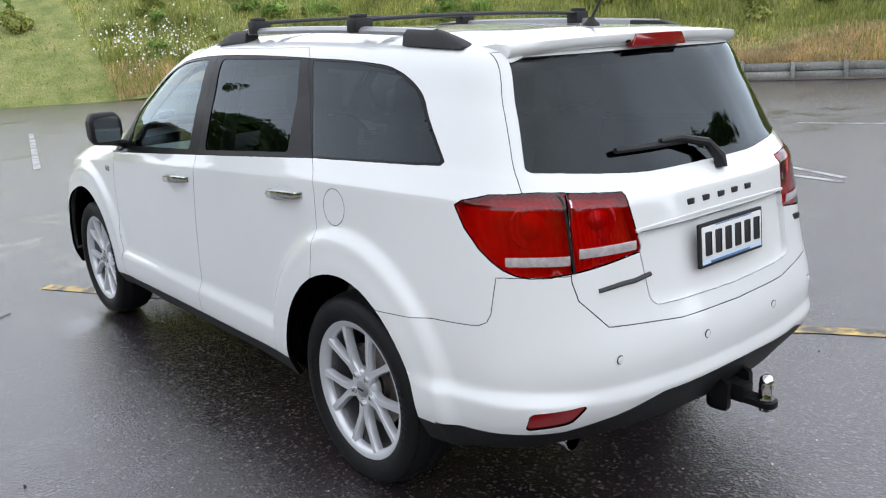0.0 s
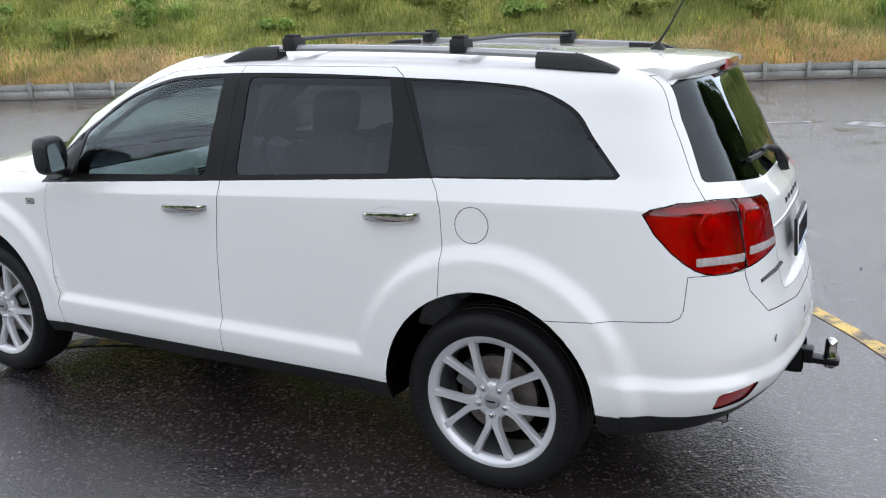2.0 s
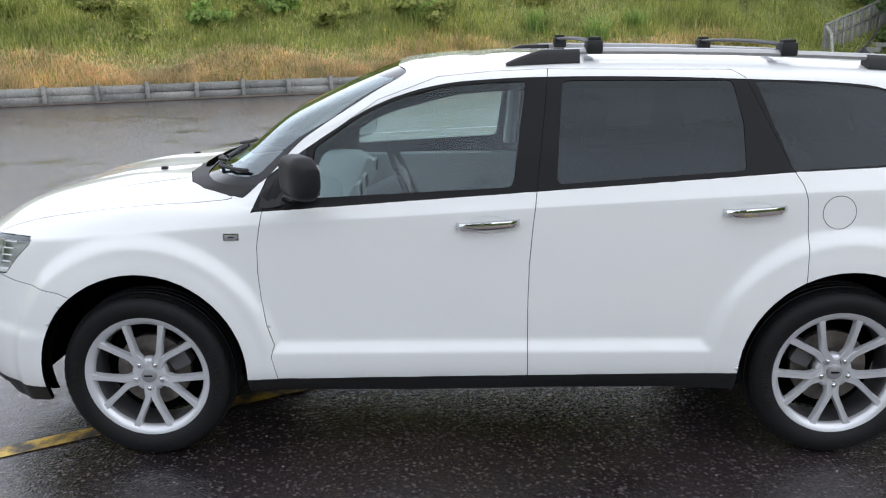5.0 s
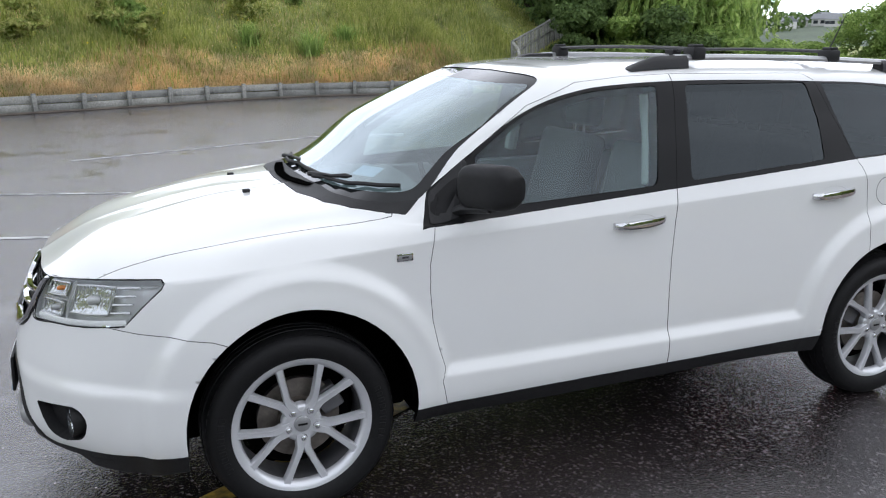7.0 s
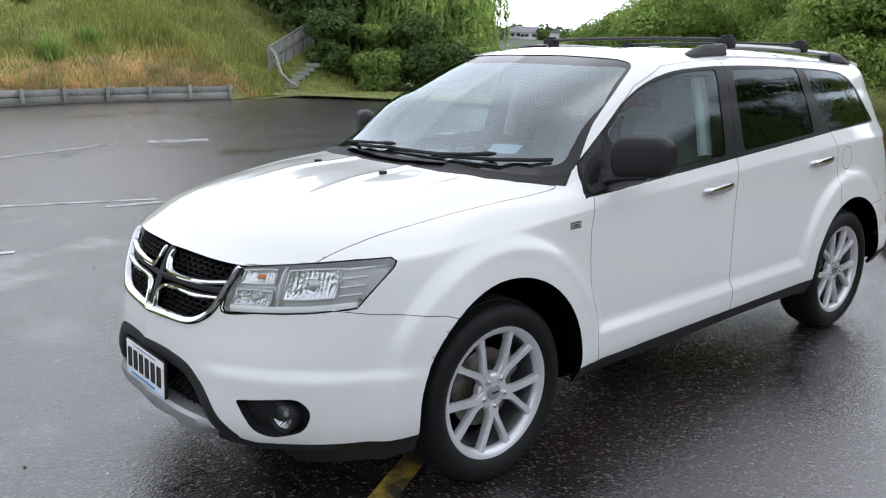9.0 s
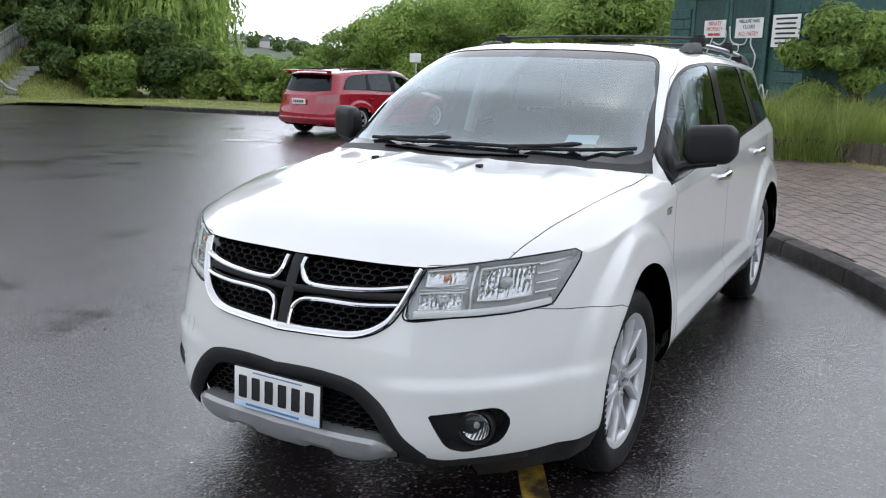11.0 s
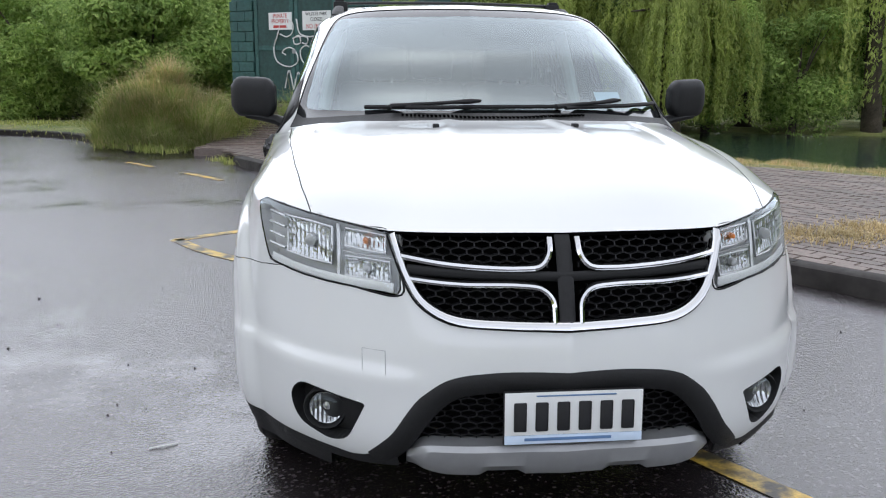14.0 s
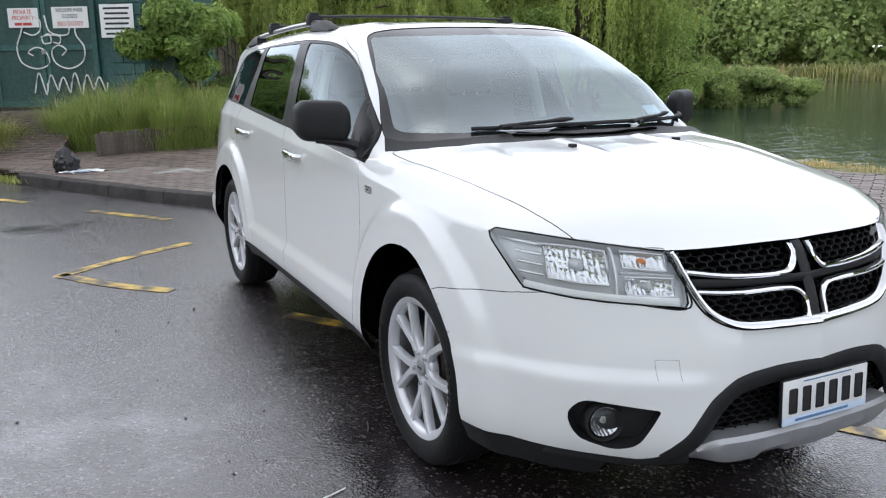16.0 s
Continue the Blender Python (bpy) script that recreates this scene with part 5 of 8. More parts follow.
for a, b in (((.470, .565), (.470, .625)), ((.470, .625), (.53, .625)), ((.53, .625), (.53, .565)), ((.53, .565), (.470, .565))):
    b_tube(b2, [(a[0], fy_at(*a) + .0003, a[1]), ((a[0] + b[0]) / 2, fy_at((a[0] + b[0]) / 2, (a[1] + b[1]) / 2) + .0003, (a[1] + b[1]) / 2), (b[0], fy_at(*b) + .0003, b[1])], .0011, 4)
part("tow_eye_cover", b2, M["satin"], fr_bumper)

# ---- sides: handles, badges, mirrors ----
for sgn in (1, -1):
    for doors, y0, y1, z0 in ((doors_f, .13, -.125, 1.018), (doors_r, -.925, -1.175, 1.062)):
        d = doors[0 if sgn > 0 else 1]
        b2 = bmesh.new()
        rows = []
        for i in range(13):
            t = i / 12
            y = y0 + (y1 - y0) * t
            out = .004 + .040 * math.sin(math.pi * min(1, max(0, t)) ** .8) ** .45
            hw = .0185 * (0.75 + .25 * math.sin(math.pi * t))
            x = sx_at(y, z0)
            zz = z0 + .012 * (t - .5)
            rows.append([b2.verts.new((sgn * (x + out + a), y, zz + b * hw)) for a, b in ((-.010, -1), (.002, -.85), (.006, 0), (.002, .85), (-.010, 1), (-.012, 0))])
        for p, q in zip(rows, rows[1:]):
            for k in range(6):
                b2.faces.new((p[k], p[(k + 1) % 6], q[(k + 1) % 6], q[k]))
        b2.faces.new(rows[0])
        b2.faces.new(rows[-1])
        bmesh.ops.recalc_face_normals(b2, faces=b2.faces[:])
        part("door_handle", b2, M["chrome"], d, "chrome pull handle", sharp=60)
        # the scooped recess behind it
        b2 = bmesh.new()
        yc = (y0 + y1) / 2
        cen = Vector((sgn * (sx_at(yc, z0) - .014), yc, z0))
        ring = []
        for k in range(24):
            a = k * math.tau / 24
            y, z = yc + .085 * math.cos(a), z0 + .034 * math.sin(a)
            ring.append(b2.verts.new((sgn * (sx_at(y, z) + .0012), y, z)))
        inner = [b2.verts.new(Vector(v.co).lerp(cen, .45) - Vector((sgn * .004, 0, 0))) for v in ring]
        cv = b2.verts.new(cen)
        for k in range(24):
            b2.faces.new((ring[k], ring[(k + 1) % 24], inner[(k + 1) % 24], inner[k]))
            b2.faces.new((inner[k], inner[(k + 1) % 24], cv))
        bmesh.ops.recalc_face_normals(b2, faces=b2.faces[:])
        part("handle_recess", b2, W, d)
    b2 = bmesh.new()
    xb = sx_at(1.035, .975)
    b_box(b2, (sgn * (xb - .004), 1.003, .960), (sgn * (xb + .005), 1.068, .991), .004)
    bd = part("side_badge", b2, M["chrome"], car, "small chrome fender badge")
    b2 = bmesh.new()
    b_box(b2, (sgn * (xb + .003), 1.010, .967), (sgn * (xb + .0062), 1.061, .984), .001)
    part("badge_field", b2, M["satin"], bd)
    b2 = bmesh.new()
    b_box(b2, (sgn * (xb + .005), 1.022, .972), (sgn * (xb + .0072), 1.048, .979), .001)
    part("badge_mark", b2, M["ink"], bd)
    # door mirror
    b2 = bmesh.new()
    rows = []
    for i in range(15):
        t = i / 14
        x = .872 + .198 * t
        k = (1 - abs(2 * t - 1) ** 7) ** .5 if 0 < t < 1 else 0.0
        k = max(k, .55)
        fwd, bk = .842 - .105 * t - .02 * (1 - k), .735 - .105 * t
        zc = 1.226 + .006 * t
        ring = []
        for q in range(24):
            a = q * math.tau / 24
            cx, cz = math.cos(a), math.sin(a)
            sq = lambda v: math.copysign(abs(v) ** .45, v)
            yy = (fwd + bk) / 2 + sq(cx) * (fwd - bk) / 2 * (1.0 if cx < 0 else k)
            ring.append(b2.verts.new((sgn * x, yy, zc + sq(cz) * .086 * k * (1 - .18 * max(0, cx)))))
        rows.append(ring)
    for p, q in zip(rows, rows[1:]):
        for k in range(24):
            b2.faces.new((p[k], p[(k + 1) % 24], q[(k + 1) % 24], q[k]))
    b2.faces.new(rows[0])
    b2.faces.new(rows[-1])
    bmesh.ops.recalc_face_normals(b2, faces=b2.faces[:])
    mir = part("door_mirror", b2, M["black_plastic"], car, "black plastic door mirror", sharp=50)
    b2 = bmesh.new()
    poly = rounded([(.888, 1.158), (1.045, 1.162), (1.050, 1.285), (.895, 1.290)], .03)
    b_prism(b2, [(x * sgn, z) for x, z in poly], .733, .729, "y")
    for v in b2.verts:
        v.co.y -= .105 * (abs(v.co.x) - .872) / .198
    part("mirror_glass", b2, M["chrome"], mir, "mirror glass")
    b2 = bmesh.new()
    b_tube(b2, [(sgn * .835, .80, 1.120), (sgn * .87, .785, 1.135), (sgn * .93, .768, 1.146), (sgn * 1.0, .735, 1.152)], [.036, .030, .026, .020], 10, flat=.7)
    part("mirror_arm", b2, M["black_plastic"], mir)
    b2 = bmesh.new()
    tri = rounded([(.925, 1.085), (.90, 1.19), (.735, 1.315), (.735, 1.125), (.86, 1.09)], .02)
    vs = [b2.verts.new((sgn * (sx_at(y, z) + .004), y, z)) for y, z in tri]
    b2.faces.new(vs)
    bmesh.ops.triangulate(b2, faces=b2.faces[:])
    r = bmesh.ops.extrude_face_region(b2, geom=b2.faces[:])
    bmesh.ops.translate(b2, vec=(-sgn * .012, 0, 0), verts=[v for v in r["geom"] if isinstance(v, bmesh.types.BMVert)])
    bmesh.ops.recalc_face_normals(b2, faces=b2.faces[:])
    part("mirror_sail", b2, M["black_plastic"], mir, "", False)

# ---- roof rails and cross bars ----
for sgn in (1, -1):
    rail = new("roof_rail")
    rail.parent = car
    rz = lambda y: tz_at(.60, y)
    b2 = bmesh.new()
    ys = np.linspace(-.32, -1.68, 24)
    rows = []
    for y in ys:
        z = rz(y) + .036
        rows.append([b2.verts.new((sgn * (.615 + a), y, z + b)) for a, b in ((-.018, -.012), (-.020, .006), (-.008, .013), (.010, .010), (.020, -.002), (.016, -.014))])
    for p, q in zip(rows, rows[1:]):
        for k in range(6):
            b2.faces.new((p[k], p[(k + 1) % 6], q[(k + 1) % 6], q[k]))
    bmesh.ops.recalc_face_normals(b2, faces=b2.faces[:])
    part("rail_bar", b2, M["satin"], rail, "silver rail bar")
    for ya, yb, top in ((-.08, -.38, -.31), (-1.84, -1.54, -1.63)):
        b2 = bmesh.new()
        rows = []
        for i in range(12):
            t = i / 11
            y = ya + (yb - ya) * t
            h = .004 + .048 * min(1, t * 2.1) ** .8
            zb = rz(y) - .006
            rows.append([b2.verts.new((sgn * (.615 + a), y, zb + b)) for a, b in ((-.034, 0), (-.028, h * .9), (-.010, h), (.014, h * .96), (.030, h * .6), (.036, -.004))])
        for p, q in zip(rows, rows[1:]):
            for k in range(6):
                b2.faces.new((p[k], p[(k + 1) % 6], q[(k + 1) % 6], q[k]))
        b2.faces.new(rows[0])
        b2.faces.new(rows[-1])
        bmesh.ops.recalc_face_normals(b2, faces=b2.faces[:])
        part("rail_foot", b2, M["black_plastic"], rail, "black rail foot", sharp=50)
for y in (-.44, -1.225):
    bar = new("cross_bar")
    bar.parent = car
    zz = tz_at(.60, y) + .058
    b2 = bmesh.new()
    b_tube(b2, [(x, y, zz + .016 - .010 * (x / .6) ** 2 + .006) for x in np.linspace(-.60, .60, 17)], .022, 8, flat=.38)
    part("bar", b2, M["black_plastic"], bar, "dark cross bar")
    for sgn in (1, -1):
        b2 = bmesh.new()
        b_box(b2, (sgn * .565, y - .034, zz - .034), (sgn * .645, y + .034, zz + .022), .012)
        b_box(b2, (sgn * .585, y - .026, zz + .018), (sgn * .635, y + .026, zz + .034), .006)
        part("bar_clamp", b2, M["black_plastic"], bar, "black clamp", sharp=35)
b2 = bmesh.new()
b_lathe(b2, [(0, .034), (.008, .030), (.018, .018), (.03, .010)], 16, "z", (.0, -1.82, tz_at(0, -1.82)))
b_tube(b2, [(.0, -1.82, tz_at(0, -1.82) + .02), (0, -1.87, tz_at(0, -1.82) + .10), (0, -1.94, tz_at(0, -1.82) + .235)], [.006, .004, .0028], 6)
part("aerial", b2, M["black_plastic"], car, "black stub aerial")

# ---- wipers, washer jets, cowl grille ----
for x in (-.245, .255):
    b2 = bmesh.new()
    z = tz_at(x, 1.512)
    b_box(b2, (x - .011, 1.496, z - .004), (x + .011, 1.526, z + .012), .004)
    part("washer_jet", b2, M["black_plastic"], car, "black washer jet")


def scr_pt(x, s, up=.0):
    # a point on the windscreen, s along from its foot to its head
    p = FLAT[(FLAT[:, 1] > .3) & (FLAT[:, 2] > 1.16)]
    zt = 1.19 + s * .42
    d = np.hypot(np.abs(p[:, 0]) - abs(x), p[:, 2] - zt)
    q = p[np.argmin(d)]
    return Vector((x, q[1] + up * .45, zt + up * .9))


# (blade from, blade to, head, pivot) as (x, height) along the screen's foot
for b0, b1, head, piv in (((.50, .012), (-.27, .024), (.05, .046), (.40, .008)), ((-.28, .014), (-.72, .038), (-.53, .050), (-.24, .008))):
    wiper = new("wiper")
    wiper.parent = car
    b2 = bmesh.new()
    b_tube(b2, [scr_pt(b0[0] + (b1[0] - b0[0]) * t, b0[1] + (b1[1] - b0[1]) * t, .012) for t in np.linspace(0, 1, 9)], .0075, 6, flat=1.2)
    part("blade", b2, M["black_plastic"], wiper, "black wiper blade")
    b2 = bmesh.new()
    b_tube(b2, [scr_pt(head[0] + (piv[0] - head[0]) * t, head[1] + (piv[1] - head[1]) * t, .026 - .006 * t) for t in (0, .12, .35, .7, 1)], [.005, .011, .007, .008, .011], 8)
    part("arm", b2, M["black_plastic"], wiper, "black wiper arm")
b2 = bmesh.new()
for k in range(46):
    x = -.34 + k * .0155
    y = 1.318 - .10 * (x / .5) ** 2 - .012
    z = tz_at(x, y)
    b_box(b2, (x - .0035, y - .028, z - .002), (x + .0035, y + .022, z + .005))
tagged(part("cowl_vent", b2, M["deep_black"], car, "", False), kind="stuff")
# papers on the screen
b2 = bmesh.new()
q = [scr_pt(-.56, .12, -.012), scr_pt(-.44, .12, -.012), scr_pt(-.44, .20, -.012), scr_pt(-.56, .20, -.012)]
b2.faces.new([b2.verts.new(p) for p in q])
r = bmesh.ops.extrude_face_region(b2, geom=b2.faces[:])
bmesh.ops.translate(b2, vec=(0, -.001, -.001), verts=[v for v in r["geom"] if isinstance(v, bmesh.types.BMVert)])
part("screen_label", b2, M["pale_blue"], scr, "pale blue paper label", False)

# ---- rear: lamps, spoiler, wiper, badges, tow ball, exhaust ----
for lab, nm in (("tail_lamp", "tail_lamp"), ("tail_lamp_inner", "tail_lamp")):
    outs = panel(lab, nm, M["red_lens"], car if lab == "tail_lamp" else tailgate, gap=0.005, depth=0.0, lift=0.002, note="red plastic tail lamp")
    ins = panel(lab, "lamp_body", M["red_inner"], car, gap=0.004, depth=-0.03, lift=-0.030, rim_mat=M["red_inner"])
    for o, p, sgn in zip(ins, outs, (1, -1)):
        o.parent = p
        b2 = bmesh.new()
        if lab == "tail_lamp":
            path = [(x * sgn, .966 + .004 * (x - .7)) for x in (.79, .76, .70, .67, .655)]
        else:
            path = [(x * sgn, .983) for x in (.628, .56, .50, .438)]
        strip(b2, path, .029, .003, 14, lift=.006, face="rear")
        part("clear_strip", b2, M["strip_lens"], p, "clear reversing lamp strip")
        b2 = bmesh.new()
        cx, cz, rr = (.710, 1.065, .070) if lab == "tail_lamp" else (.535, 1.068, .056)
        yb = ry_at(cx, cz)
        b_lathe(b2, [(.0, rr), (-.008, rr * .95), (-.004, rr * .6), (-.016, rr * .3), (-.018, .001)], 28, "y")
        bmesh.ops.transform(b2, matrix=Matrix.Translation((cx * sgn, yb + .026, cz)) @ Matrix.Rotation(radians(38 * sgn), 4, "Z"), verts=b2.verts[:])
        part("lamp_bowl", b2, M["red_inner"], p, "moulded red bowl", sharp=30)
        if lab == "tail_lamp":
            b2 = bmesh.new()
            strip(b2, [(.639 * sgn, 1.158), (.642 * sgn, 1.05), (.644 * sgn, .926)], .011, .004, 12, face="rear", lift=-.001)
            part("lamp_joint", b2, M["black_gloss"], p)
panel("reflector", "rear_reflector", M["red_dark"], re_bumper, gap=0.001, depth=0.0, lift=-0.006, note="red bumper reflector")
b2 = bmesh.new()
rows = []
for i in range(33):
    x = -.602 + i * .037625
    e = 1 - (abs(x) / .64) ** 6
    td = .35 * sstep(.54, .60, abs(x))
    yt = -2.085 - .03 * e + .05 * (abs(x) / .66) ** 2 + td * .10
    zt = 1.592 + .006 * e - .012 * (abs(x) / .66) ** 2 - td * .02
    rows.append([b2.verts.new((x, y, z)) for y, z in ((-1.86, tz_at(min(abs(x), .6), -1.86) - .004), (-1.95, tz_at(min(abs(x), .58), -1.93) + .008), (yt + .02, zt + .006), (yt, zt), (yt - .002, zt - .018), (yt + .02, zt - .036), (-2.02, zt - .046), (-1.97, zt - .05))])
for p, q in zip(rows, rows[1:]):
    for k in range(7):
        b2.faces.new((p[k], q[k], q[k + 1], p[k + 1]))
b2.faces.new(rows[0])
b2.faces.new(list(reversed(rows[-1])))
bmesh.ops.recalc_face_normals(b2, faces=b2.faces[:])
spoiler = part("roof_spoiler", b2, W, tailgate, "white roof spoiler", sharp=60)
b2 = bmesh.new()
b_prism(b2, rounded([(-.15, -.021), (.15, -.021), (.125, .021), (-.125, .021)], .008), -.012, .014, "y", .002)
o = part("brake_light", b2, M["red_dark"], spoiler, "red high brake light")
o.location = (0, -2.108, 1.575)
b2 = bmesh.new()
b_lathe(b2, [(.0, .011), (-.008, .010), (-.009, .001)], 12, "y", (-.155, -2.104, 1.578))
part("camera_bud", b2, M["black_gloss"], spoiler, "small black lens")
rw = new("rear_wiper")
rw.parent = tailgate
b2 = bmesh.new()
yb = lambda x, z: ry_at(x, z)
b_tube(b2, [(.06, yb(.06, 1.165) - .02, 1.150), (.06, yb(.06, 1.18) - .03, 1.185), (.02, yb(.02, 1.23) - .035, 1.235), (-.10, yb(-.1, 1.26) - .03, 1.262), (-.20, yb(-.2, 1.262) - .026, 1.262)], [.024, .022, .016, .012, .009], 8)
part("arm", b2, M["black_plastic"], rw, "black wiper arm")
b2 = bmesh.new()
b_tube(b2, [(x, yb(x, 1.245) - .014, 1.250 - .02 * (x + .2)) for x in np.linspace(-.40, -.02, 8)], .010, 6)
part("blade", b2, M["black_plastic"], rw)
for i in range(5):
    x = -.165 + i * .083
    b2 = bmesh.new()
    b_box(b2, (x - .017, ry_at(x, 1.072) - .005, 1.063), (x + .017, ry_at(x, 1.072) + .004, 1.082), .003)
    part("badge_bar", b2, M["ink"], tailgate, "dark raised badge bar")
b2 = bmesh.new()
pts = [(x, ry_at(x, .875) - .002, .868 + .010 * k) for k, x in ((0, -.585), (1, -.50), (1, -.46), (2, -.395))]
b_tube(b2, pts, .0075, 6, flat=1.0)
part("badge_bar", b2, M["ink"], tailgate, "dark slanted badge bar")
b2 = bmesh.new()
b_box(b2, (.50, ry_at(.53, .90) - .005, .888), (.56, ry_at(.53, .90) + .004, .912), .003)
part("badge_bar", b2, M["ink"], tailgate, "small dark badge")
b2 = bmesh.new()
strip(b2, [(-.425, 1.02), (-.3, 1.028), (0, 1.032), (.3, 1.028), (.425, 1.02)], .012, .006, 24, face="rear", lift=-.002)
part("gate_ledge", b2, W, tailgate)
for x in (-.56, -.20, .20, .56):
    b2 = bmesh.new()
    y0 = ry_at(x, .66)
    b_lathe(b2, [(.002, .0125), (-.002, .012), (-.003, .010), (-.003, .0005)], 16, "y", (x, y0, .66))
    s_ = part("parking_sensor", b2, W, re_bumper)
    b2 = bmesh.new()
    b_lathe(b2, [(.001, .0145), (-.0015, .0142), (-.0015, .0120), (.001, .0118)], 18, "y", (x, y0, .66))
    part("sensor_ring", b2, M["black_plastic"], s_)
b2 = bmesh.new()
b_lathe(b2, [(.16, .030), (-.02, .033), (-.05, .034), (-.052, .031), (-.02, .029), (.05, .028)], 24, "y", (-.62, -2.215, .368))
part("exhaust_tip", b2, M["chrome"], car, "chrome exhaust tip")
tow = new("tow_bar")
tow.parent = car
b2 = bmesh.new()
b_box(b2, (-.032, -2.50, .372), (.032, -2.20, .432), .006)
b_box(b2, (-.075, -2.47, .345), (-.058, -2.39, .455), .02)
b_box(b2, (.058, -2.47, .345), (.075, -2.39, .455), .02)
b_box(b2, (-.08, -2.42, .38), (.08, -2.39, .43), .006)
part("hitch", b2, M["black_gloss"], tow, "black steel hitch")
b2 = bmesh.new()
b_prism(b2, rounded([(-.030, -2.44), (.030, -2.44), (.034, -2.60), (-.034, -2.60)], .028), .375, .398, "z", .003)
part("tongue", b2, M["black_gloss"], tow, "black steel tongue")
b2 = bmesh.new()
b_lathe(b2, [(.360, .001), (.360, .022), (.374, .022), (.398, .016), (.400, .027), (.408, .027), (.412, .025), (.455, .025), (.475, .022), (.484, .012), (.485, .001)], 24, "z", (0, -2.565, 0))
part("tow_ball", b2, M["chrome"], tow, "chrome tow ball cap")

# ---- cabin ----
cabin = new("cabin")
cabin.parent = car
b2 = bmesh.new()
rows = []
for i in range(25):
    x = -.74 + i * .74 / 12
    arch = .045 * math.exp(-((x - .36) / .20) ** 2) + .015 * math.exp(-(x / .16) ** 2)
    rows.append([b2.verts.new((x, y, z)) for y, z in ((1.14, 1.03), (1.02, 1.075), (.82, 1.10 + arch * .6), (.70, 1.095 + arch), (.62, 1.05 + arch), (.60, .98), (.66, .86), (.75, .62))])
for p, q in zip(rows, rows[1:]):
    for k in range(7):
        b2.faces.new((p[k], q[k], q[k + 1], p[k + 1]))
bmesh.ops.recalc_face_normals(b2, faces=b2.faces[:])
dash = part("dashboard", b2, M["trim"], cabin, "dark grey dashboard")
for x in (-.66, -.12, .12, .66):
    b2 = bmesh.new()
    b_box(b2, (x - .07, .600, .985), (x + .07, .625, 1.055), .012)
    v_ = part("air_vent", b2, M["satin"], dash, "silver-rimmed air vent")
    for k in range(4):
        b2 = bmesh.new()
        b_box(b2, (x - .058, .594, .994 + k * .015), (x + .058, .606, 1.000 + k * .015), .002)
        part("vent_slat", b2, M["deep_black"], v_)
b2 = bmesh.new()
ringp = [(.185 * math.cos(a), 0, .185 * math.sin(a)) for a in np.linspace(0, math.tau, 33)[:-1]]
b_tube(b2, ringp, .016, 8, True)
m = pose(.36, .42, 1.00, -24, 0, 0)
bmesh.ops.transform(b2, matrix=m, verts=b2.verts[:])
sw = part("steering_wheel", b2, M["deep_black"], cabin, "black steering wheel on the right side")
b2 = bmesh.new()
b_lathe(b2, [(-.012, .001), (-.014, .055), (.02, .07), (.05, .03), (.22, .03)], 20, "y")
b_box(b2, (-.17, -.006, -.018), (.17, .014, .018), .006)
b_box(b2, (-.018, -.006, -.17), (.018, .014, 0), .006)
bmesh.ops.transform(b2, matrix=m, verts=b2.verts[:])
part("wheel_hub", b2, M["trim"], sw)


def car_seat(x, y, w=.50):
    s_ = new("seat")
    s_.parent = cabin
    b2 = bmesh.new()
    b_box(b2, (x - w / 2, y - .25, .52), (x + w / 2, y + .27, .70), .06, seg=3)
    part("cushion", b2, M["seat"], s_)
    b2 = bmesh.new()
    b_box(b2, (x - w / 2, -.06, 0), (x + w / 2, .09, .62), .055, Matrix.Translation((0, y - .24, .66)) @ Matrix.Rotation(radians(16), 4, "X"), 3)
    part("backrest", b2, M["seat"], s_, "dark cloth backrest")
    b2 = bmesh.new()
    b_box(b2, (x - .14, -.05, 0), (x + .14, .05, .19), .045, Matrix.Translation((0, y - .44, 1.29)) @ Matrix.Rotation(radians(8), 4, "X"), 3)
    h_ = part("headrest", b2, M["seat"], s_)
    b2 = bmesh.new()
    for dx in (-.05, .05):
        b_tube(b2, [(x + dx, y - .42, 1.24), (x + dx, y - .43, 1.33)], .007, 6)
    part("headrest_posts", b2, M["satin"], h_)


for x, y in ((-.37, -.02), (.37, -.02), (-.42, -.92), (0, -.92), (.42, -.92)):
    car_seat(x, y, .50 if y > -.5 else .42)
b2 = bmesh.new()
ang = np.linspace(-.56, .56, 9)
for ya, yb_ in ((.18, -1.9),):
    rows = [[b2.verts.new((x, y, tz_at(x, y) - .035)) for y in np.linspace(ya, yb_, 12)] for x in ang]
    for p, q in zip(rows, rows[1:]):
        for k in range(11):
            b2.faces.new((p[k], p[k + 1], q[k + 1], q[k]))
part("headlining", b2, M["headliner"], cabin, "pale grey roof lining")
b2 = bmesh.new()
b_box(b2, (-.12, .42, 1.50), (.12, .455, 1.565), .02)
part("rear_view_mirror", b2, M["deep_black"], cabin, "inside mirror")
for sgn in (1, -1):
    b2 = bmesh.new()
    b_tube(b2, [(sgn * .70, -.17, 1.14), (sgn * .655, -.19, 1.35), (sgn * .60, -.20, 1.55)], .035, 8)
    part("pillar_lining", b2, M["headliner"], cabin)
    b2 = bmesh.new()
    b_box(b2, (sgn * .72, -.96, .45), (sgn * .80, .90, 1.075), .02)
    part("door_lining", b2, M["trim"], cabin)

# ---- the place: car park, bank, footpath, river ----
WALL = curve_pts([(8.8, 24.5), (10.8, 23.9), (12.4, 22.3), (14.4, 18.2), (16.8, 13), (18.6, 9), (20.3, 5), (21.9, 1.4), (23.5, -1.8), (24.1, -5.2), (23.1, -9.4)], 60)
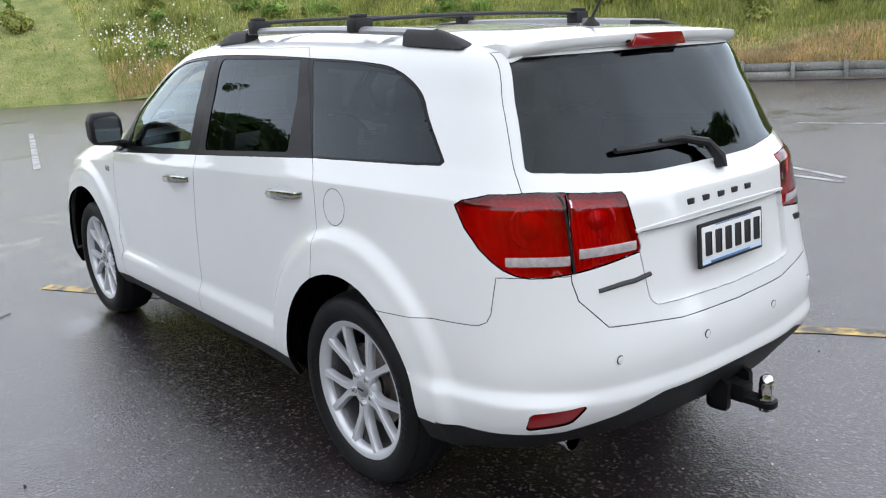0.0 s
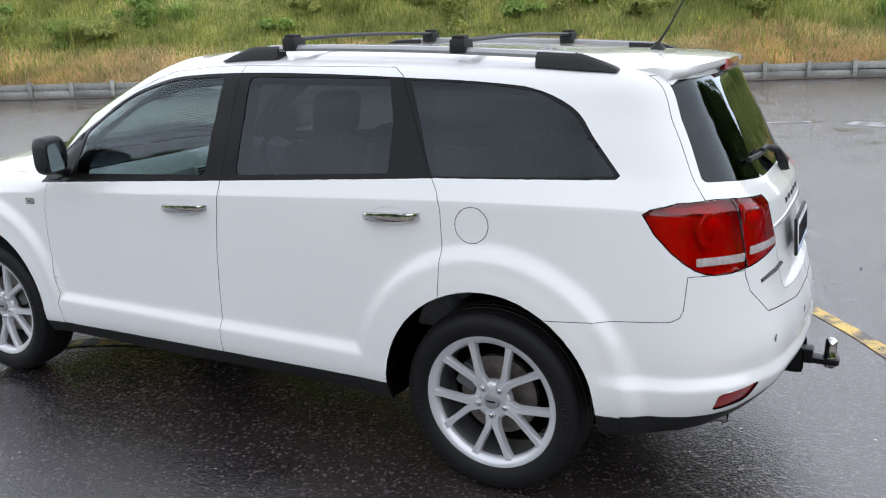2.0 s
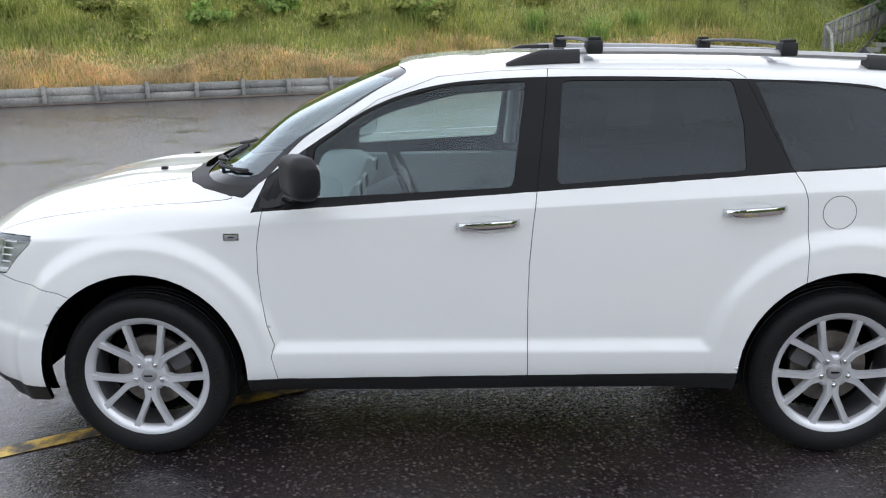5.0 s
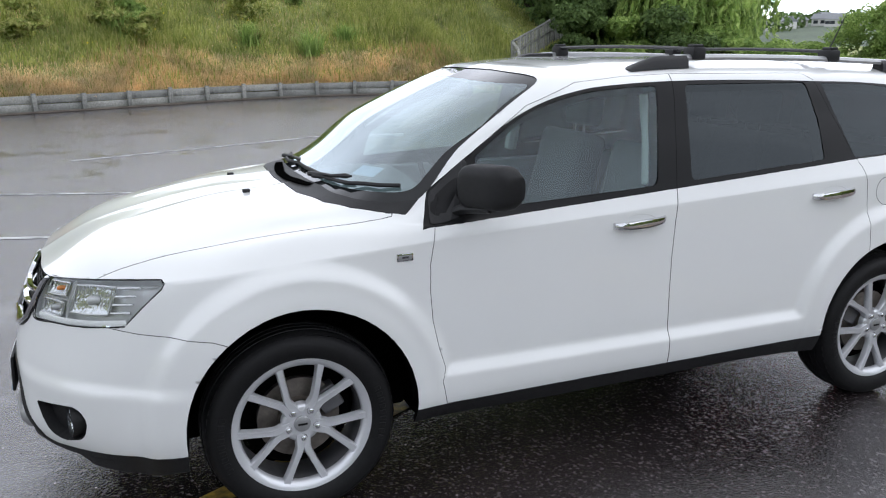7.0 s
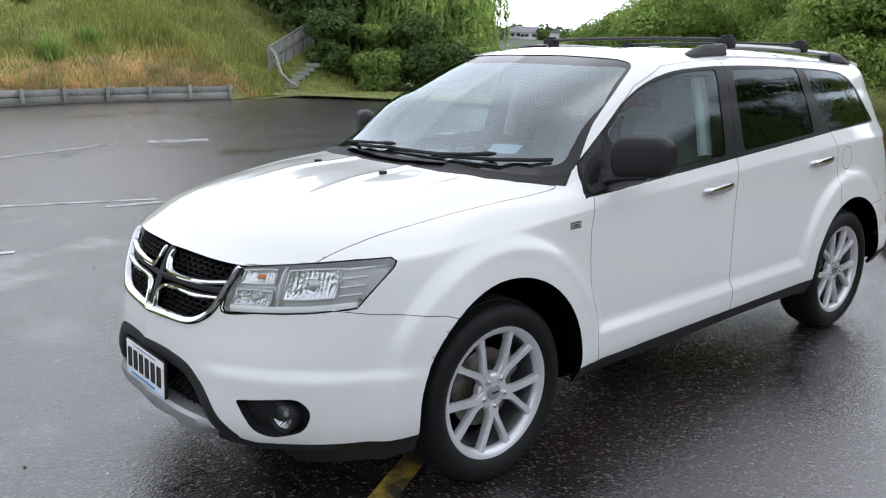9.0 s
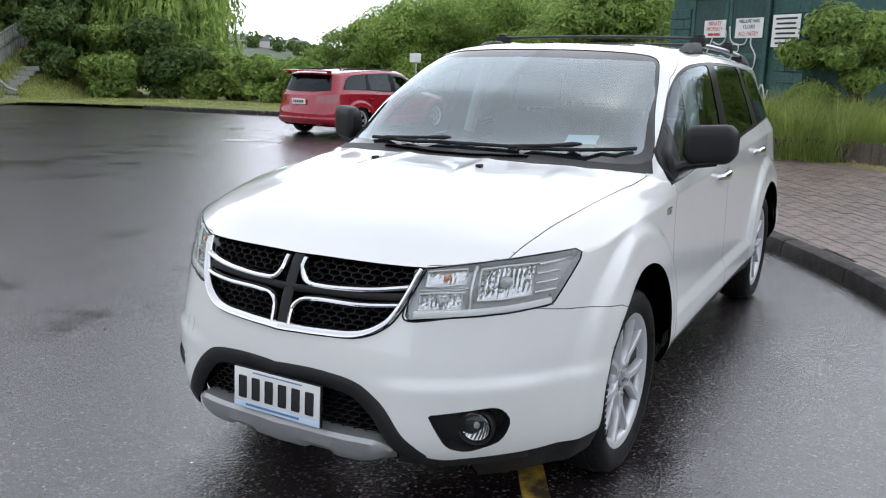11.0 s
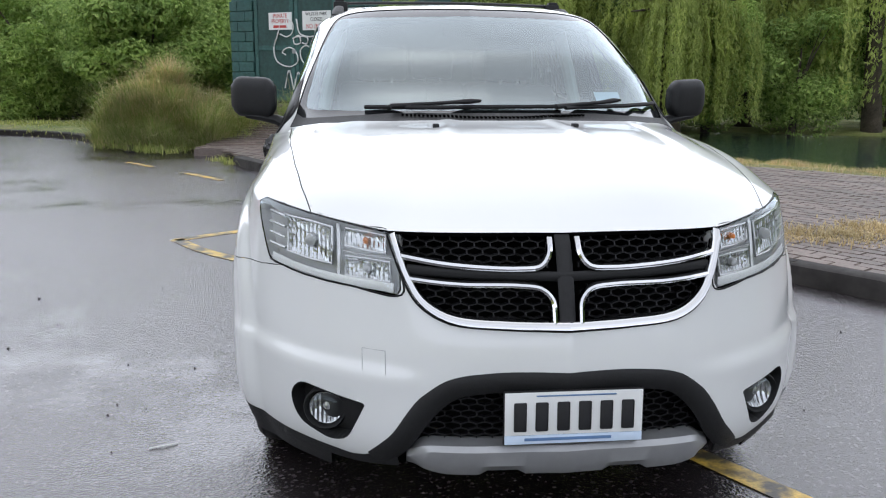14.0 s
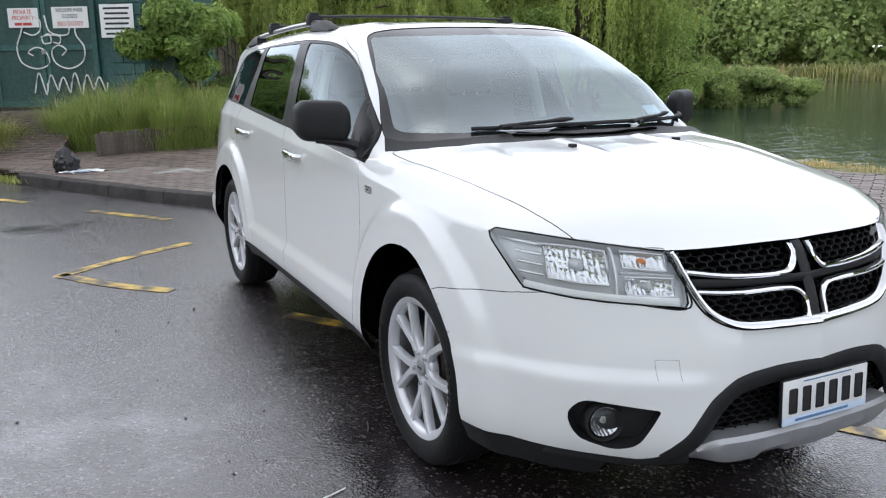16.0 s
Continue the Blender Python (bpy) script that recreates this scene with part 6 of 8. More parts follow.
KERB = curve_pts([(2.27, -7.65), (1.45, -6.25), (.62, -4.9), (-.25, -3.75), (-1.30, -2.40), (-2.0, -1.10), (-2.35, -.45), (-2.85, .25), (-3.6, 1.3), (-5.0, 3.6), (-7.5, 8), (-11, 15), (-16, 26)], 90)
PAVE_FAR = curve_pts([(-.8, -9.7), (-1.9, -8.7), (-3.1, -7.5), (-4.3, -6.5), (-5.5, -5.4), (-6.3, -3.8), (-7.2, -1.8), (-9.2, 2.2), (-12, 8), (-16, 15), (-22, 26)], 40)
FOOT = np.array([(-60, 62), (-25, 40), (-6, 31), (3.8, 26.6), (8.0, 24.85)] + [tuple(p) for p in WALL[1:]] + [(23.9, -11.0), (24.9, -12.6), (25.3, -14.6), (25.7, -17.2), (28.0, -21.0), (36, -27), (60, -44), (100, -68)])
SHORE = np.array([(60, -140), (22, -60), (6.5, -30), (3.2, -19), (1.6, -14.2), (-.9, -10.7), (-2.4, -9.2), (-4.6, -7.4), (-6.1, -6.2), (-7.1, -4.2), (-8.4, -1.5), (-10.4, 2.6), (-13.5, 9), (-18, 16), (-25, 28), (-60, 80), (-120, 160)])


def away(pts, line):
    """Signed distance from points to a polyline; positive on its left."""
    best = np.full(len(pts), 1e9)
    sign = np.zeros(len(pts))
    for a, b in zip(line, line[1:]):
        d = b - a
        t = np.clip(((pts - a) @ d) / (d @ d), 0, 1)
        q = a + t[:, None] * d
        r = np.hypot(*(pts - q).T)
        s = np.sign(d[0] * (pts[:, 1] - a[1]) - d[1] * (pts[:, 0] - a[0]))
        m = r < best - 1e-9
        best[m], sign[m] = r[m], s[m]
    return best * sign


ISLE = [((-6, -27), 9, 6.5), ((-17, -25), 7, 4.5)]


def land(pts, back=0.0):
    """Height of the ground."""
    pts = np.asarray(pts, float)
    hill = away(pts, FOOT) - back
    riv = -away(pts, SHORE)
    z = np.full(len(pts), -0.03)
    south = sstep(-15, -24, pts[:, 1])
    walled = sstep(-10.6, -9.6, pts[:, 1]) * sstep(25.4, 24.5, pts[:, 1])
    wall = sstep(0, .25, hill) * .44 * walled
    slope = .60 - .14 * south
    top = 14.0
    up = np.maximum(hill - .25, 0)
    z += wall + np.where(hill > 0, top * (1 - np.exp(-slope * up / top)), 0)
    z += np.where(hill > 1, .18 * np.sin(pts[:, 0] * .9) * np.cos(pts[:, 1] * .7 + 1) * sstep(1, 5, hill), 0)
    # a low dip behind the southern trees
    z -= sstep(-17, -30, pts[:, 1]) * .5 * (hill < 0)
    bank = sstep(-.1, 1.8, -riv)
    z = z * (1 - bank) + bank * -2.2
    for (cx, cy), rx, ry in ISLE:
        r = np.hypot((pts[:, 0] - cx) / rx, (pts[:, 1] - cy) / ry)
        z = np.maximum(z, -2.2 + 1.70 * sstep(1.35, .85, r))
    far = np.hypot(pts[:, 0] - 2, pts[:, 1] - 0)
    z = np.maximum(z, np.where((riv < 0) & (far > 88), -2.2 + 4.5 * sstep(88, 110, far), -9))
    return z


# ground: one sheet to the horizon, fine near the car park
ax = np.unique(np.r_[-1500, -700, -400, np.arange(-250, -60, 10), np.arange(-60, 60.1, 1.0), np.arange(70, 260, 10), 400, 700, 1500])
gx, gy = np.meshgrid(ax, ax)
gp = np.c_[gx.ravel(), gy.ravel()]
gz = land(gp, 1.6)
n = len(ax)
ii = np.arange(n * n).reshape(n, n)
quads = np.c_[ii[:-1, :-1].ravel(), ii[:-1, 1:].ravel(), ii[1:, 1:].ravel(), ii[1:, :-1].ravel()]
tagged(np_mesh("ground", np.c_[gp, gz], quads, M["soil_grass"], smooth=True), kind="structure")
# a finer skin of the bank by the wall, so that it meets the boards
wb = []
for a in FOOT[1:-1]:
    wb.append(a)
wb = curve_pts(wb, 220)
tang = np.gradient(wb, axis=0)
tang /= np.linalg.norm(tang, axis=1)[:, None]
nrm = np.c_[-tang[:, 1], tang[:, 0]]
offs = np.r_[.06, .2, .4, .7, 1.1, 1.6, 2.2, 3, 4, 5.2, 6.6, 8.5, 11, 14, 18, 23]
bp = (wb[:, None, :] + nrm[:, None, :] * offs[None, :, None]).reshape(-1, 2)
bz = land(bp) + .03
bz = np.where(np.tile(offs, len(wb)) < .3, np.where((bp[:, 1] > -9.3) & (bp[:, 1] < 24.4), np.maximum(bz, .36), bz), bz)
bz[np.tile(offs, len(wb)) > 20] -= .8
k = len(offs)
ii = np.arange(len(bp)).reshape(-1, k)
quads = np.c_[ii[:-1, :-1].ravel(), ii[1:, :-1].ravel(), ii[1:, 1:].ravel(), ii[:-1, 1:].ravel()]
tagged(np_mesh("bank_face", np.c_[bp, bz], quads, M["soil_grass"], smooth=True), kind="structure")

# the asphalt of the car park
outline = [tuple(p) for p in WALL] + [(22.8, -11.3), (20.8, -12.2), (18.5, -12.8), (15.8, -13.2), (13.2, -13.45), (10.8, -13.6), (8.5, -13.55), (7.2, -13.2), (6.0, -12.4), (5.0, -10.9), (4.2, -10.2), (3.3, -10.4), (2.3, -9.0)] + [tuple(p) for p in KERB] + [(-14, 32), (-8, 31.5), (3.8, 26.5), (8.2, 24.7)]
b2 = bmesh.new()
b2.faces.new([b2.verts.new((x, y, 0)) for x, y in outline])
bmesh.ops.triangulate(b2, faces=b2.faces[:])
bmesh.ops.recalc_face_normals(b2, faces=b2.faces[:])
if sum(f.normal.z for f in b2.faces) < 0:
    bmesh.ops.reverse_faces(b2, faces=b2.faces[:])
tagged(obj("car_park", b2, M["asphalt"], False), "wet dark asphalt car park with worn paint lines", "asphalt", kind="structure")

# kerb stones, each about a metre long
kerb = empty("kerb", "low dark concrete kerb, chipped and wet, along the footpath", "kerb")
tagged(kerb, kind="structure")


def ribbon(line, step):
    d = np.r_[0, np.cumsum(np.hypot(*np.diff(line, axis=0).T))]
    m = max(2, int(d[-1] / step) + 1)
    q = np.linspace(0, d[-1], m)
    return np.c_[np.interp(q, d, line[:, 0]), np.interp(q, d, line[:, 1])]


def perp(line):
    t = np.gradient(line, axis=0)
    t /= np.linalg.norm(t, axis=1)[:, None]
    return np.c_[-t[:, 1], t[:, 0]]


kl = ribbon(KERB, .92)
kn = perp(kl)
for i in range(min(len(kl) - 1, 34)):
    b2 = bmesh.new()
    rows = []
    for t in (0.006, .5, .994):
        c = kl[i] * (1 - t) + kl[i + 1] * t
        nn = kn[i] * (1 - t) + kn[i + 1] * t
        nn = nn / np.hypot(*nn)
        j = random.uniform(-.004, .004)
        rows.append([b2.verts.new((c[0] + nn[0] * o, c[1] + nn[1] * o, z + j)) for o, z in ((-.015, -.05), (.0, .085), (.012, .115), (.035, .128), (.145, .130), (.15, -.05))])
    for p, q in zip(rows, rows[1:]):
        for k in range(5):
            b2.faces.new((p[k], q[k], q[k + 1], p[k + 1]))
    b2.faces.new(rows[0])
    b2.faces.new(list(reversed(rows[-1])))
    bmesh.ops.recalc_face_normals(b2, faces=b2.faces[:])
    part("kerb_stone", b2, M["concrete"], kerb, sharp=30)
# low kerb along the far edge of the asphalt
fk = np.array([(18.5, -12.85), (15.8, -13.25), (13.2, -13.5), (10.8, -13.65), (8.5, -13.6), (7.2, -13.25), (6.0, -12.45), (5.0, -10.95), (4.25, -9.7)])
fk = curve_pts(fk, 26)
fn = perp(fk)
for i in range(len(fk) - 1):
    b2 = bmesh.new()
    rows = []
    for t in (.004, .996):
        c, nn = fk[i] * (1 - t) + fk[i + 1] * t, fn[i]
        rows.append([b2.verts.new((c[0] + nn[0] * o, c[1] + nn[1] * o, z)) for o, z in ((.0, -.05), (.0, .09), (.02, .11), (.13, .11), (.14, -.05))])
    for p, q in zip(rows, rows[1:]):
        for k in range(4):
            b2.faces.new((p[k], q[k], q[k + 1], p[k + 1]))
    b2.faces.new(rows[0])
    b2.faces.new(list(reversed(rows[-1])))
    bmesh.ops.recalc_face_normals(b2, faces=b2.faces[:])
    part("kerb_stone", b2, M["concrete"], kerb, sharp=30)

# footpath bed: from the kerb to the grass strip
pk, pf = curve_pts(KERB[:78], 40), curve_pts(PAVE_FAR, 40)
pk = pk + perp(pk) * .15
pk = np.vstack([[(3.0, -9.9)], pk])
pf = np.vstack([[(1.2, -10.6)], pf])
b2 = bmesh.new()
rows = [[b2.verts.new((*(a * (1 - t) + b * t), .108 if i else .012)) for t in np.linspace(0, 1, 5)] for i, (a, b) in enumerate(zip(pk, pf))]
for p, q in zip(rows, rows[1:]):
    for k in range(4):
        b2.faces.new((p[k], q[k], q[k + 1], p[k + 1]))
bmesh.ops.recalc_face_normals(b2, faces=b2.faces[:])
if sum(f.normal.z for f in b2.faces) < 0:
    bmesh.ops.reverse_faces(b2, faces=b2.faces[:])
pavement = tagged(obj("pavement", b2, M["paver_bed"], False), "brown brick footpath beside the river", "footpath", kind="structure")
poly_path = [tuple(p) for p in pk] + [tuple(p) for p in pf[::-1]]
# dry verge between the path and the river
vo = curve_pts(SHORE[4:14], 60)
vi = curve_pts(np.vstack([[(1.2, -10.6)], PAVE_FAR]), 60)
b2 = bmesh.new()
rows = []
for p in vi:
    q = vo[np.argmin(np.hypot(*(vo - p).T))]
    w = q - p
    w = w / (np.hypot(*w) + 1e-6)
    rows.append([b2.verts.new((*(p + w * o), z)) for o, z in ((-.05, .112), (.15, .135), (.55, .12), (.95, -.05), (1.5, -.7))])
for p, q in zip(rows, rows[1:]):
    for k in range(4):
        b2.faces.new((p[k], q[k], q[k + 1], p[k + 1]))
bmesh.ops.recalc_face_normals(b2, faces=b2.faces[:])
tagged(obj("river_verge", b2, M["verge"]), kind="structure")
# grass strip behind the far kerb
b2 = bmesh.new()
vs = curve_pts([(23.6, -11.2), (20.8, -12.4), (18.5, -13.0), (13.2, -13.65), (8.5, -13.75), (6.0, -12.6), (4.4, -9.9)], 40)
pn = perp(vs)
rows = [[b2.verts.new((*(p + m * o), z)) for o, z in ((.0, .09), (.4, .13), (1.6, .10), (3.2, .06), (5.5, -.1))] for p, m in zip(vs, pn)]
for p, q in zip(rows, rows[1:]):
    for k in range(4):
        b2.faces.new((p[k], q[k], q[k + 1], p[k + 1]))
bmesh.ops.recalc_face_normals(b2, faces=b2.faces[:])
tagged(obj("grass_verge", b2, M["mown"]), kind="structure")

# river
b2 = bmesh.new()
b2.faces.new([b2.verts.new((x, y, -.62)) for x, y in ((40, -160), (40, -8.0), (-2, -8.0), (-8, 10), (-60, 120), (-200, 120), (-200, -160))])
tagged(obj("water", b2, M["water"], False), "dark green slow river", "river", kind="structure")


# ---- paint on the asphalt ----
def road_line(name, pts, w, material, label):
    b2 = bmesh.new()
    p = np.array(pts, float)
    p = curve_pts(p, 12) if len(p) > 2 else np.linspace(p[0], p[1], 12)
    nn = perp(p)
    rows = [[b2.verts.new((*(c + m * o * w / 2), .004)) for o in (-1, 1)] for c, m in zip(p, nn)]
    for a, b in zip(rows, rows[1:]):
        b2.faces.new((a[0], b[0], b[1], a[1]))
    bmesh.ops.recalc_face_normals(b2, faces=b2.faces[:])
    if sum(f.normal.z for f in b2.faces) < 0:
        bmesh.ops.reverse_faces(b2, faces=b2.faces[:])
    return tagged(obj(name, b2, material, False), label, "road marking", "painted bay lines")


YL = "worn yellow paint line on wet asphalt"
WLB = "faint worn white paint line on asphalt"
road_line("yellow_line", [(-1.02, 2.42), (-.62, 1.72), (-.30, 1.15), (.1, .45)], .105, M["line_yellow"], YL)
road_line("yellow_line", [(.50, -.12), (.80, -.58)], .105, M["line_yellow"], YL)
road_line("yellow_line", [(1.33, -1.46), (1.66, -1.80), (1.98, -2.28)], .105, M["line_yellow"], YL)
road_line("yellow_line", [(1.98, -2.25), (1.66, -2.50), (1.38, -2.70), (.95, -2.95)], .10, M["line_yellow"], YL)
road_line("yellow_line", [(1.60, -5.05), (.95, -4.15)], .105, M["line_yellow"], YL)
road_line("yellow_line", [(2.82, -6.85), (2.18, -5.98)], .105, M["line_yellow"], YL)
road_line("yellow_line", [(3.85, -8.1), (3.35, -7.5)], .105, M["line_yellow"], YL)
road_line("white_line", [(2.1, 15.5), (.66, 9.3)], .10, M["line_white"], WLB)
road_line("white_line", [(5.98, .62), (5.86, -.1)], .10, M["line_white"], WLB)
road_line("white_line", [(10.3, 2.7), (11.1, .6), (12.0, -1.6)], .10, M["line_white"], WLB)
road_line("white_line", [(7.44, 3.5), (6.9, 1.95), (6.1, 0.0)], .09, M["line_white"], WLB)
road_line("white_line", [(4.83, 3.2), (4.4, 1.9)], .09, M["line_white"], WLB)
road_line("white_line", [(11.95, -2.2), (11.6, -3.2)], .5, M["line_white"], "faded white arrow paint on asphalt")
road_line("white_line", [(9.85, -7.4), (8.9, -7.95)], .45, M["line_white"], "faded white arrow paint on asphalt")

# ---- timber retaining wall: two boards high between posts ----
retaining = empty("retaining_wall", "low weathered timber retaining wall with posts along the car park", "wall")
tagged(retaining, kind="structure")
posts = ribbon(WALL, 1.25)
pn_ = perp(posts)
for i, (c, nn) in enumerate(zip(posts, pn_)):
    b2 = bmesh.new()
    h = .50 + random.uniform(-.03, .03)
    b_box(b2, (-.055, -.05, -.02), (.055, .05, h), .008, seg=1)
    o = part("post", b2, M["timber"], retaining, sharp=30)
    o.matrix_basis = pose(c[0] - nn[0] * .05, c[1] - nn[1] * .05, 0, random.uniform(-2, 2), random.uniform(-3, 3), math.degrees(math.atan2(-nn[0], nn[1])))
    if i + 1 < len(posts):
        d = posts[i + 1]
        mid_ = (c + d) / 2
        L = np.hypot(*(d - c))
        a = math.degrees(math.atan2(d[1] - c[1], d[0] - c[0]))
        for j in range(2):
            b2 = bmesh.new()
            b_box(b2, (-L / 2 + .01, -.022, .03 + j * .215), (L / 2 - .01, .022, .235 + j * .215), .007, seg=1)
            for v in b2.verts:
                v.co.z += .006 * math.sin(v.co.x * 5 + i)
            o = part("board", b2, M["timber"], retaining, sharp=30)
            o.matrix_basis = pose(mid_[0] + nn[0] * .025, mid_[1] + nn[1] * .025, random.uniform(-.008, .008), random.uniform(-1.5, 1.5), 0, a)
# timber edging at the foot
b2 = bmesh.new()
b_tube(b2, [(*(c - m * .13), .018) for c, m in zip(posts, pn_)], .045, 6)
part("foot_edging", b2, M["dark_timber"], retaining)

# ---- steps up the bank with a wooden handrail ----
stairs = empty("bank_steps", "dirt steps up the bank with a weathered wooden handrail", "steps")
st = curve_pts([(24.0, -12.2), (24.9, -12.6), (25.7, -12.9), (26.5, -13.9), (27.4, -15.1), (28.6, -16.5), (30.0, -18.0)], 16)
sz = land(st)
for i in range(2, len(st) - 1, 1):
    d = st[i + 1] - st[i]
    b2 = bmesh.new()
    b_box(b2, (-.55, -.06, -.08), (.55, .06, .09), .015)
    o = part("step_board", b2, M["timber"], stairs)
    o.matrix_basis = pose(st[i][0], st[i][1], sz[i] + .03, 0, 0, math.degrees(math.atan2(d[1], d[0])) - 90)
hr = st[5:] + perp(st)[5:] * .62
hz = land(hr)
for i, (p, z) in enumerate(zip(hr, hz)):
    b2 = bmesh.new()
    b_box(b2, (-.05, -.05, -.1), (.05, .05, 1.05), .008, seg=1)
    o = part("rail_post", b2, M["timber"], stairs)
    o.matrix_basis = pose(p[0], p[1], z, 0, 0, 20)
    if i + 1 < len(hr):
        for f in (.25, .5, .75):
            b2 = bmesh.new()
            b_box(b2, (-.02, -.02, -.1), (.02, .02, 1.0), .004, seg=1)
            o = part("baluster", b2, M["timber"], stairs)
            q = p * (1 - f) + hr[i + 1] * f
            o.matrix_basis = pose(q[0], q[1], z * (1 - f) + hz[i + 1] * f, 0, 0, 20)
for up in (1.03, .55):
    b2 = bmesh.new()
    b_tube(b2, [(p[0], p[1], z + up) for p, z in zip(hr, hz)], .045, 6)
    part("handrail", b2, M["timber"], stairs)
b2 = bmesh.new()
b_tube(b2, [(24.9, -13.1, .30), (25.2, -12.95, .42), (25.4, -12.7, .75), (hr[0][0] - .3, hr[0][1] - .1, hz[0] + .75), (hr[0][0], hr[0][1], hz[0] + 1.0)], .055, 6)
part("lower_rail", b2, M["timber"], stairs)

# ---- green shed with double doors ----
shed = empty("shed", "dark green painted shed with padlocked double doors, signs and sprayed tags", "shed")
sa, sb = Vector((.12, -11.46, 0)), Vector((3.02, -13.48, 0))
su = (sb - sa).normalized()
sn = Vector((-su.y, su.x, 0))
if sn.y < 0:
    sn = -sn
SM = Matrix((( -su.x, sn.x, 0, sb.x), (-su.y, sn.y, 0, sb.y), (0, 0, 1, 0), (0, 0, 0, 1)))
# local: x runs from the far left corner to the right one, y towards the viewer
SW = (sb - sa).length


def shed_box(name, lo, hi, material, parent=None, label="", bev=.006):
    b2 = bmesh.new()
    b_box(b2, lo, hi, bev, seg=1)
    bmesh.ops.transform(b2, matrix=SM, verts=b2.verts[:])
    bmesh.ops.recalc_face_normals(b2, faces=b2.faces[:])
    return part(name, b2, material, parent or shed, label, False)


shed_box("wall", (0, -3.0, -.1), (SW, -.04, 3.3), M["shed"], None, "dark green wall")
shed_box("roof", (-.25, -3.2, 3.3), (SW + .25, .35, 3.42), M["dark_timber"], None, "dark flat roof")
# block pier on the far left, courses of blocks
for r in range(13):
    z0 = .1 + r * .2
    off = .0 if r % 2 else -.2
    for c in range(3):
        x0, x1 = max(0, off + c * .4), min(.62, off + c * .4 + .4)
        if x1 - x0 > .05:
            shed_box("block", (x0 + .004, -.04, z0 + .004), (x1 - .004, .03, z0 + .196), M["shed"], bev=.008)
            shed_box("block", (SW - x1 + .004, -.04, z0 + .004), (SW - x0 - .004, .02, z0 + .196), M["shed"], bev=.008)
for x0, x1 in ((.66, 1.66), (1.68, 2.68)):
    d = shed_box("door", (x0, -.03, .74), (x1, .025, 2.85), M["shed_dark"], None, "dark green sheet door")
    for a, b in (((x0 + .0, .025, .74), (x0 + .09, .045, 2.85)), ((x1 - .09, .025, .74), (x1, .045, 2.85)), ((x0 + .09, .025, 1.72), (x1 - .09, .045, 1.82)), ((x0 + .09, .025, .74), (x1 - .09, .045, .84))):
        shed_box("door_rail", a, b, M["shed"], d)
shed_box("lintel", (.62, -.03, 2.85), (2.8, .05, 3.05), M["dark_timber"], None, "dark timber lintel")
shed_box("padlock", (1.63, .045, 1.66), (1.71, .08, 1.74), M["satin"], None, "padlock", .01)
shed_box("threshold", (.6, -.02, .60), (2.8, .3, .74), M["concrete"], None, "concrete threshold")


def text_on(s, size, m, material, parent, name="lettering"):
    c = bpy.data.curves.new(name, "FONT")
    c.body, c.size, c.align_x, c.align_y, c.extrude = s, size, "CENTER", "CENTER", .002
    tmp = bpy.data.objects.new(name, c)
    scene.collection.objects.link(tmp)
    dg = bpy.context.evaluated_depsgraph_get()
    me = bpy.data.meshes.new_from_object(tmp.evaluated_get(dg))
    bpy.data.objects.remove(tmp)
    me.materials.clear()
    me.materials.append(material)
    o = new(name, me)
    o.parent = parent
    o.matrix_basis = m
    return o


def sign(x0, x1, z0, z1, label, lines, bars=()):
    s_ = shed_box("sign", (x0, .046, z0), (x1, .056, z1), M["white_sign"], shed, label, .003)
    for txt, z, size, mt in lines:
        text_on(txt, size, SM @ pose((x0 + x1) / 2, .058, z, 90, 0, 180) @ Matrix.Diagonal((-.82, 1, 1, 1)), mt, s_)
    for z, w, h, mt in bars:
        shed_box("sign_bar", ((x0 + x1) / 2 - w / 2, .055, z - h / 2), ((x0 + x1) / 2 + w / 2, .0585, z + h / 2), mt, s_, "", .0)


sign(1.05, 1.63, 2.12, 2.45, "white sign with red lettering", [("PRIVATE", 2.38, .115, M["sign_red"]), ("PROPERTY", 2.28, .11, M["sign_red"])], [(2.18, .34, .05, M["sign_red"])])
sign(1.89, 2.57, 2.10, 2.46, "white sign with black and red lettering", [("WILDLIFE PARK", 2.40, .09, M["ink"]), ("CLOSED", 2.30, .095, M["ink"]), ("NO ENTRY", 2.17, .12, M["sign_red"])])
sign(2.79, 3.41, 1.93, 2.49, "white notice with rows of small print", [], [(2.42 - .085 * k, .48 - .05 * (k % 2), .034, M["ink"]) for k in range(6)])


def spray(pts, r=.014, n=40):
    q = curve_pts([(1.155 + 1.147 * (x - 1.04), 1.41 + .875 * (z - 1.38)) for x, z in pts], n)
    b2 = bmesh.new()
    b_tube(b2, [(x, .050, z) for x, z in q], r, 5, flat=1.0)
    bmesh.ops.transform(b2, matrix=SM, verts=b2.verts[:])
    part("spray_stroke", b2, M["graffiti"], shed, "white sprayed stroke")


# sprayed tags: bubble shapes above, a row of sharp strokes below
spray([(1.20, 2.32), (1.12, 2.05), (1.04, 1.80), (1.10, 1.50), (1.38, 1.38), (1.56, 1.50), (1.50, 1.74), (1.36, 1.80), (1.22, 1.70), (1.30, 1.64)])
spray([(2.06, 2.34), (2.04, 2.05), (2.16, 1.80), (2.12, 1.52), (1.88, 1.38), (1.66, 1.50), (1.62, 1.74), (1.74, 1.84), (1.86, 1.74), (1.78, 1.64)])
spray([(1.18, 2.10), (1.34, 2.04), (1.46, 2.14), (1.46, 2.34), (1.30, 2.40), (1.36, 2.22)])
spray([(1.46, 2.0), (1.60, 2.06), (1.62, 1.90), (1.50, 1.88), (1.48, 2.0), (1.66, 2.04), (1.78, 2.0), (1.76, 1.88), (1.66, 1.90)])
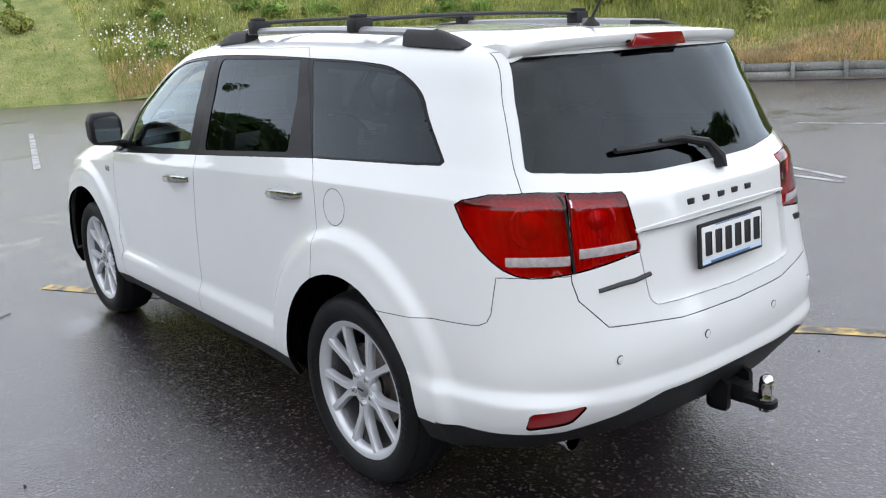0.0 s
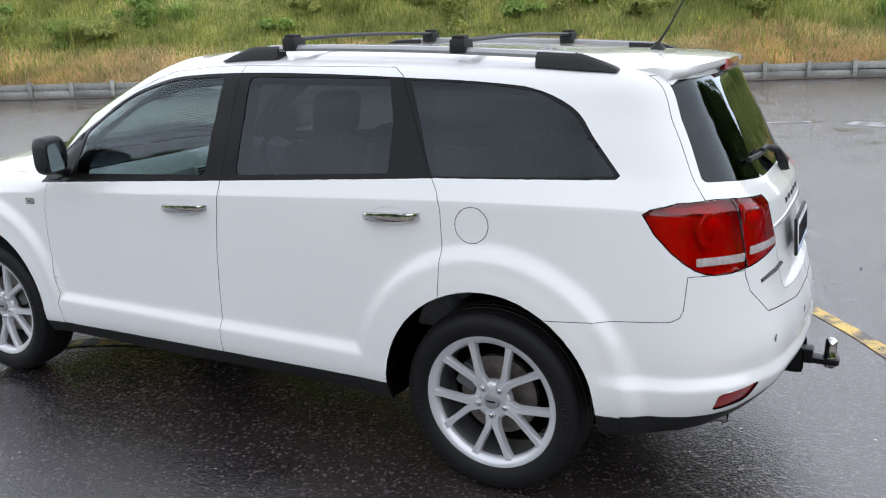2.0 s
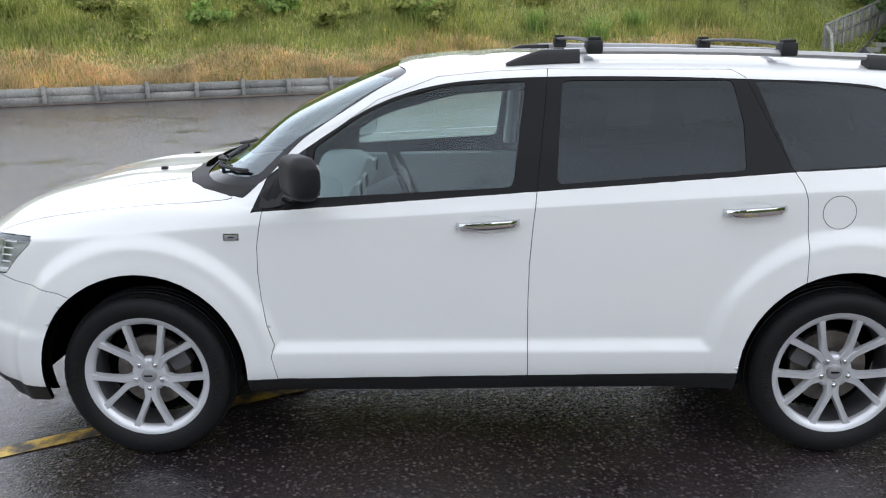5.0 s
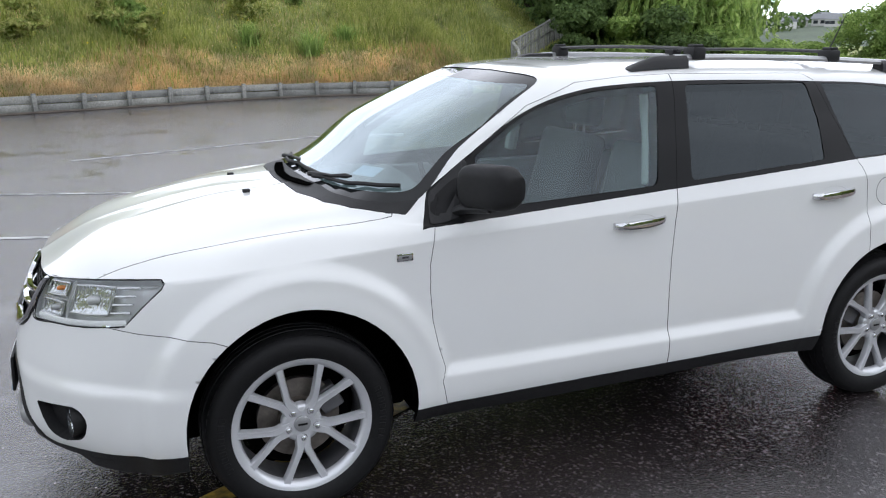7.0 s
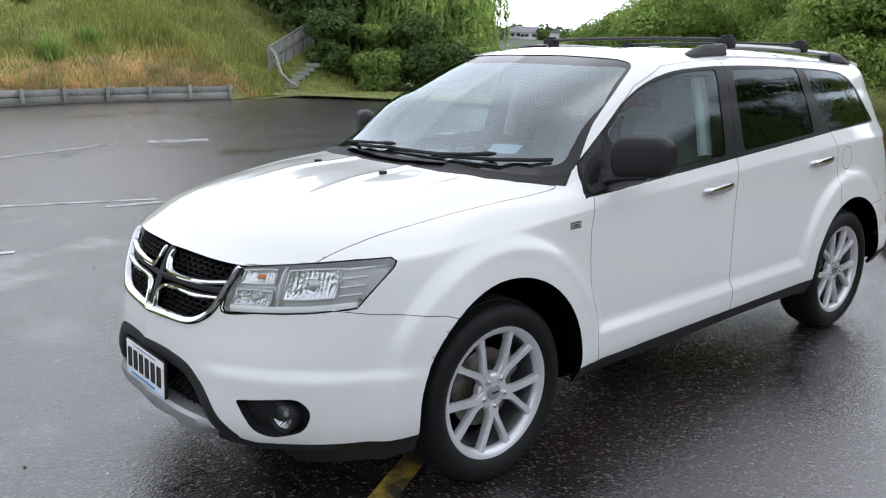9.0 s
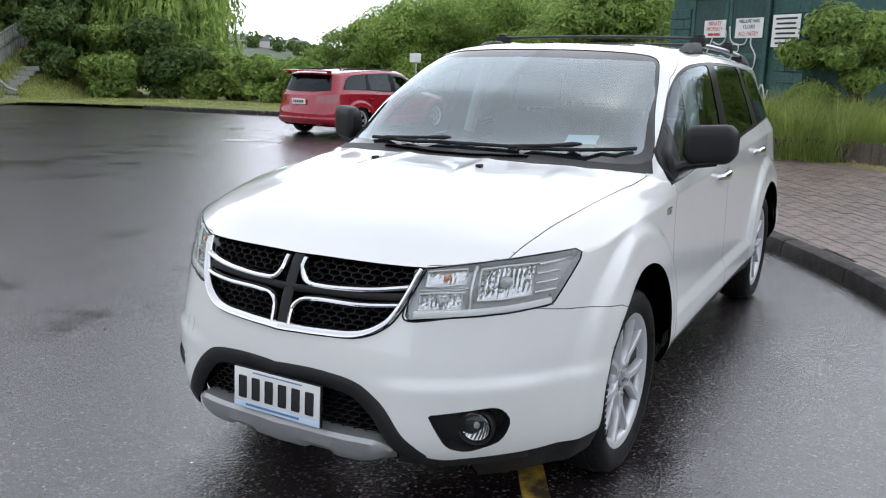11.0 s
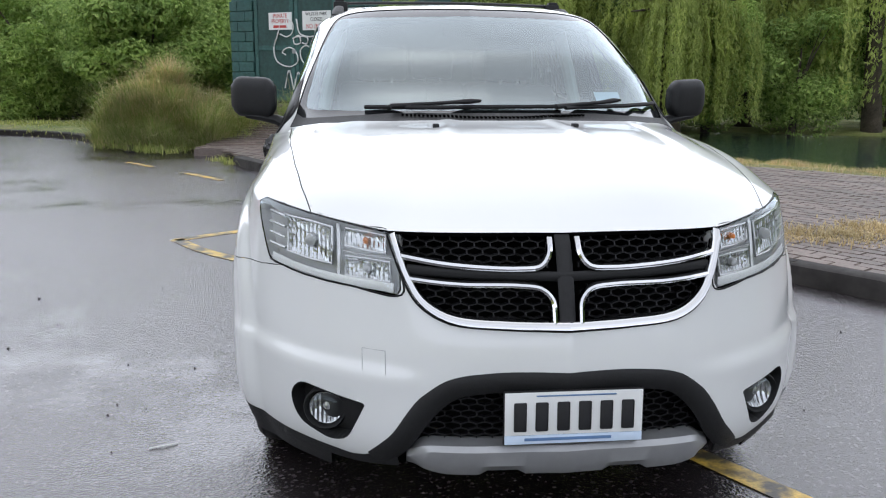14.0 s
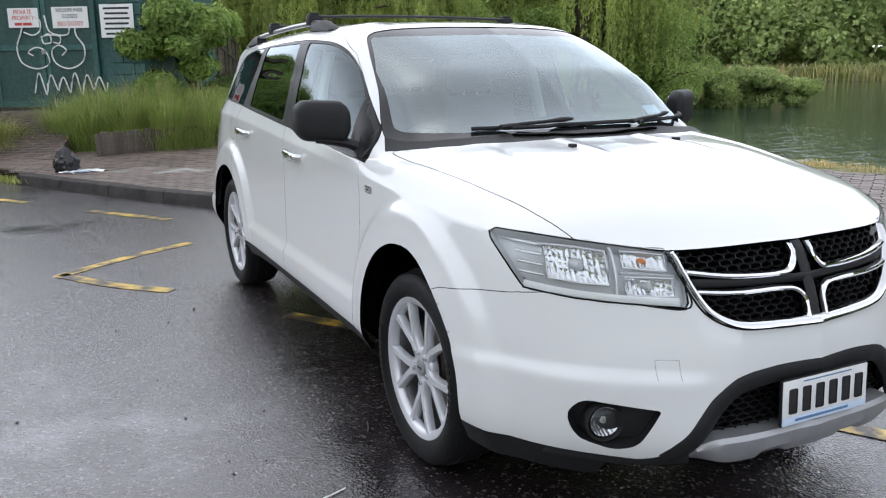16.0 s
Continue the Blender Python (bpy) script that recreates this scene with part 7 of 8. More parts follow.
spray([(1.55, 2.42), (1.62, 2.1), (1.92, 2.06), (1.94, 2.36)])
zz_ = [(1.26 + .1 * k, .90 + (.36 if k % 2 else 0) + .05 * math.sin(k * 2.1)) for k in range(14)]
for a in range(0, 12, 2):
    spray(zz_[a:a + 3] + [(zz_[a + 2][0] + .03, 1.10)], .013, 14)

# ---- paved ramp up to the shed door ----
ramp_c = SM @ Vector((1.67, 0, 0))
rs = curve_pts([(2.45, -8.9), (2.3, -9.8), (2.0, -11.0), (ramp_c.x + sn.x * .3, ramp_c.y + sn.y * .3)], 24)
rn = perp(rs)
rz_ = .115 + .58 * sstep(0.12, 1.0, np.linspace(0, 1, 24))
b2 = bmesh.new()
rows = [[b2.verts.new((*(p + m * o), z - dz)) for o, dz in ((-.62, .3), (-.62, 0), (-.2, 0), (.2, 0), (.62, 0), (.62, .3))] for p, m, z in zip(rs, rn, rz_)]
b2.faces.new(rows[0])
for p, q in zip(rows, rows[1:]):
    for k in range(5):
        b2.faces.new((p[k], q[k], q[k + 1], p[k + 1]))
bmesh.ops.recalc_face_normals(b2, faces=b2.faces[:])
ramp_ob = tagged(obj("ramp", b2, M["paver_bed"], False), "worn brick ramp up to the shed", "ramp", kind="structure")
pm = bpy.data.meshes.new("ramp_brick")
b2 = bmesh.new()
b_box(b2, (-.112, -.055, -.02), (.112, .055, .012), .006, seg=1)
b2.to_mesh(pm)
b2.free()
pm.materials.append(M["paver"])
rl = np.r_[0, np.cumsum(np.hypot(*np.diff(rs, axis=0).T))]
row_n = int(rl[-1] / .12)
for r in range(row_n):
    s_ = (r + .5) * .12
    c = np.array([np.interp(s_, rl, rs[:, 0]), np.interp(s_, rl, rs[:, 1])])
    z = np.interp(s_, rl, rz_)
    m = np.array([np.interp(s_, rl, rn[:, 0]), np.interp(s_, rl, rn[:, 1])])
    a = math.degrees(math.atan2(m[1], m[0]))
    for q in range(5):
        o_ = -.53 + q * .235 + (.117 if r % 2 else 0)
        o = new("brick", pm)
        o.parent = ramp_ob
        o.matrix_basis = pose(c[0] + m[0] * o_, c[1] + m[1] * o_, z + random.uniform(-.004, .004), random.uniform(-1, 1), random.uniform(-1, 1), a)

# ---- slatted timber bridge over the channel ----
bridge = empty("footbridge", "old arched timber footbridge with weathered upright slats", "bridge")
br = np.linspace(0, 1, 66)
p0, p1 = np.array((1.2, -21.0)), np.array((-4.0, -22.3))
topz = lambda t: float(np.interp(t, (0, .2, .36, .5, .62, .75, .88, 1), (2.45, 2.66, 2.92, 3.14, 3.19, 3.0, 2.56, 2.04)))
botz = lambda t: float(np.interp(t, (0, .36, .57, .77, .9, 1), (.3, .75, 1.0, 1.29, 1.12, .5)))
for i, t in enumerate(br):
    c = p0 * (1 - t) + p1 * t
    for side_ in ((0,) if i % 3 else (0, -1.5)):
        b2 = bmesh.new()
        h0, h1 = botz(t) + random.uniform(-.06, .06), topz(t) + random.uniform(-.05, .05)
        b_box(b2, (-.037, -.014, h0), (.037, .014, h1), .004, seg=1)
        o = part("slat", b2, M["dark_timber"], bridge)
        o.matrix_basis = pose(c[0], c[1] + side_, 0, 0, random.uniform(-1.2, 1.2), 14)
for side_ in (.03, -1.5):
    for dz, rr in ((.0, .055), (-.55, .04)):
        b2 = bmesh.new()
        b_tube(b2, [(*(p0 * (1 - t) + p1 * t + np.array((0, side_))), topz(t) + .02 + dz) for t in np.linspace(0, 1, 20)], rr, 6)
        part("top_rail", b2, M["dark_timber"], bridge)
b2 = bmesh.new()
rows = []
for t in np.linspace(0, 1, 20):
    c = p0 * (1 - t) + p1 * t
    rows.append([b2.verts.new((c[0], c[1] + o, botz(t) + .12 + dz)) for o, dz in ((-.04, 0), (-.04, .2), (-1.46, .2), (-1.46, 0))])
for p, q in zip(rows, rows[1:]):
    for k in range(4):
        b2.faces.new((p[k], p[(k + 1) % 4], q[(k + 1) % 4], q[k]))
bmesh.ops.recalc_face_normals(b2, faces=b2.faces[:])
part("deck", b2, M["dark_timber"], bridge)
for x, y in ((-4.0, -23.8), (1.2, -22.5)):
    b2 = bmesh.new()
    b_box(b2, (x - .2, y, -1.6), (x + .2, y + 1.3, .5), .03)
    part("abutment", b2, M["dark_timber"], bridge)

# ---- timber edging of the planted bed, bag and litter, cement patch ----
edging = empty("bed_edging", "curved edging of upright timber stakes holding a grass bed", "edging")
el = curve_pts([(1.15, -9.35), (.5, -9.75), (-.2, -9.95), (-.9, -9.95), (-1.5, -9.75)], 60)
for p in el:
    b2 = bmesh.new()
    h = .36 + random.uniform(-.03, .03)
    b_lathe(b2, [(-.05, .034), (h - .01, .036), (h, .03), (h + .002, .001)], 7, "z")
    o = part("stake", b2, M["dark_timber"], edging)
    o.matrix_basis = pose(p[0], p[1], .1, random.uniform(-3, 3), random.uniform(-3, 3), random.uniform(0, 90))
b2 = bmesh.new()
mound = []
c0 = np.array((-.1, -11.3))
for r_ in (1.0, .8, .55, .25):
    ring = []
    for k in range(28):
        a = k * math.tau / 28
        p = c0 + np.array((1.75 * math.cos(a), 1.45 * math.sin(a))) * r_
        ring.append(b2.verts.new((p[0], p[1], .10 + .42 * (1 - r_) ** .6)))
    mound.append(ring)
for p, q in zip(mound, mound[1:]):
    for k in range(28):
        b2.faces.new((p[k], p[(k + 1) % 28], q[(k + 1) % 28], q[k]))
b2.faces.new(mound[-1])
bmesh.ops.recalc_face_normals(b2, faces=b2.faces[:])
tagged(obj("planted_bed", b2, M["soil_grass"]), kind="structure")
b2 = bmesh.new()
mound = []
c1 = np.array((3.75, -11.05))
for r_ in (1.0, .9, .75, .55, .3):
    ring = []
    for k in range(32):
        a = k * math.tau / 32
        q_ = np.array((1.08 * math.cos(a), 1.32 * math.sin(a))) * r_
        ring.append(b2.verts.new((c1[0] + q_[0], c1[1] + q_[1], .02 + 1.0 * (1 - r_ ** 2) ** .8 * (.78 + .3 * math.cos(a)))))
    mound.append(ring)
for p, q in zip(mound, mound[1:]):
    for k in range(32):
        b2.faces.new((p[k], p[(k + 1) % 32], q[(k + 1) % 32], q[k]))
b2.faces.new(mound[-1])
bmesh.ops.recalc_face_normals(b2, faces=b2.faces[:])
tagged(obj("grass_mound", b2, M["soil_grass"]), kind="structure")

bag = empty("bin_bag", "crumpled black plastic rubbish bag on the footpath", "rubbish bag", loc=(1.68, -7.62, .115))
b2 = bmesh.new()
r = bmesh.ops.create_icosphere(b2, subdivisions=4, radius=.145)
for v in b2.verts:
    d = v.co.normalized()
    k = 1 + .22 * noise.noise(d * 3.1) + .10 * noise.noise(d * 9)
    v.co = Vector((d.x * .155 * k, d.y * .13 * k, max(0, .115 + d.z * .15 * k)))
    if d.z > .8:
        v.co.z += .07 * (d.z - .8) / .2
part("sack", b2, M["bag"], bag)
lit = empty("litter", "scattered pale papers and rags beside the bag", "litter", loc=(1.36, -7.5, .122))
for k in range(6):
    b2 = bmesh.new()
    bmesh.ops.create_grid(b2, x_segments=6, y_segments=4, size=.09)
    for v in b2.verts:
        v.co.x *= 1.3
        v.co.z = .015 + .022 * noise.noise(v.co * 14 + Vector((k, 0, 0)))
    o = part("paper", b2, M["white_sign"] if k % 3 else M["pale_blue"], lit)
    o.matrix_basis = pose(-.12 + k * .085 + .35 * (k == 0), .03 * math.sin(k * 3), 0, random.uniform(-8, 8), 0, k * 50)
    sm = o.modifiers.new("thick", "SOLIDIFY")
    sm.thickness = .002
b2 = bmesh.new()
ring = [b2.verts.new((.58 + .55 * math.cos(a) * (1 + .12 * math.sin(3 * a)), -7.12 + .34 * math.sin(a) * (1 + .1 * math.cos(5 * a)) - .25 * math.cos(a) * .9, .1255)) for a in np.linspace(0, math.tau, 33)[:-1]]
b2.faces.new(ring)
tagged(obj("cement_patch", b2, M["patch"], False), "pale worn cement patch on the brick footpath", "patch", kind="structure")
# gravel crumbs and twigs on the asphalt
rng = np.random.default_rng(5)
gv, gf = [], []
for k in range(260):
    c = np.array((rng.uniform(-5, 8), rng.uniform(-6, 7), 0.0))
    if abs(c[0]) < 1.0 and abs(c[1]) < 2.5:
        continue
    s_ = rng.uniform(.004, .011)
    base = len(gv)
    for dx, dy, dz in ((1, 0, 0), (-.5, .8, 0), (-.5, -.8, 0), (0, 0, 1.2)):
        gv.append(c + s_ * np.array((dx * rng.uniform(.6, 1.4), dy, dz)))
    gf += [(base, base + 1, base + 3), (base + 1, base + 2, base + 3), (base + 2, base, base + 3)]
tagged(np_mesh("gravel", gv, gf, M["concrete"]), "loose stone crumbs on the wet asphalt", "gravel", kind="stuff")
for k, (x, y, a) in enumerate(((.95, 1.1, 70), (1.25, 1.55, 20), (-1.4, 1.9, 40), (2.4, .6, 110))):
    b2 = bmesh.new()
    b_tube(b2, [(-.05, 0, .004), (0, .004, .006), (.05, 0, .004)], .0028, 5)
    o = tagged(obj("twig", b2, M["white_sign"] if k == 1 else M["bark"]), "thin fallen twig on the asphalt", "twig", "fallen twigs")
    o.matrix_basis = pose(x, y, 0, 0, 0, a)

# ---- plants ----
def leaves(pos, nor, size, rng, aspect=1.7, flop=.5, bend=.25):
    """Pointed two-face leaves at pos, facing roughly along nor."""
    n = len(pos)
    nor = nor + rng.normal(0, flop, (n, 3))
    nor /= np.linalg.norm(nor, axis=1)[:, None] + 1e-9
    t = rng.normal(0, 1, (n, 3))
    t[:, 2] -= .4
    t -= (t * nor).sum(1)[:, None] * nor
    t /= np.linalg.norm(t, axis=1)[:, None] + 1e-9
    b = np.cross(nor, t)
    s = (size * rng.uniform(.6, 1.35, n))[:, None]
    L, Wd = s * aspect * .5, s * .5
    v = np.stack([pos - t * L, pos + b * Wd + nor * s * bend * .3, pos + t * L - nor * s * bend, pos - b * Wd + nor * s * bend * .3], 1).reshape(-1, 3)
    f = np.arange(4 * n).reshape(n, 4)
    return v, f


def lobes(rng, h, r, n, base=.35):
    """Clump centres and radii of a crown: uneven, with gaps between."""
    out = []
    for k in range(n):
        a, q = rng.uniform(0, math.tau), rng.uniform(.1, 1) ** .6
        zz = base + (1 - base) * rng.uniform(0.02, .95)
        wide = math.sin(math.pi * min(1, (zz - base * .6) / (1.12 - base * .6))) ** .6
        out.append((np.array((math.cos(a) * r * q * wide * .85, math.sin(a) * r * q * wide * .85, zz * h)), r * rng.uniform(.22, .42)))
    return out


def tree(name, x, y, h, r, mat, n, leaf, seed, label, category="tree", base=.25, nl=26, z=None, aspect=1.7, trunk=True):
    rng = np.random.default_rng(seed)
    z = float(land([(x, y)])[0]) if z is None else z
    root = empty(name, label, category, loc=(x, y, z))
    lo = lobes(rng, h, r, nl, base)
    if trunk:
        b2 = bmesh.new()
        top = h * .72
        sway = rng.normal(0, .03 * h, 2)
        b_tube(b2, [(0, 0, -.2), (sway[0] * .2, sway[1] * .2, h * .15), (sway[0] * .6, sway[1] * .6, h * .4), (sway[0], sway[1], top)], [.045 * h ** .9, .032 * h ** .9, .022 * h ** .9, .006 * h], 8)
        for c, rr in lo[:9]:
            s = rng.uniform(.25, .6)
            p0 = np.array((sway[0] * s, sway[1] * s, top * s))
            b_tube(b2, [tuple(p0), tuple(p0 * .5 + c * .5 + np.array((0, 0, .05 * h))), tuple(c)], [.014 * h ** .9, .009 * h ** .9, .003 * h], 5)
        part("trunk", b2, M["bark"], root, "rough brown trunk and limbs")
    P, N = [], []
    wts = np.array([q[1] ** 2 for q in lo])
    cnt = (n * wts / wts.sum()).astype(int)
    for (c, rr), k in zip(lo, cnt):
        d = rng.normal(0, 1, (k, 3))
        d /= np.linalg.norm(d, axis=1)[:, None]
        d[:, 2] = np.where(d[:, 2] < -.3, d[:, 2] * -.6, d[:, 2])
        rad = rr * (1 - .45 * rng.random(k) ** 2.2) * (1 + .25 * np.sin(d[:, 0] * 5 + c[0]) * np.cos(d[:, 1] * 4 + c[1]))
        P.append(c + d * rad[:, None] * np.array((1.1, 1.1, .8)))
        N.append(d * .8 + np.array((0, 0, .5)))
    # larger leaves deeper in, so that the clumps close behind the outer sprays
    for (c, rr), k in zip(lo, cnt):
        d = rng.normal(0, 1, (k // 2, 3))
        d /= np.linalg.norm(d, axis=1)[:, None]
        P.append(c + d * rr * .84 * np.array((1.1, 1.1, .8)))
        N.append(d * 1.6 + np.array((0, 0, .6)))
    size = np.r_[np.full(sum(len(q) for q in P[:len(lo)]), 1.0), np.full(sum(len(q) for q in P[len(lo):]), 1.25)] * leaf
    v, f = leaves(np.vstack(P), np.vstack(N), size, rng, aspect)
    ob = np_mesh("crown", v, f, M[mat], root)
    return root


def willow(x, y, h, r, seed, n=230, per=46, leaf=.12, z=None, mat="willow", droop=1.0):
    rng = np.random.default_rng(seed)
    z = float(land([(x, y)])[0]) if z is None else z
    root = empty("willow_tree", "weeping willow with long hanging pale green strands by the river", "tree", "willows by the river", (x, y, z))
    b2 = bmesh.new()
    b_tube(b2, [(0, 0, -.3), (.05 * r, 0, h * .2), (.12 * r, .05 * r, h * .45), (.1 * r, 0, h * .8)], [.34, .27, .20, .05], 9)
    for k in range(9):
        a, s = k * 2.4, rng.uniform(.3, .7)
        b_tube(b2, [(.1 * r, 0, h * s), (.4 * r * math.cos(a), .4 * r * math.sin(a), h * (s + .22)), (.8 * r * math.cos(a), .8 * r * math.sin(a), h * (s + .2))], [.12, .07, .02], 6)
    part("trunk", b2, M["bark"], root, "leaning dark trunk")
    P, N = [], []
    for k in range(n):
        a, q = rng.uniform(0, math.tau), rng.uniform(.12, 1) ** .6
        clump = .85 + .25 * math.sin(a * 5 + seed)
        sx, sy = r * q * math.cos(a) * clump, r * q * math.sin(a) * clump
        zt = h * (1 - .42 * q ** 2.2) * rng.uniform(.82, 1.04)
        ln = min(zt - .3, h * rng.uniform(.12, .55) * droop)
        m = int(per * ln / h * 1.7) + 6
        s = np.sort(rng.random(m))
        out = np.array((math.cos(a), math.sin(a)))
        bow = .22 * r * np.sin(np.minimum(s * 3, 1.57)) * .5
        p = np.c_[sx + out[0] * bow + rng.normal(0, .04, m), sy + out[1] * bow + rng.normal(0, .04, m), zt - s * ln + rng.normal(0, .05, m)]
        P.append(p)
        N.append(np.tile((out[0], out[1], .25), (m, 1)))
    P, N = np.vstack(P), np.vstack(N)
    m = len(P)
    N = N + rng.normal(0, .6, (m, 3))
    N /= np.linalg.norm(N, axis=1)[:, None]
    t = np.tile((0., 0., -1.), (m, 1)) + rng.normal(0, .35, (m, 3))
    t -= (t * N).sum(1)[:, None] * N
    t /= np.linalg.norm(t, axis=1)[:, None]
    b = np.cross(N, t)
    s = leaf * rng.uniform(.7, 1.4, (m, 1))
    v = np.stack([P - t * s * 1.5, P + b * s * .38, P + t * s * 1.5, P - b * s * .38], 1).reshape(-1, 3)
    np_mesh("crown", v, np.arange(4 * m).reshape(m, 4), M[mat], root)
    return root


def blades(pts, zs, h, w, rng, lean=.35, spread=.25, per=1):
    """Bent grass blades, three triangles each."""
    n = len(pts)
    a = rng.uniform(0, math.tau, n)
    hh = h * rng.uniform(.5, 1.25, n)
    d = np.c_[np.cos(a), np.sin(a)]
    l = lean * rng.uniform(.2, 1.3, n)
    base = np.c_[pts, zs]
    side_ = np.c_[-d[:, 1], d[:, 0], np.zeros(n)] * (w * rng.uniform(.6, 1.3, n))[:, None]
    midp = base + np.c_[d * (hh * l * .35)[:, None], hh * .6]
    tip = base + np.c_[d * (hh * l)[:, None], hh * (1 - .25 * l)]
    v = np.stack([base - side_, base + side_, midp + side_ * .7, tip, midp - side_ * .7], 1).reshape(-1, 3)
    f = (np.arange(n)[:, None] * 5 + np.array((0, 1, 2, 0, 2, 4, 4, 2, 3))).reshape(-1, 3)
    return v, f


rng = np.random.default_rng(11)
# long grass on the bank, in drifts, with dry straw along the boards
line = curve_pts(FOOT[2:-3], 700)
ln_n = perp(line)
NB = 330000
k = rng.integers(0, len(line), NB)
dist = .25 + 13 * rng.random(NB) ** 1.5
p = line[k] + ln_n[k] * dist[:, None] + rng.normal(0, .15, (NB, 2))
keep = (away(p, FOOT) > .2)
drift = np.sin(p[:, 0] * .55 + 1.3 * np.sin(p[:, 1] * .35)) * np.cos(p[:, 1] * .6 + 1.1 * np.sin(p[:, 0] * .4))
keep &= rng.random(NB) < .74 + .26 * drift
lawn = (p[:, 1] > 21.5) & (p[:, 0] < 7.2 + .12 * (p[:, 1] - 24))
keep &= ~lawn | (rng.random(NB) < .35)
p, dist, drift, lawn = p[keep], dist[keep], drift[keep], lawn[keep]
hgt = np.where(lawn, .10, .34 + .20 * np.maximum(drift, -.3)) * np.where(p[:, 1] < -13.5, .35, 1)
dry = (rng.random(len(p)) < np.where(dist < 1.9 + .5 * drift, .92 - .1 * drift, .14 + .12 * (drift < -.2))) & ~lawn & (p[:, 1] > -11)
z = land(p)
for sel, mt, nm, lb in ((~dry, "grass", "long_grass", "long green grass and weeds on the bank"), (dry, "dry_grass", "dry_grass", "straw-coloured dry grass along the boards")):
    h_ = hgt[sel] * (1 if mt == "grass" else .62)
    v, f = blades(p[sel], z[sel], h_, .014 + .006 * (mt == "grass"), rng, .55 if mt == "grass" else 1.1)
    tagged(np_mesh(nm, v, f, M[mt]), lb, "grass", kind="stuff")
kk = rng.integers(0, len(line), 34000)
dd_ = .12 + 1.5 * rng.random(34000) ** 1.3 * (.75 + .35 * np.sin(kk * .07))
ps = line[kk] + ln_n[kk] * dd_[:, None]
ps = ps[(away(ps, FOOT) > .12) & (ps[:, 1] > -10.5) & (ps[:, 1] < 24.6)]
v, f = blades(ps, land(ps) + .03, .26, .009, rng, 1.5)
tagged(np_mesh("straw", v, f, M["straw"]), "flattened pale straw lying above the boards", "grass", kind="stuff")
# weeds: broad-leaved clumps and flax-like tussocks
for i in range(96):
    k_ = int(rng.integers(30, 560))
    d_ = rng.uniform(1.6, 8)
    q = line[k_] + ln_n[k_] * d_
    zz0 = float(land([q])[0])
    if i % 3 == 0:
        root = empty("tussock", "arching flax-like tussock on the bank", "plant", "tussocks on the bank", (q[0], q[1], zz0))
        v, f = blades(rng.normal(0, .16, (170, 2)), np.zeros(170), rng.uniform(.6, 1.15), .02, rng, 1.0)
        np_mesh("leaf_tuft", v, f, M["grass"] if i % 2 else M["leaf"], root)
    else:
        tree("shrub", q[0], q[1], rng.uniform(.5, 1.1), rng.uniform(.4, .85), "leaf" if i % 2 else "grass", 700, .085, 100 + i, "leafy green weed shrub on the grassy bank", "shrub", .05, 9, zz0, trunk=False)
# small flowers: yellow heads here and there, a white drift beside the lawn
q = line[rng.integers(120, 560, 190)] + ln_n[rng.integers(100, 500, 190)] * rng.uniform(1.5, 6, 190)[:, None] + rng.normal(0, .5, (190, 2))
v, f = leaves(np.c_[q, land(q) + .42], np.tile((0, 0, 1.), (len(q), 1)), .055, rng, 1.0, .6)
tagged(np_mesh("yellow_flowers", v, f, M["flower"]), "scattered yellow flower heads in the grass", "flowers", kind="stuff")
q = np.c_[rng.normal(9.9, 1.1, 420), rng.normal(27.6, 1.3, 420)]
q = q[away(q, FOOT) > .9]
v, f = leaves(np.c_[q, land(q) + rng.uniform(.3, .6, len(q))], np.tile((-.3, -.7, .6), (len(q), 1)), .075, rng, 1.0, .6)
tagged(np_mesh("white_flowers", v, f, M["white_flower"]), "drift of small white flowers in the grass", "flowers", kind="stuff")

# beds and mounds beside the shed, the verges
def patch(name, n, fn, h, w, mt, lb, lean=.5):
    q, zz = fn(n)
    h = h * (.5 + .95 * np.abs(np.sin(4.1 * q[:, 0] + 1.7 * np.sin(3.3 * q[:, 1])) * np.cos(3.7 * q[:, 1] + q[:, 0])))
    v, f = blades(q, zz, h, w, rng, lean)
    tagged(np_mesh(name, v, f, M[mt]), lb, "grass", kind="stuff")


def in_bed(n):
    a, r_ = rng.uniform(0, math.tau, n), rng.random(n) ** .5
    q = np.c_[.08 + 1.72 * r_ * np.cos(a), -11.2 + 1.45 * r_ * np.sin(a)]
    return q, .10 + .42 * (1 - r_) ** .6 - .02


def in_mound(n):
    a, r_ = rng.uniform(0, math.tau, n), rng.random(n) ** .55
    return np.c_[3.9 + 1.4 * r_ * np.cos(a) * (1 + .12 * np.sin(3 * a)), -11.05 + 1.4 * r_ * np.sin(a)] - np.array((.3, 0)), .02 + 1.0 * (1 - r_ ** 2) ** .8 * (.78 + .3 * np.cos(a)) - .03


def in_mound_top(n):
    q, zz = in_mound(n * 2)
    keep_ = zz > .25 + .5 * rng.random(len(zz))
    return q[keep_][:n], zz[keep_][:n]


patch("bed_grass", 36000, in_bed, .66, .0045, "lush_grass", "tall lush grass filling the bed", 1.1)
patch("bed_straw", 1500, in_bed, .85, .0025, "dry_grass", "pale seed stalks in the bed", .5)
patch("mound_green", 20000, in_mound, .42, .0045, "lush_grass", "green grass growing through the mound", 1.4)
patch("mound_grass", 30000, in_mound, .40, .0042, "rank_grass", "tall rank grass on the mound", 1.7)
patch("mound_straw", 6000, in_mound_top, .55, .0035, "dry_grass", "tall pale seed heads on the mound", 1.5)


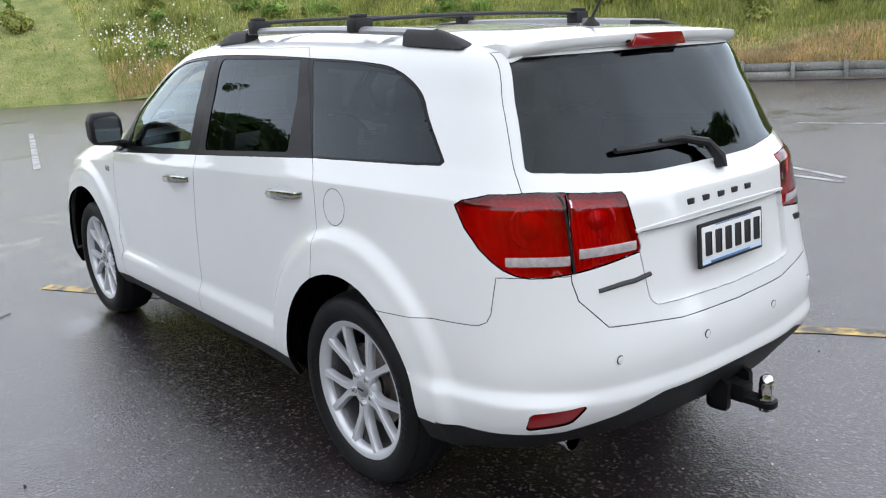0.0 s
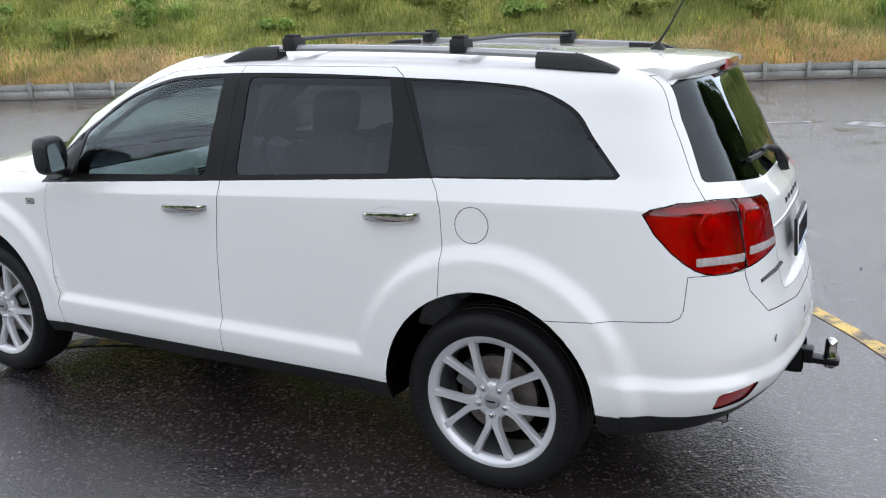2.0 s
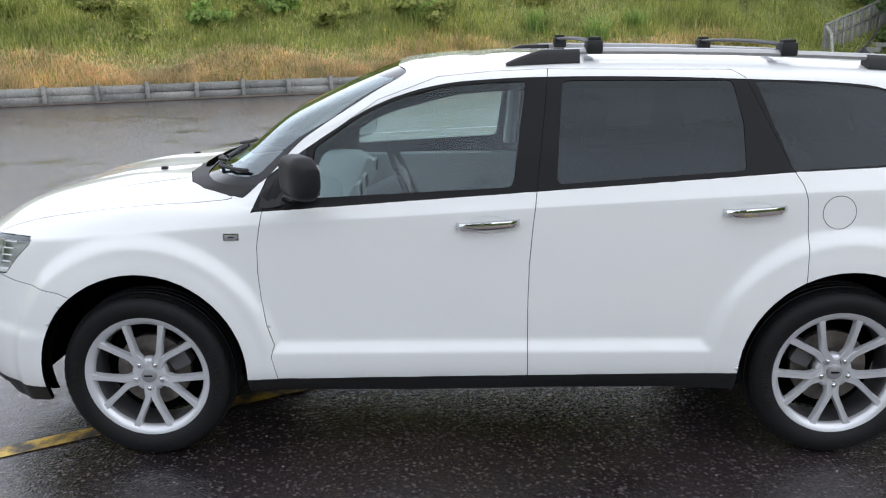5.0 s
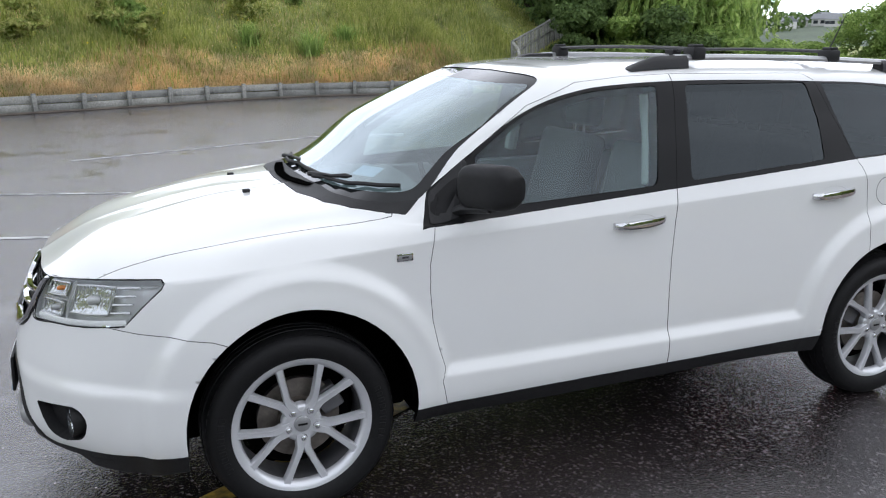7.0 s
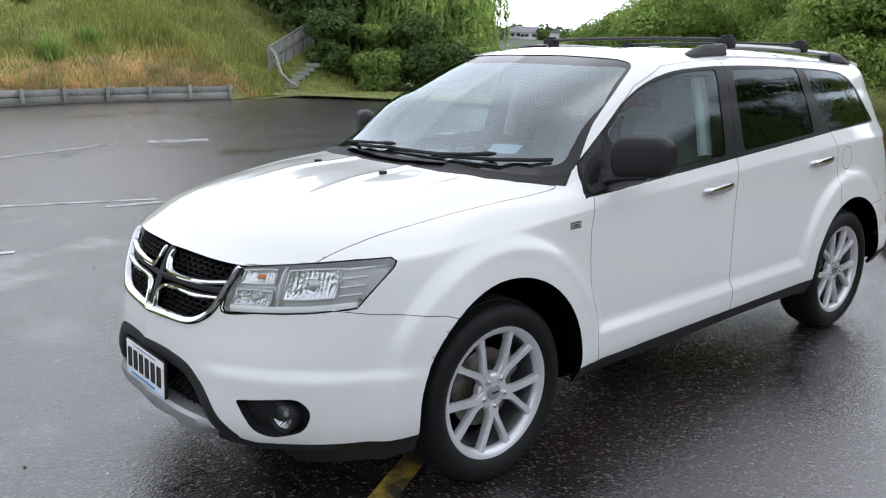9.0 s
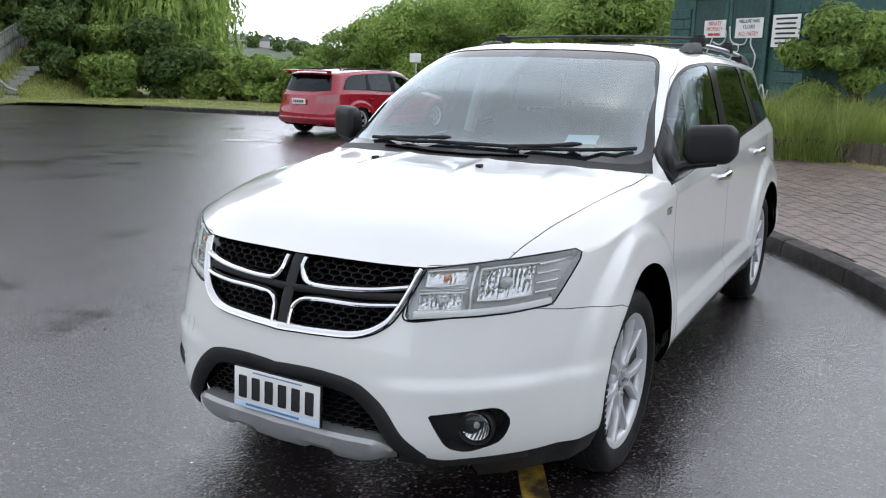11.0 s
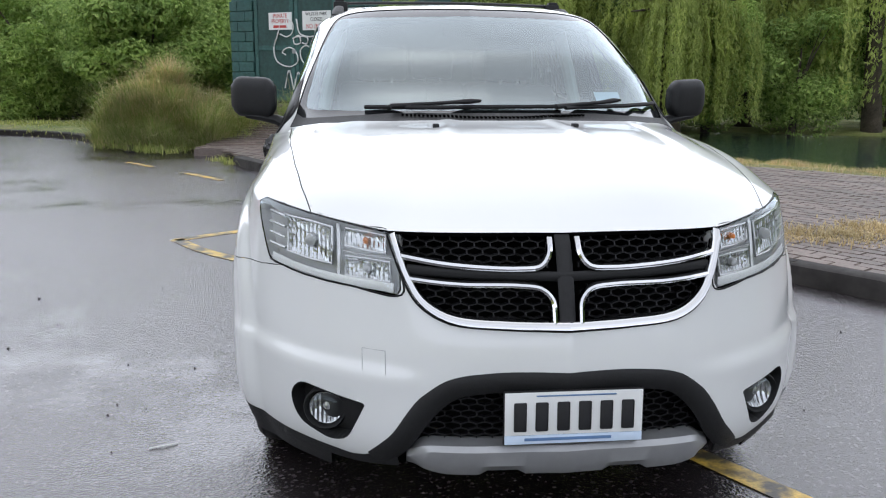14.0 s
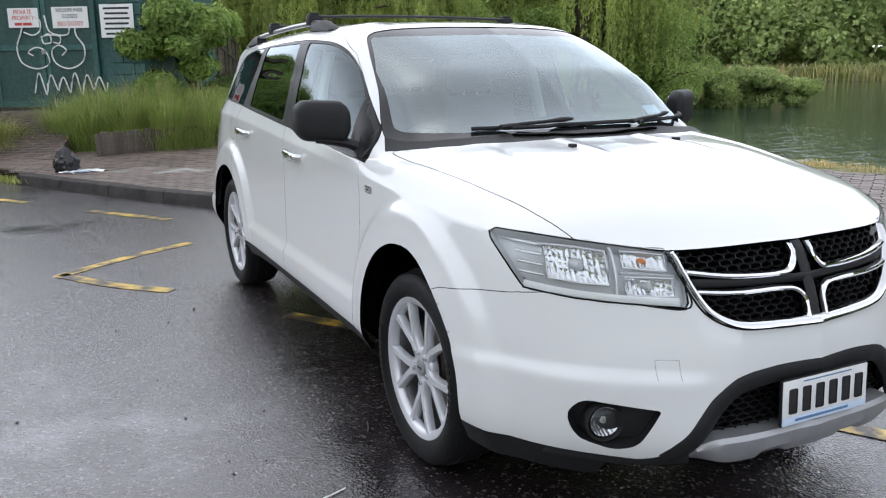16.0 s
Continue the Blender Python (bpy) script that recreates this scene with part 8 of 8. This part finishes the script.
def along(a, b, w):
    def f_(n):
        t = rng.random(n)
        i = t * (len(a) - 1)
        q = np.c_[np.interp(i, range(len(a)), a[:, 0]), np.interp(i, range(len(a)), a[:, 1])] + rng.normal(0, w, (n, 2))
        return q, np.full(n, b)
    return f_


patch("verge_grass", 20000, along(PAVE_FAR[:26] + perp(PAVE_FAR)[:26] * .32, .10, .17), .09, .003, "dry_grass", "short yellowing grass along the path", .8)
patch("verge_green", 7000, along(PAVE_FAR[:26] + perp(PAVE_FAR)[:26] * .35, .10, .2), .10, .003, "grass", "short green grass along the path", .8)
patch("far_verge_grass", 16000, along(vs + perp(vs) * 1.6, .08, .8), .08, .008, "grass", "short grass behind the far kerb", .7)
pk2 = curve_pts([(-2.15, -1.55), (-2.75, -1.5), (-3.3, -1.35), (-3.7, -1.9)], 20)
patch("path_weeds", 2600, along(pk2, .115, .16), .07, .005, "dry_grass", "flattened straw on the footpath", 1.2)
patch("joint_weeds", 260, along(np.array([(2.6, -8.2), (2.3, -7.8), (2.2, -7.5)]), .02, .09), .10, .006, "grass", "weeds growing at the kerb's end", .8)
patch("kerb_weeds", 500, along(np.array([(4.4, -10.2), (3.9, -9.5), (3.4, -9.0)]), .04, .14), .16, .007, "grass", "weeds along the asphalt's edge", .8)

# trees south of the car park
T = [(25.6, -17.2, 2.9, 1.7, "leaf", 5000, .10), (24.2, -18.6, 3.0, 1.8, "leaf_dark", 5000, .10), (26.8, -16.0, 2.6, 1.4, "leaf_dark", 4200, .10), (23.4, -20.2, 2.2, 1.6, "leaf", 4200, .10)]
for i, (x, y, h, r, mt, n_, lf) in enumerate(T):
    tree("bush", x, y, h, r, mt, n_, lf, 300 + i, "rounded evergreen bush at the foot of the bank", "bush", .05, 16, trunk=False)
T = [(30.5, -17.6, 13, 4.2), (33.5, -20.5, 14, 4.8), (29.6, -21.5, 12, 4.2), (39, -25, 13, 5), (34.5, -25, 13, 5), (37, -19, 11, 4.4), (44, -24, 13, 5), (41.5, -21, 12, 4.6)]
for i, (x, y, h, r) in enumerate(T):
    tree("conifer_tree", x, y, h, r, "leaf_dark", 15000, .15, 330 + i, "tall dark evergreen tree behind the bank", "tree", .03, 38)
T = [(27.6, -21.6, 8, 3.2), (25.8, -20.6, 6.4, 2.6), (31.5, -26, 9, 3.4), (29.3, -24.0, 7, 2.6)]
for i, (x, y, h, r) in enumerate(T):
    willow(x, y, h, r, 360 + i, 230, 44, .13, droop=.9, mat="leaf")
T = [(21.8, -28.0, 1.7, 2.6), (20.6, -31, 1.9, 3.0), (23.2, -33, 2.0, 3.2), (26, -36, 2.4, 3.4), (19.8, -26.5, 1.6, 2.0), (20.5, -21.2, 1.5, 1.5), (18.2, -20.6, 1.6, 1.5), (22.3, -21.5, 1.7, 1.6)]
for i, (x, y, h, r) in enumerate(T):
    tree("bush", x, y, h, r, "leaf_dark" if i < 4 else "leaf", 5200, .13, 380 + i, "low thick bush in a gap between trees", "bush", .05, 16, trunk=False)
T = [(18.6, -27.5, 4, 3), (16.8, -25.3, 3.8, 2.8), (15.2, -28.8, 5.2, 3.5), (13.2, -26.4, 4.6, 3.2), (11, -28.6, 5.6, 3.5), (9.2, -26, 4.4, 3.2), (6.8, -27.8, 5.8, 3.6), (12.4, -32.5, 6.7, 4.2), (17.6, -33, 5.2, 3.8),
     (8, -33, 7.4, 4.4), (4.2, -31, 7.4, 4.4), (10.2, -22.4, 4, 2.4), (14.4, -22.6, 3.8, 2.4), (17.4, -22.6, 3, 2), (7, -21.5, 4.2, 2.4), (5.6, -17.8, 3.6, 2.1), (3.8, -21.5, 4.8, 3)]
for i, (x, y, h, r) in enumerate(T):
    tree("thicket_tree", x, y, h, r, "leaf", 26000, .058, 400 + i, "bushy mid-green tree in the riverside thicket", "tree", .06, 34, aspect=2.2)
# river side: willows and thick growth on the islet, shrub by the shed, sprays in the water
tree("shrub", -.75, -11.9, 2.0, 1.25, "leaf", 15000, .045, 451, "arching pale-leaved shrub in the bed by the shed", "shrub", .05, 16, .35, 2.6)
tree("shrub", -1.9, -12.6, 1.5, 1.0, "leaf_dark", 8000, .05, 452, "dark fern-like growth on the river bank", "shrub", .05, 12, -.2, 2.6)
willow(-5.9, -22.9, 7.0, 2.3, 460, 480, 150, .046, -.3, droop=1.15)
willow(2.4, -25.5, 6.5, 2.6, 464, 380, 140, .05, -.3, droop=1.1)
willow(-9.2, -20.4, 5.4, 2.2, 461, 460, 150, .044, -.3, droop=1.5)
willow(-16.5, -21.4, 8.0, 3.6, 462, 400, 120, .058, -.3)
willow(-13.2, -23.8, 8.5, 3.4, 463, 380, 110, .06, -.3)
# leaf_dark on the rear trees puts the shade beneath the willows into colour
T = [(-4.4, -26.4, 6.2, 3.2, "leaf_dark"), (-9.0, -24.4, 5.6, 2.8, "leaf_dark"), (-7.0, -26.5, 6.5, 3.4, "leaf_dark"), (-11.2, -22.4, 4.4, 2.6, "leaf"), (-11.0, -26.5, 9.6, 4.0, "leaf_dark"), (-1.6, -27.5, 6.6, 3.8, "leaf"), (1.2, -25.6, 6, 3.0, "leaf_dark"), (-7.0, -21.6, 1.3, 1.5, "leaf_dark"), (-2.4, -20.6, 1.0, 1.3, "leaf_dark"),
     (-13.6, -21.2, 3.6, 2.2, "leaf"), (-18.6, -23.6, 6.5, 3.2, "leaf"), (-20.6, -22.4, 3.6, 2.4, "leaf"), (-15.6, -26.8, 10.2, 4.2, "leaf_dark"), (-19.6, -26.2, 9.4, 3.8, "leaf_dark"), (-.4, -20.0, 1.3, 1.3, "leaf_dark"), (-4.7, -21.2, 1.2, 1.5, "leaf_dark")]
for i, (x, y, h, r, mt) in enumerate(T):
    tree("bank_tree", x, y, h, r, mt, 24000 if h > 4 else 10000, .056, 470 + i, "dense riverbank tree overhanging dark water", "tree", .04, 32, -.45, 2.2)
for i, (x, y, h, r) in enumerate(((-23.9, -24.7, 1.35, 1.3), (-25.8, -24.2, 1.7, 1.5), (-27.6, -23.6, 1.6, 1.4), (-29.2, -23.2, 1.3, 1.2))):
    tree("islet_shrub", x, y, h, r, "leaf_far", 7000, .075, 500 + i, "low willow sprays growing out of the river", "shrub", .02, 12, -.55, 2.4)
# woods on the far bank and round behind, too many to count
rng = np.random.default_rng(21)
P, N, Z = [], [], []
for i in range(280):
    a = radians(rng.uniform(120, 262) if i % 3 else rng.uniform(200, 250))
    d = rng.uniform(92, 128)
    c = np.array((2 + d * math.cos(a), d * math.sin(a)))
    h, r = rng.uniform(8, 17) * (1 + (d - 94) / 90), rng.uniform(3.5, 6)
    for cc, rr in lobes(rng, h, r, 13, .0):
        kk = 140 if 205 < math.degrees(a) < 256 else 40
        dd = rng.normal(0, 1, (kk, 3))
        dd /= np.linalg.norm(dd, axis=1)[:, None]
        P.append(cc + np.array((*c, 0)) + dd * rr * rng.uniform(.7, 1.1, (kk, 1)))
        N.append(dd + np.array((0, 0, .4)))
        Z.append(np.full(kk, .42 if kk > 100 else .9))
v, f = leaves(np.vstack(P), np.vstack(N), np.concatenate(Z), rng, 1.5)
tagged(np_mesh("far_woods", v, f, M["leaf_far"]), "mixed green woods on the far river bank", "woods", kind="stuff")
q_ = rng.uniform(radians(212), radians(252), 9000)
d_ = rng.uniform(88.5, 93, 9000)
v, f = blades(np.c_[2 + d_ * np.cos(q_), d_ * np.sin(q_)], np.full(9000, -.7), 1.7, .10, rng, .6)
tagged(np_mesh("reeds", v, f, M["rank_grass"]), "brownish reeds along the far river bank", "reeds", kind="stuff")
P, N = [], []
for i in range(44):
    a = radians(rng.uniform(-44, -20))
    d = rng.uniform(60, 95)
    c = np.array((2 + d * math.cos(a), d * math.sin(a)))
    if -60 < math.degrees(a) < -42:
        continue
    z0 = float(land([c])[0])
    h, r = rng.uniform(8, 14), rng.uniform(3.5, 6)
    for cc, rr in lobes(rng, h, r, 10, .02):
        kk = 110
        dd = rng.normal(0, 1, (kk, 3))
        dd /= np.linalg.norm(dd, axis=1)[:, None]
        P.append(cc + np.array((*c, z0)) + dd * rr * rng.uniform(.7, 1.1, (kk, 1)))
        N.append(dd + np.array((0, 0, .4)))
v, f = leaves(np.vstack(P), np.vstack(N), .5, rng, 1.5)
tagged(np_mesh("hill_woods", v, f, M["leaf_dark"]), "dark woods on the hill behind", "woods", kind="stuff")
# dark tall trees across the water on the camera's side, seen in the windows
for i, (x, y, h, r) in enumerate(((-34, 6, 11, 5), (-40, -2, 13, 5.5), (-31, 15, 10, 5), (-38, 24, 12, 6), (-44, 12, 13, 6), (-30, 33, 11, 5.5), (-24, 44, 11, 5.5))):
    tree("conifer_tree", x, y, h, r, "leaf_dark", 4500, .34, 540 + i, "tall dark evergreen tree across the river", "tree", .2, 26, -.3)
# distant hill with houses through the gap
b2 = bmesh.new()
hd = Vector((19.5, -22.9, 0)).normalized()
hs_ = Vector((-hd.y, hd.x, 0))
rows = []
for i in range(25):
    o_ = -130 + i * 11
    prof = 8 * math.exp(-((o_ - 10) / 62) ** 2) + 3 * math.sin(o_ * .05)
    rows.append([b2.verts.new(Vector((2, 0, 0)) + hd * d_ + hs_ * o_ + Vector((0, 0, z_))) for d_, z_ in ((230, -3), (300, prof * .35), (380, prof * .75), (470, prof), (560, prof * .9))])
for p_, q_ in zip(rows, rows[1:]):
    for k_ in range(4):
        b2.faces.new((p_[k_], q_[k_], q_[k_ + 1], p_[k_ + 1]))
bmesh.ops.recalc_face_normals(b2, faces=b2.faces[:])
tagged(obj("far_hill", b2, M["far_green"]), kind="structure")


def far_house(x, y, z, a, w, tone):
    root = empty("far_house", "distant pale suburban house with a dark gabled roof", "house", "houses on the far hill", (x, y, z))
    root.rotation_euler = (0, 0, a)
    b2 = bmesh.new()
    b_box(b2, (-w / 2, -3.2, -2), (w / 2, 3.2, 2.7))
    part("wall", b2, M["house_wall"], root, "", False)
    b2 = bmesh.new()
    b_prism(b2, [(-3.9, 2.6), (3.9, 2.6), (0, 4.6)], -w / 2 - .4, w / 2 + .4, "x")
    part("roof", b2, M["house_roof"], root, "", False)
    for s_ in (-.28, .12, .36):
        for yy in (3.2, -3.2):
            b2 = bmesh.new()
            b_box(b2, (w * s_ - .8, yy - .05, .8), (w * s_ + .8, yy + .05, 2.0))
            part("window", b2, M["tint_far"], root, "", False)


for i in range(34):
    o_ = rng.uniform(-70, 85)
    d_ = rng.uniform(330, 470)
    prof = 8 * math.exp(-((o_ - 10) / 62) ** 2) + 3 * math.sin(o_ * .05)
    zf = prof * np.interp(d_, (230, 300, 380, 470, 560), (0, .35, .75, 1, .9))
    q = Vector((2, 0, 0)) + hd * d_ + hs_ * o_
    far_house(q.x, q.y, zf, rng.uniform(0, 3.1), rng.uniform(7, 11), 0)
P, N = [], []
for i in range(120):
    o_, d_ = rng.uniform(-110, 110), rng.uniform(280, 460)
    prof = 8 * math.exp(-((o_ - 10) / 62) ** 2) + 3 * math.sin(o_ * .05)
    zf = prof * np.interp(d_, (230, 300, 380, 470, 560), (0, .35, .75, 1, .9))
    q = Vector((2, 0, 0)) + hd * d_ + hs_ * o_
    dd = rng.normal(0, 1, (150, 3))
    dd /= np.linalg.norm(dd, axis=1)[:, None]
    P.append(np.array((q.x, q.y, zf + 2.0)) + dd * rng.uniform(1.5, 4))
    N.append(dd)
v, f = leaves(np.vstack(P), np.vstack(N), 1.3, rng, 1.3)
tagged(np_mesh("far_trees", v, f, M["leaf_dark"]), "dark trees between distant houses", "trees", kind="stuff")
# small white sign on a post by the far kerb
sg_ = empty("post_sign", "small white sign on a thin post behind the far kerb", "sign", loc=(10.6, -15.6, .05))
b2 = bmesh.new()
b_tube(b2, [(0, 0, -.1), (0, 0, 1.75)], .025, 6)
part("post", b2, M["timber"], sg_)
b2 = bmesh.new()
b_box(b2, (-.20, -.01, 1.48), (.20, .012, 1.72), .004)
o = part("board", b2, M["white_sign"], sg_)
o.matrix_basis = pose(0, .03, 0, 0, 0, -10)

# ---- the red estate car by the far kerb ----
red = empty("estate_car", "parked red estate car with a roof spoiler and dark alloy wheels", "car")
red.matrix_basis = pose(9.15, -11.3, 0, 0, 0, 175.5)


def red_part(labels, name, material, parent, label="", off=0.0, sides=(1, -1)):
    keep = ids(*labels)
    b2 = bmesh.new()
    for t in sides:
        m = {}
        for f in bm.faces:
            if f[LAB] in keep:
                q = []
                for v in f.verts:
                    if v not in m:
                        c = v.co + v.normal * off
                        # lower and slimmer than the white car, with a longer tail
                        z = .14 + (c.z - .24) * .80 if c.z < 1.05 else .788 + (c.z - 1.05) * .94
                        m[v] = b2.verts.new((c.x * .945 * t, c.y * .955 - .0, z))
                    q.append(m[v])
                try:
                    b2.faces.new(q if t > 0 else list(reversed(q)))
                except ValueError:
                    pass
    return part(name, b2, material, parent, label, sharp=0)


red_part(["body", "bonnet", "front_door", "rear_door", "tailgate", "front_bumper", "rear_bumper", "fuel_door", "plate_recess", "cowl", "grille", "sill", "lower_rear", "reflector", "mouth", "fog_pocket"], "body", M["red_paint"], red, "glossy red bodywork")
for lb, nm in (("front_glass", "front_window"), ("rear_glass", "rear_door_window"), ("quarter_glass", "quarter_window"), ("hatch_glass", "rear_window")):
    for sd in ((1,), (-1,)) if lb != "hatch_glass" else ((1, -1),):
        red_part([lb], nm, M["tint"], red, "dark tinted glass", .002, sd)
red_part(["windscreen", "frit"], "windscreen", M["windscreen"], red)
for sd in ((1,), (-1,)):
    red_part(["headlamp"], "headlamp", M["reflector"], red, sides=sd)
    red_part(["trim_front_door", "trim_rear_door", "trim_body"], "window_surround", M["black_gloss"], red, sides=sd)
for lb in ("tail_lamp", "tail_lamp_inner"):
    for sd in ((1,), (-1,)):
        red_part([lb], "tail_lamp", M["red_dark"], red, sides=sd)
b2 = bmesh.new()
b_box(b2, (-.58, -2.17, 1.315), (.58, -1.95, 1.345), .012)
b_box(b2, (-.57, -2.06, 1.25), (-.53, -1.95, 1.33), .01)
b_box(b2, (.53, -2.06, 1.25), (.57, -1.95, 1.33), .01)
part("roof_spoiler", b2, M["red_paint"], red, "raised red roof spoiler")
b2 = bmesh.new()
b_box(b2, (-.18, -2.335, .66), (.18, -2.315, .77), .004)
rp = part("rear_plate", b2, M["white_sign"], red, "pale plate")
for i in range(6):
    b2 = bmesh.new()
    b_box(b2, (-.14 + i * .05, -2.341, .69), (-.108 + i * .05, -2.334, .745), .002)
    part("plate_bar", b2, M["ink"], rp)
b2 = bmesh.new()
b_tube(b2, [(0, -2.06, 1.02), (.1, -2.10, 1.05), (.30, -2.07, 1.08)], .012, 6)
part("rear_wiper", b2, M["black_plastic"], red)
for sgn in (1, -1):
    b2 = bmesh.new()
    b_tube(b2, [(sgn * .57, y, 1.352 + .015 * (1 - ((y + .8) / .9) ** 2)) for y in np.linspace(.05, -1.7, 9)], .018, 6)
    part("roof_rail", b2, M["black_plastic"], red)
    b2 = bmesh.new()
    b_box(b2, (sgn * .82, .66, .87), (sgn * .98, .80, 1.0), .035, seg=3)
    part("door_mirror", b2, M["black_plastic"], red)
    for y in (.0, -1.02):
        b2 = bmesh.new()
        b_box(b2, (sgn * .835, y - .09, .745), (sgn * .868, y + .09, .775), .01)
        part("door_handle", b2, M["red_paint"], red)
    b2 = bmesh.new()
    for wy in (1.385, -1.385):
        rows = [[b2.verts.new((x * sgn, wy + .36 * math.cos(math.pi * (k / 16 * 1.2 - .1)), .31 + .36 * math.sin(math.pi * (k / 16 * 1.2 - .1)))) for k in range(17)] for x in (.83, .4)]
        for k in range(16):
            b2.faces.new((rows[0][k], rows[0][k + 1], rows[1][k + 1], rows[1][k]))
        b2.faces.new(rows[1])
    for piece in split_loose(part("wheel_housing", b2, M["deep_black"], red)):
        piece.parent = red
    for wy in (1.385, -1.385):
        hub = new("wheel")
        hub.parent = red
        hub.location = (.755 * sgn, wy, .315)
        b2 = bmesh.new()
        b_lathe(b2, [(a * sgn, r) for a, r in ((-.09, .21), (-.1, .28), (-.07, .312), (.07, .312), (.1, .28), (.092, .215))], 36)
        part("tyre", b2, M["rubber"], hub)
        b2 = bmesh.new()
        b_lathe(b2, [(a * sgn, r) for a, r in ((.02, .20), (.085, .205), (.093, .216), (.08, .195))], 36)
        for k in range(6):
            for s in (-1, 1):
                a0 = k * math.tau / 6
                rows = []
                for r_, of in ((.04, .008), (.12, .016), (.20, .045)):
                    c = Vector((0, math.cos(a0), math.sin(a0))) * r_
                    nn = Vector((0, -math.sin(a0), math.cos(a0)))
                    rows.append([b2.verts.new((sgn * .086, *(c + nn * (s * of + w_))[1:])) for w_ in (-.010, .010)])
                for p_, q_ in zip(rows, rows[1:]):
                    b2.faces.new((p_[0], p_[1], q_[1], q_[0]))
        part("rim", b2, M["alloy"], hub, "machined twin-spoke rim")
        b2 = bmesh.new()
        b_lathe(b2, [(.05 * sgn, .20), (.06 * sgn, .10), (.06 * sgn, .001)], 24)
        part("rim_back", b2, M["deep_black"], hub)
b2 = bmesh.new()
b_box(b2, (-.75, -2.0, .2), (.75, 2.0, .34), .03)
part("floor_pan", b2, M["deep_black"], red)
b2 = bmesh.new()
b_lathe(b2, [(.1, .03), (-.06, .035), (-.06, .03), (.1, .025)], 14, "y", (.45, -2.2, .26))
part("exhaust_tip", b2, M["chrome"], red)
bm.free()

# ---- bricks of the footpath: the nearest as pieces, the rest joined ----
pkb = bpy.data.meshes.new("path_brick")
b2 = bmesh.new()
b_box(b2, (-.112, -.055, -.02), (.112, .055, .0), .005, seg=1)
b2.to_mesh(pkb)
b2.free()
pkb.materials.append(M["paver"])
rng = np.random.default_rng(31)
du = Vector((-.562, .827))
dv = Vector((-.827, -.562))
org = Vector((2.4, -7.7))
cnt, V, F = 0, [], []
box_v = np.array([(-.112, -.055, -.02), (.112, -.055, -.02), (.112, .055, -.02), (-.112, .055, -.02), (-.108, -.051, 0), (.108, -.051, 0), (.108, .051, 0), (-.108, .051, 0)])
box_f = np.array([(4, 5, 6, 7), (0, 1, 5, 4), (1, 2, 6, 5), (2, 3, 7, 6), (3, 0, 4, 7)])
for j in range(44):
    for i in range(-8, 62):
        u, w = i * .232 + (.116 if j % 2 else 0), .10 + j * .118
        p = org + du * u + dv * w
        if not inside(poly_path, (p.x, p.y)) or u > 11.5:
            continue
        z = .125 + rng.uniform(-.003, .003)
        a = math.atan2(du.y, du.x)
        if cnt < 300 and 1.0 < u < 8 and j < 14:
            o = new("brick", pkb)
            o.parent = pavement
            o.matrix_basis = pose(p.x, p.y, z, rng.uniform(-.8, .8), rng.uniform(-.8, .8), math.degrees(a) + rng.uniform(-1, 1))
            cnt += 1
        else:
            R2 = np.array(((math.cos(a), -math.sin(a), 0), (math.sin(a), math.cos(a), 0), (0, 0, 1)))
            F.append(box_f + 8 * len(V))
            V.append(box_v @ R2.T + np.array((p.x, p.y, z)))
o = np_mesh("brick_field", np.vstack(V), np.vstack(F), M["paver_mass"], pavement)
tagged(o, kind="stuff")
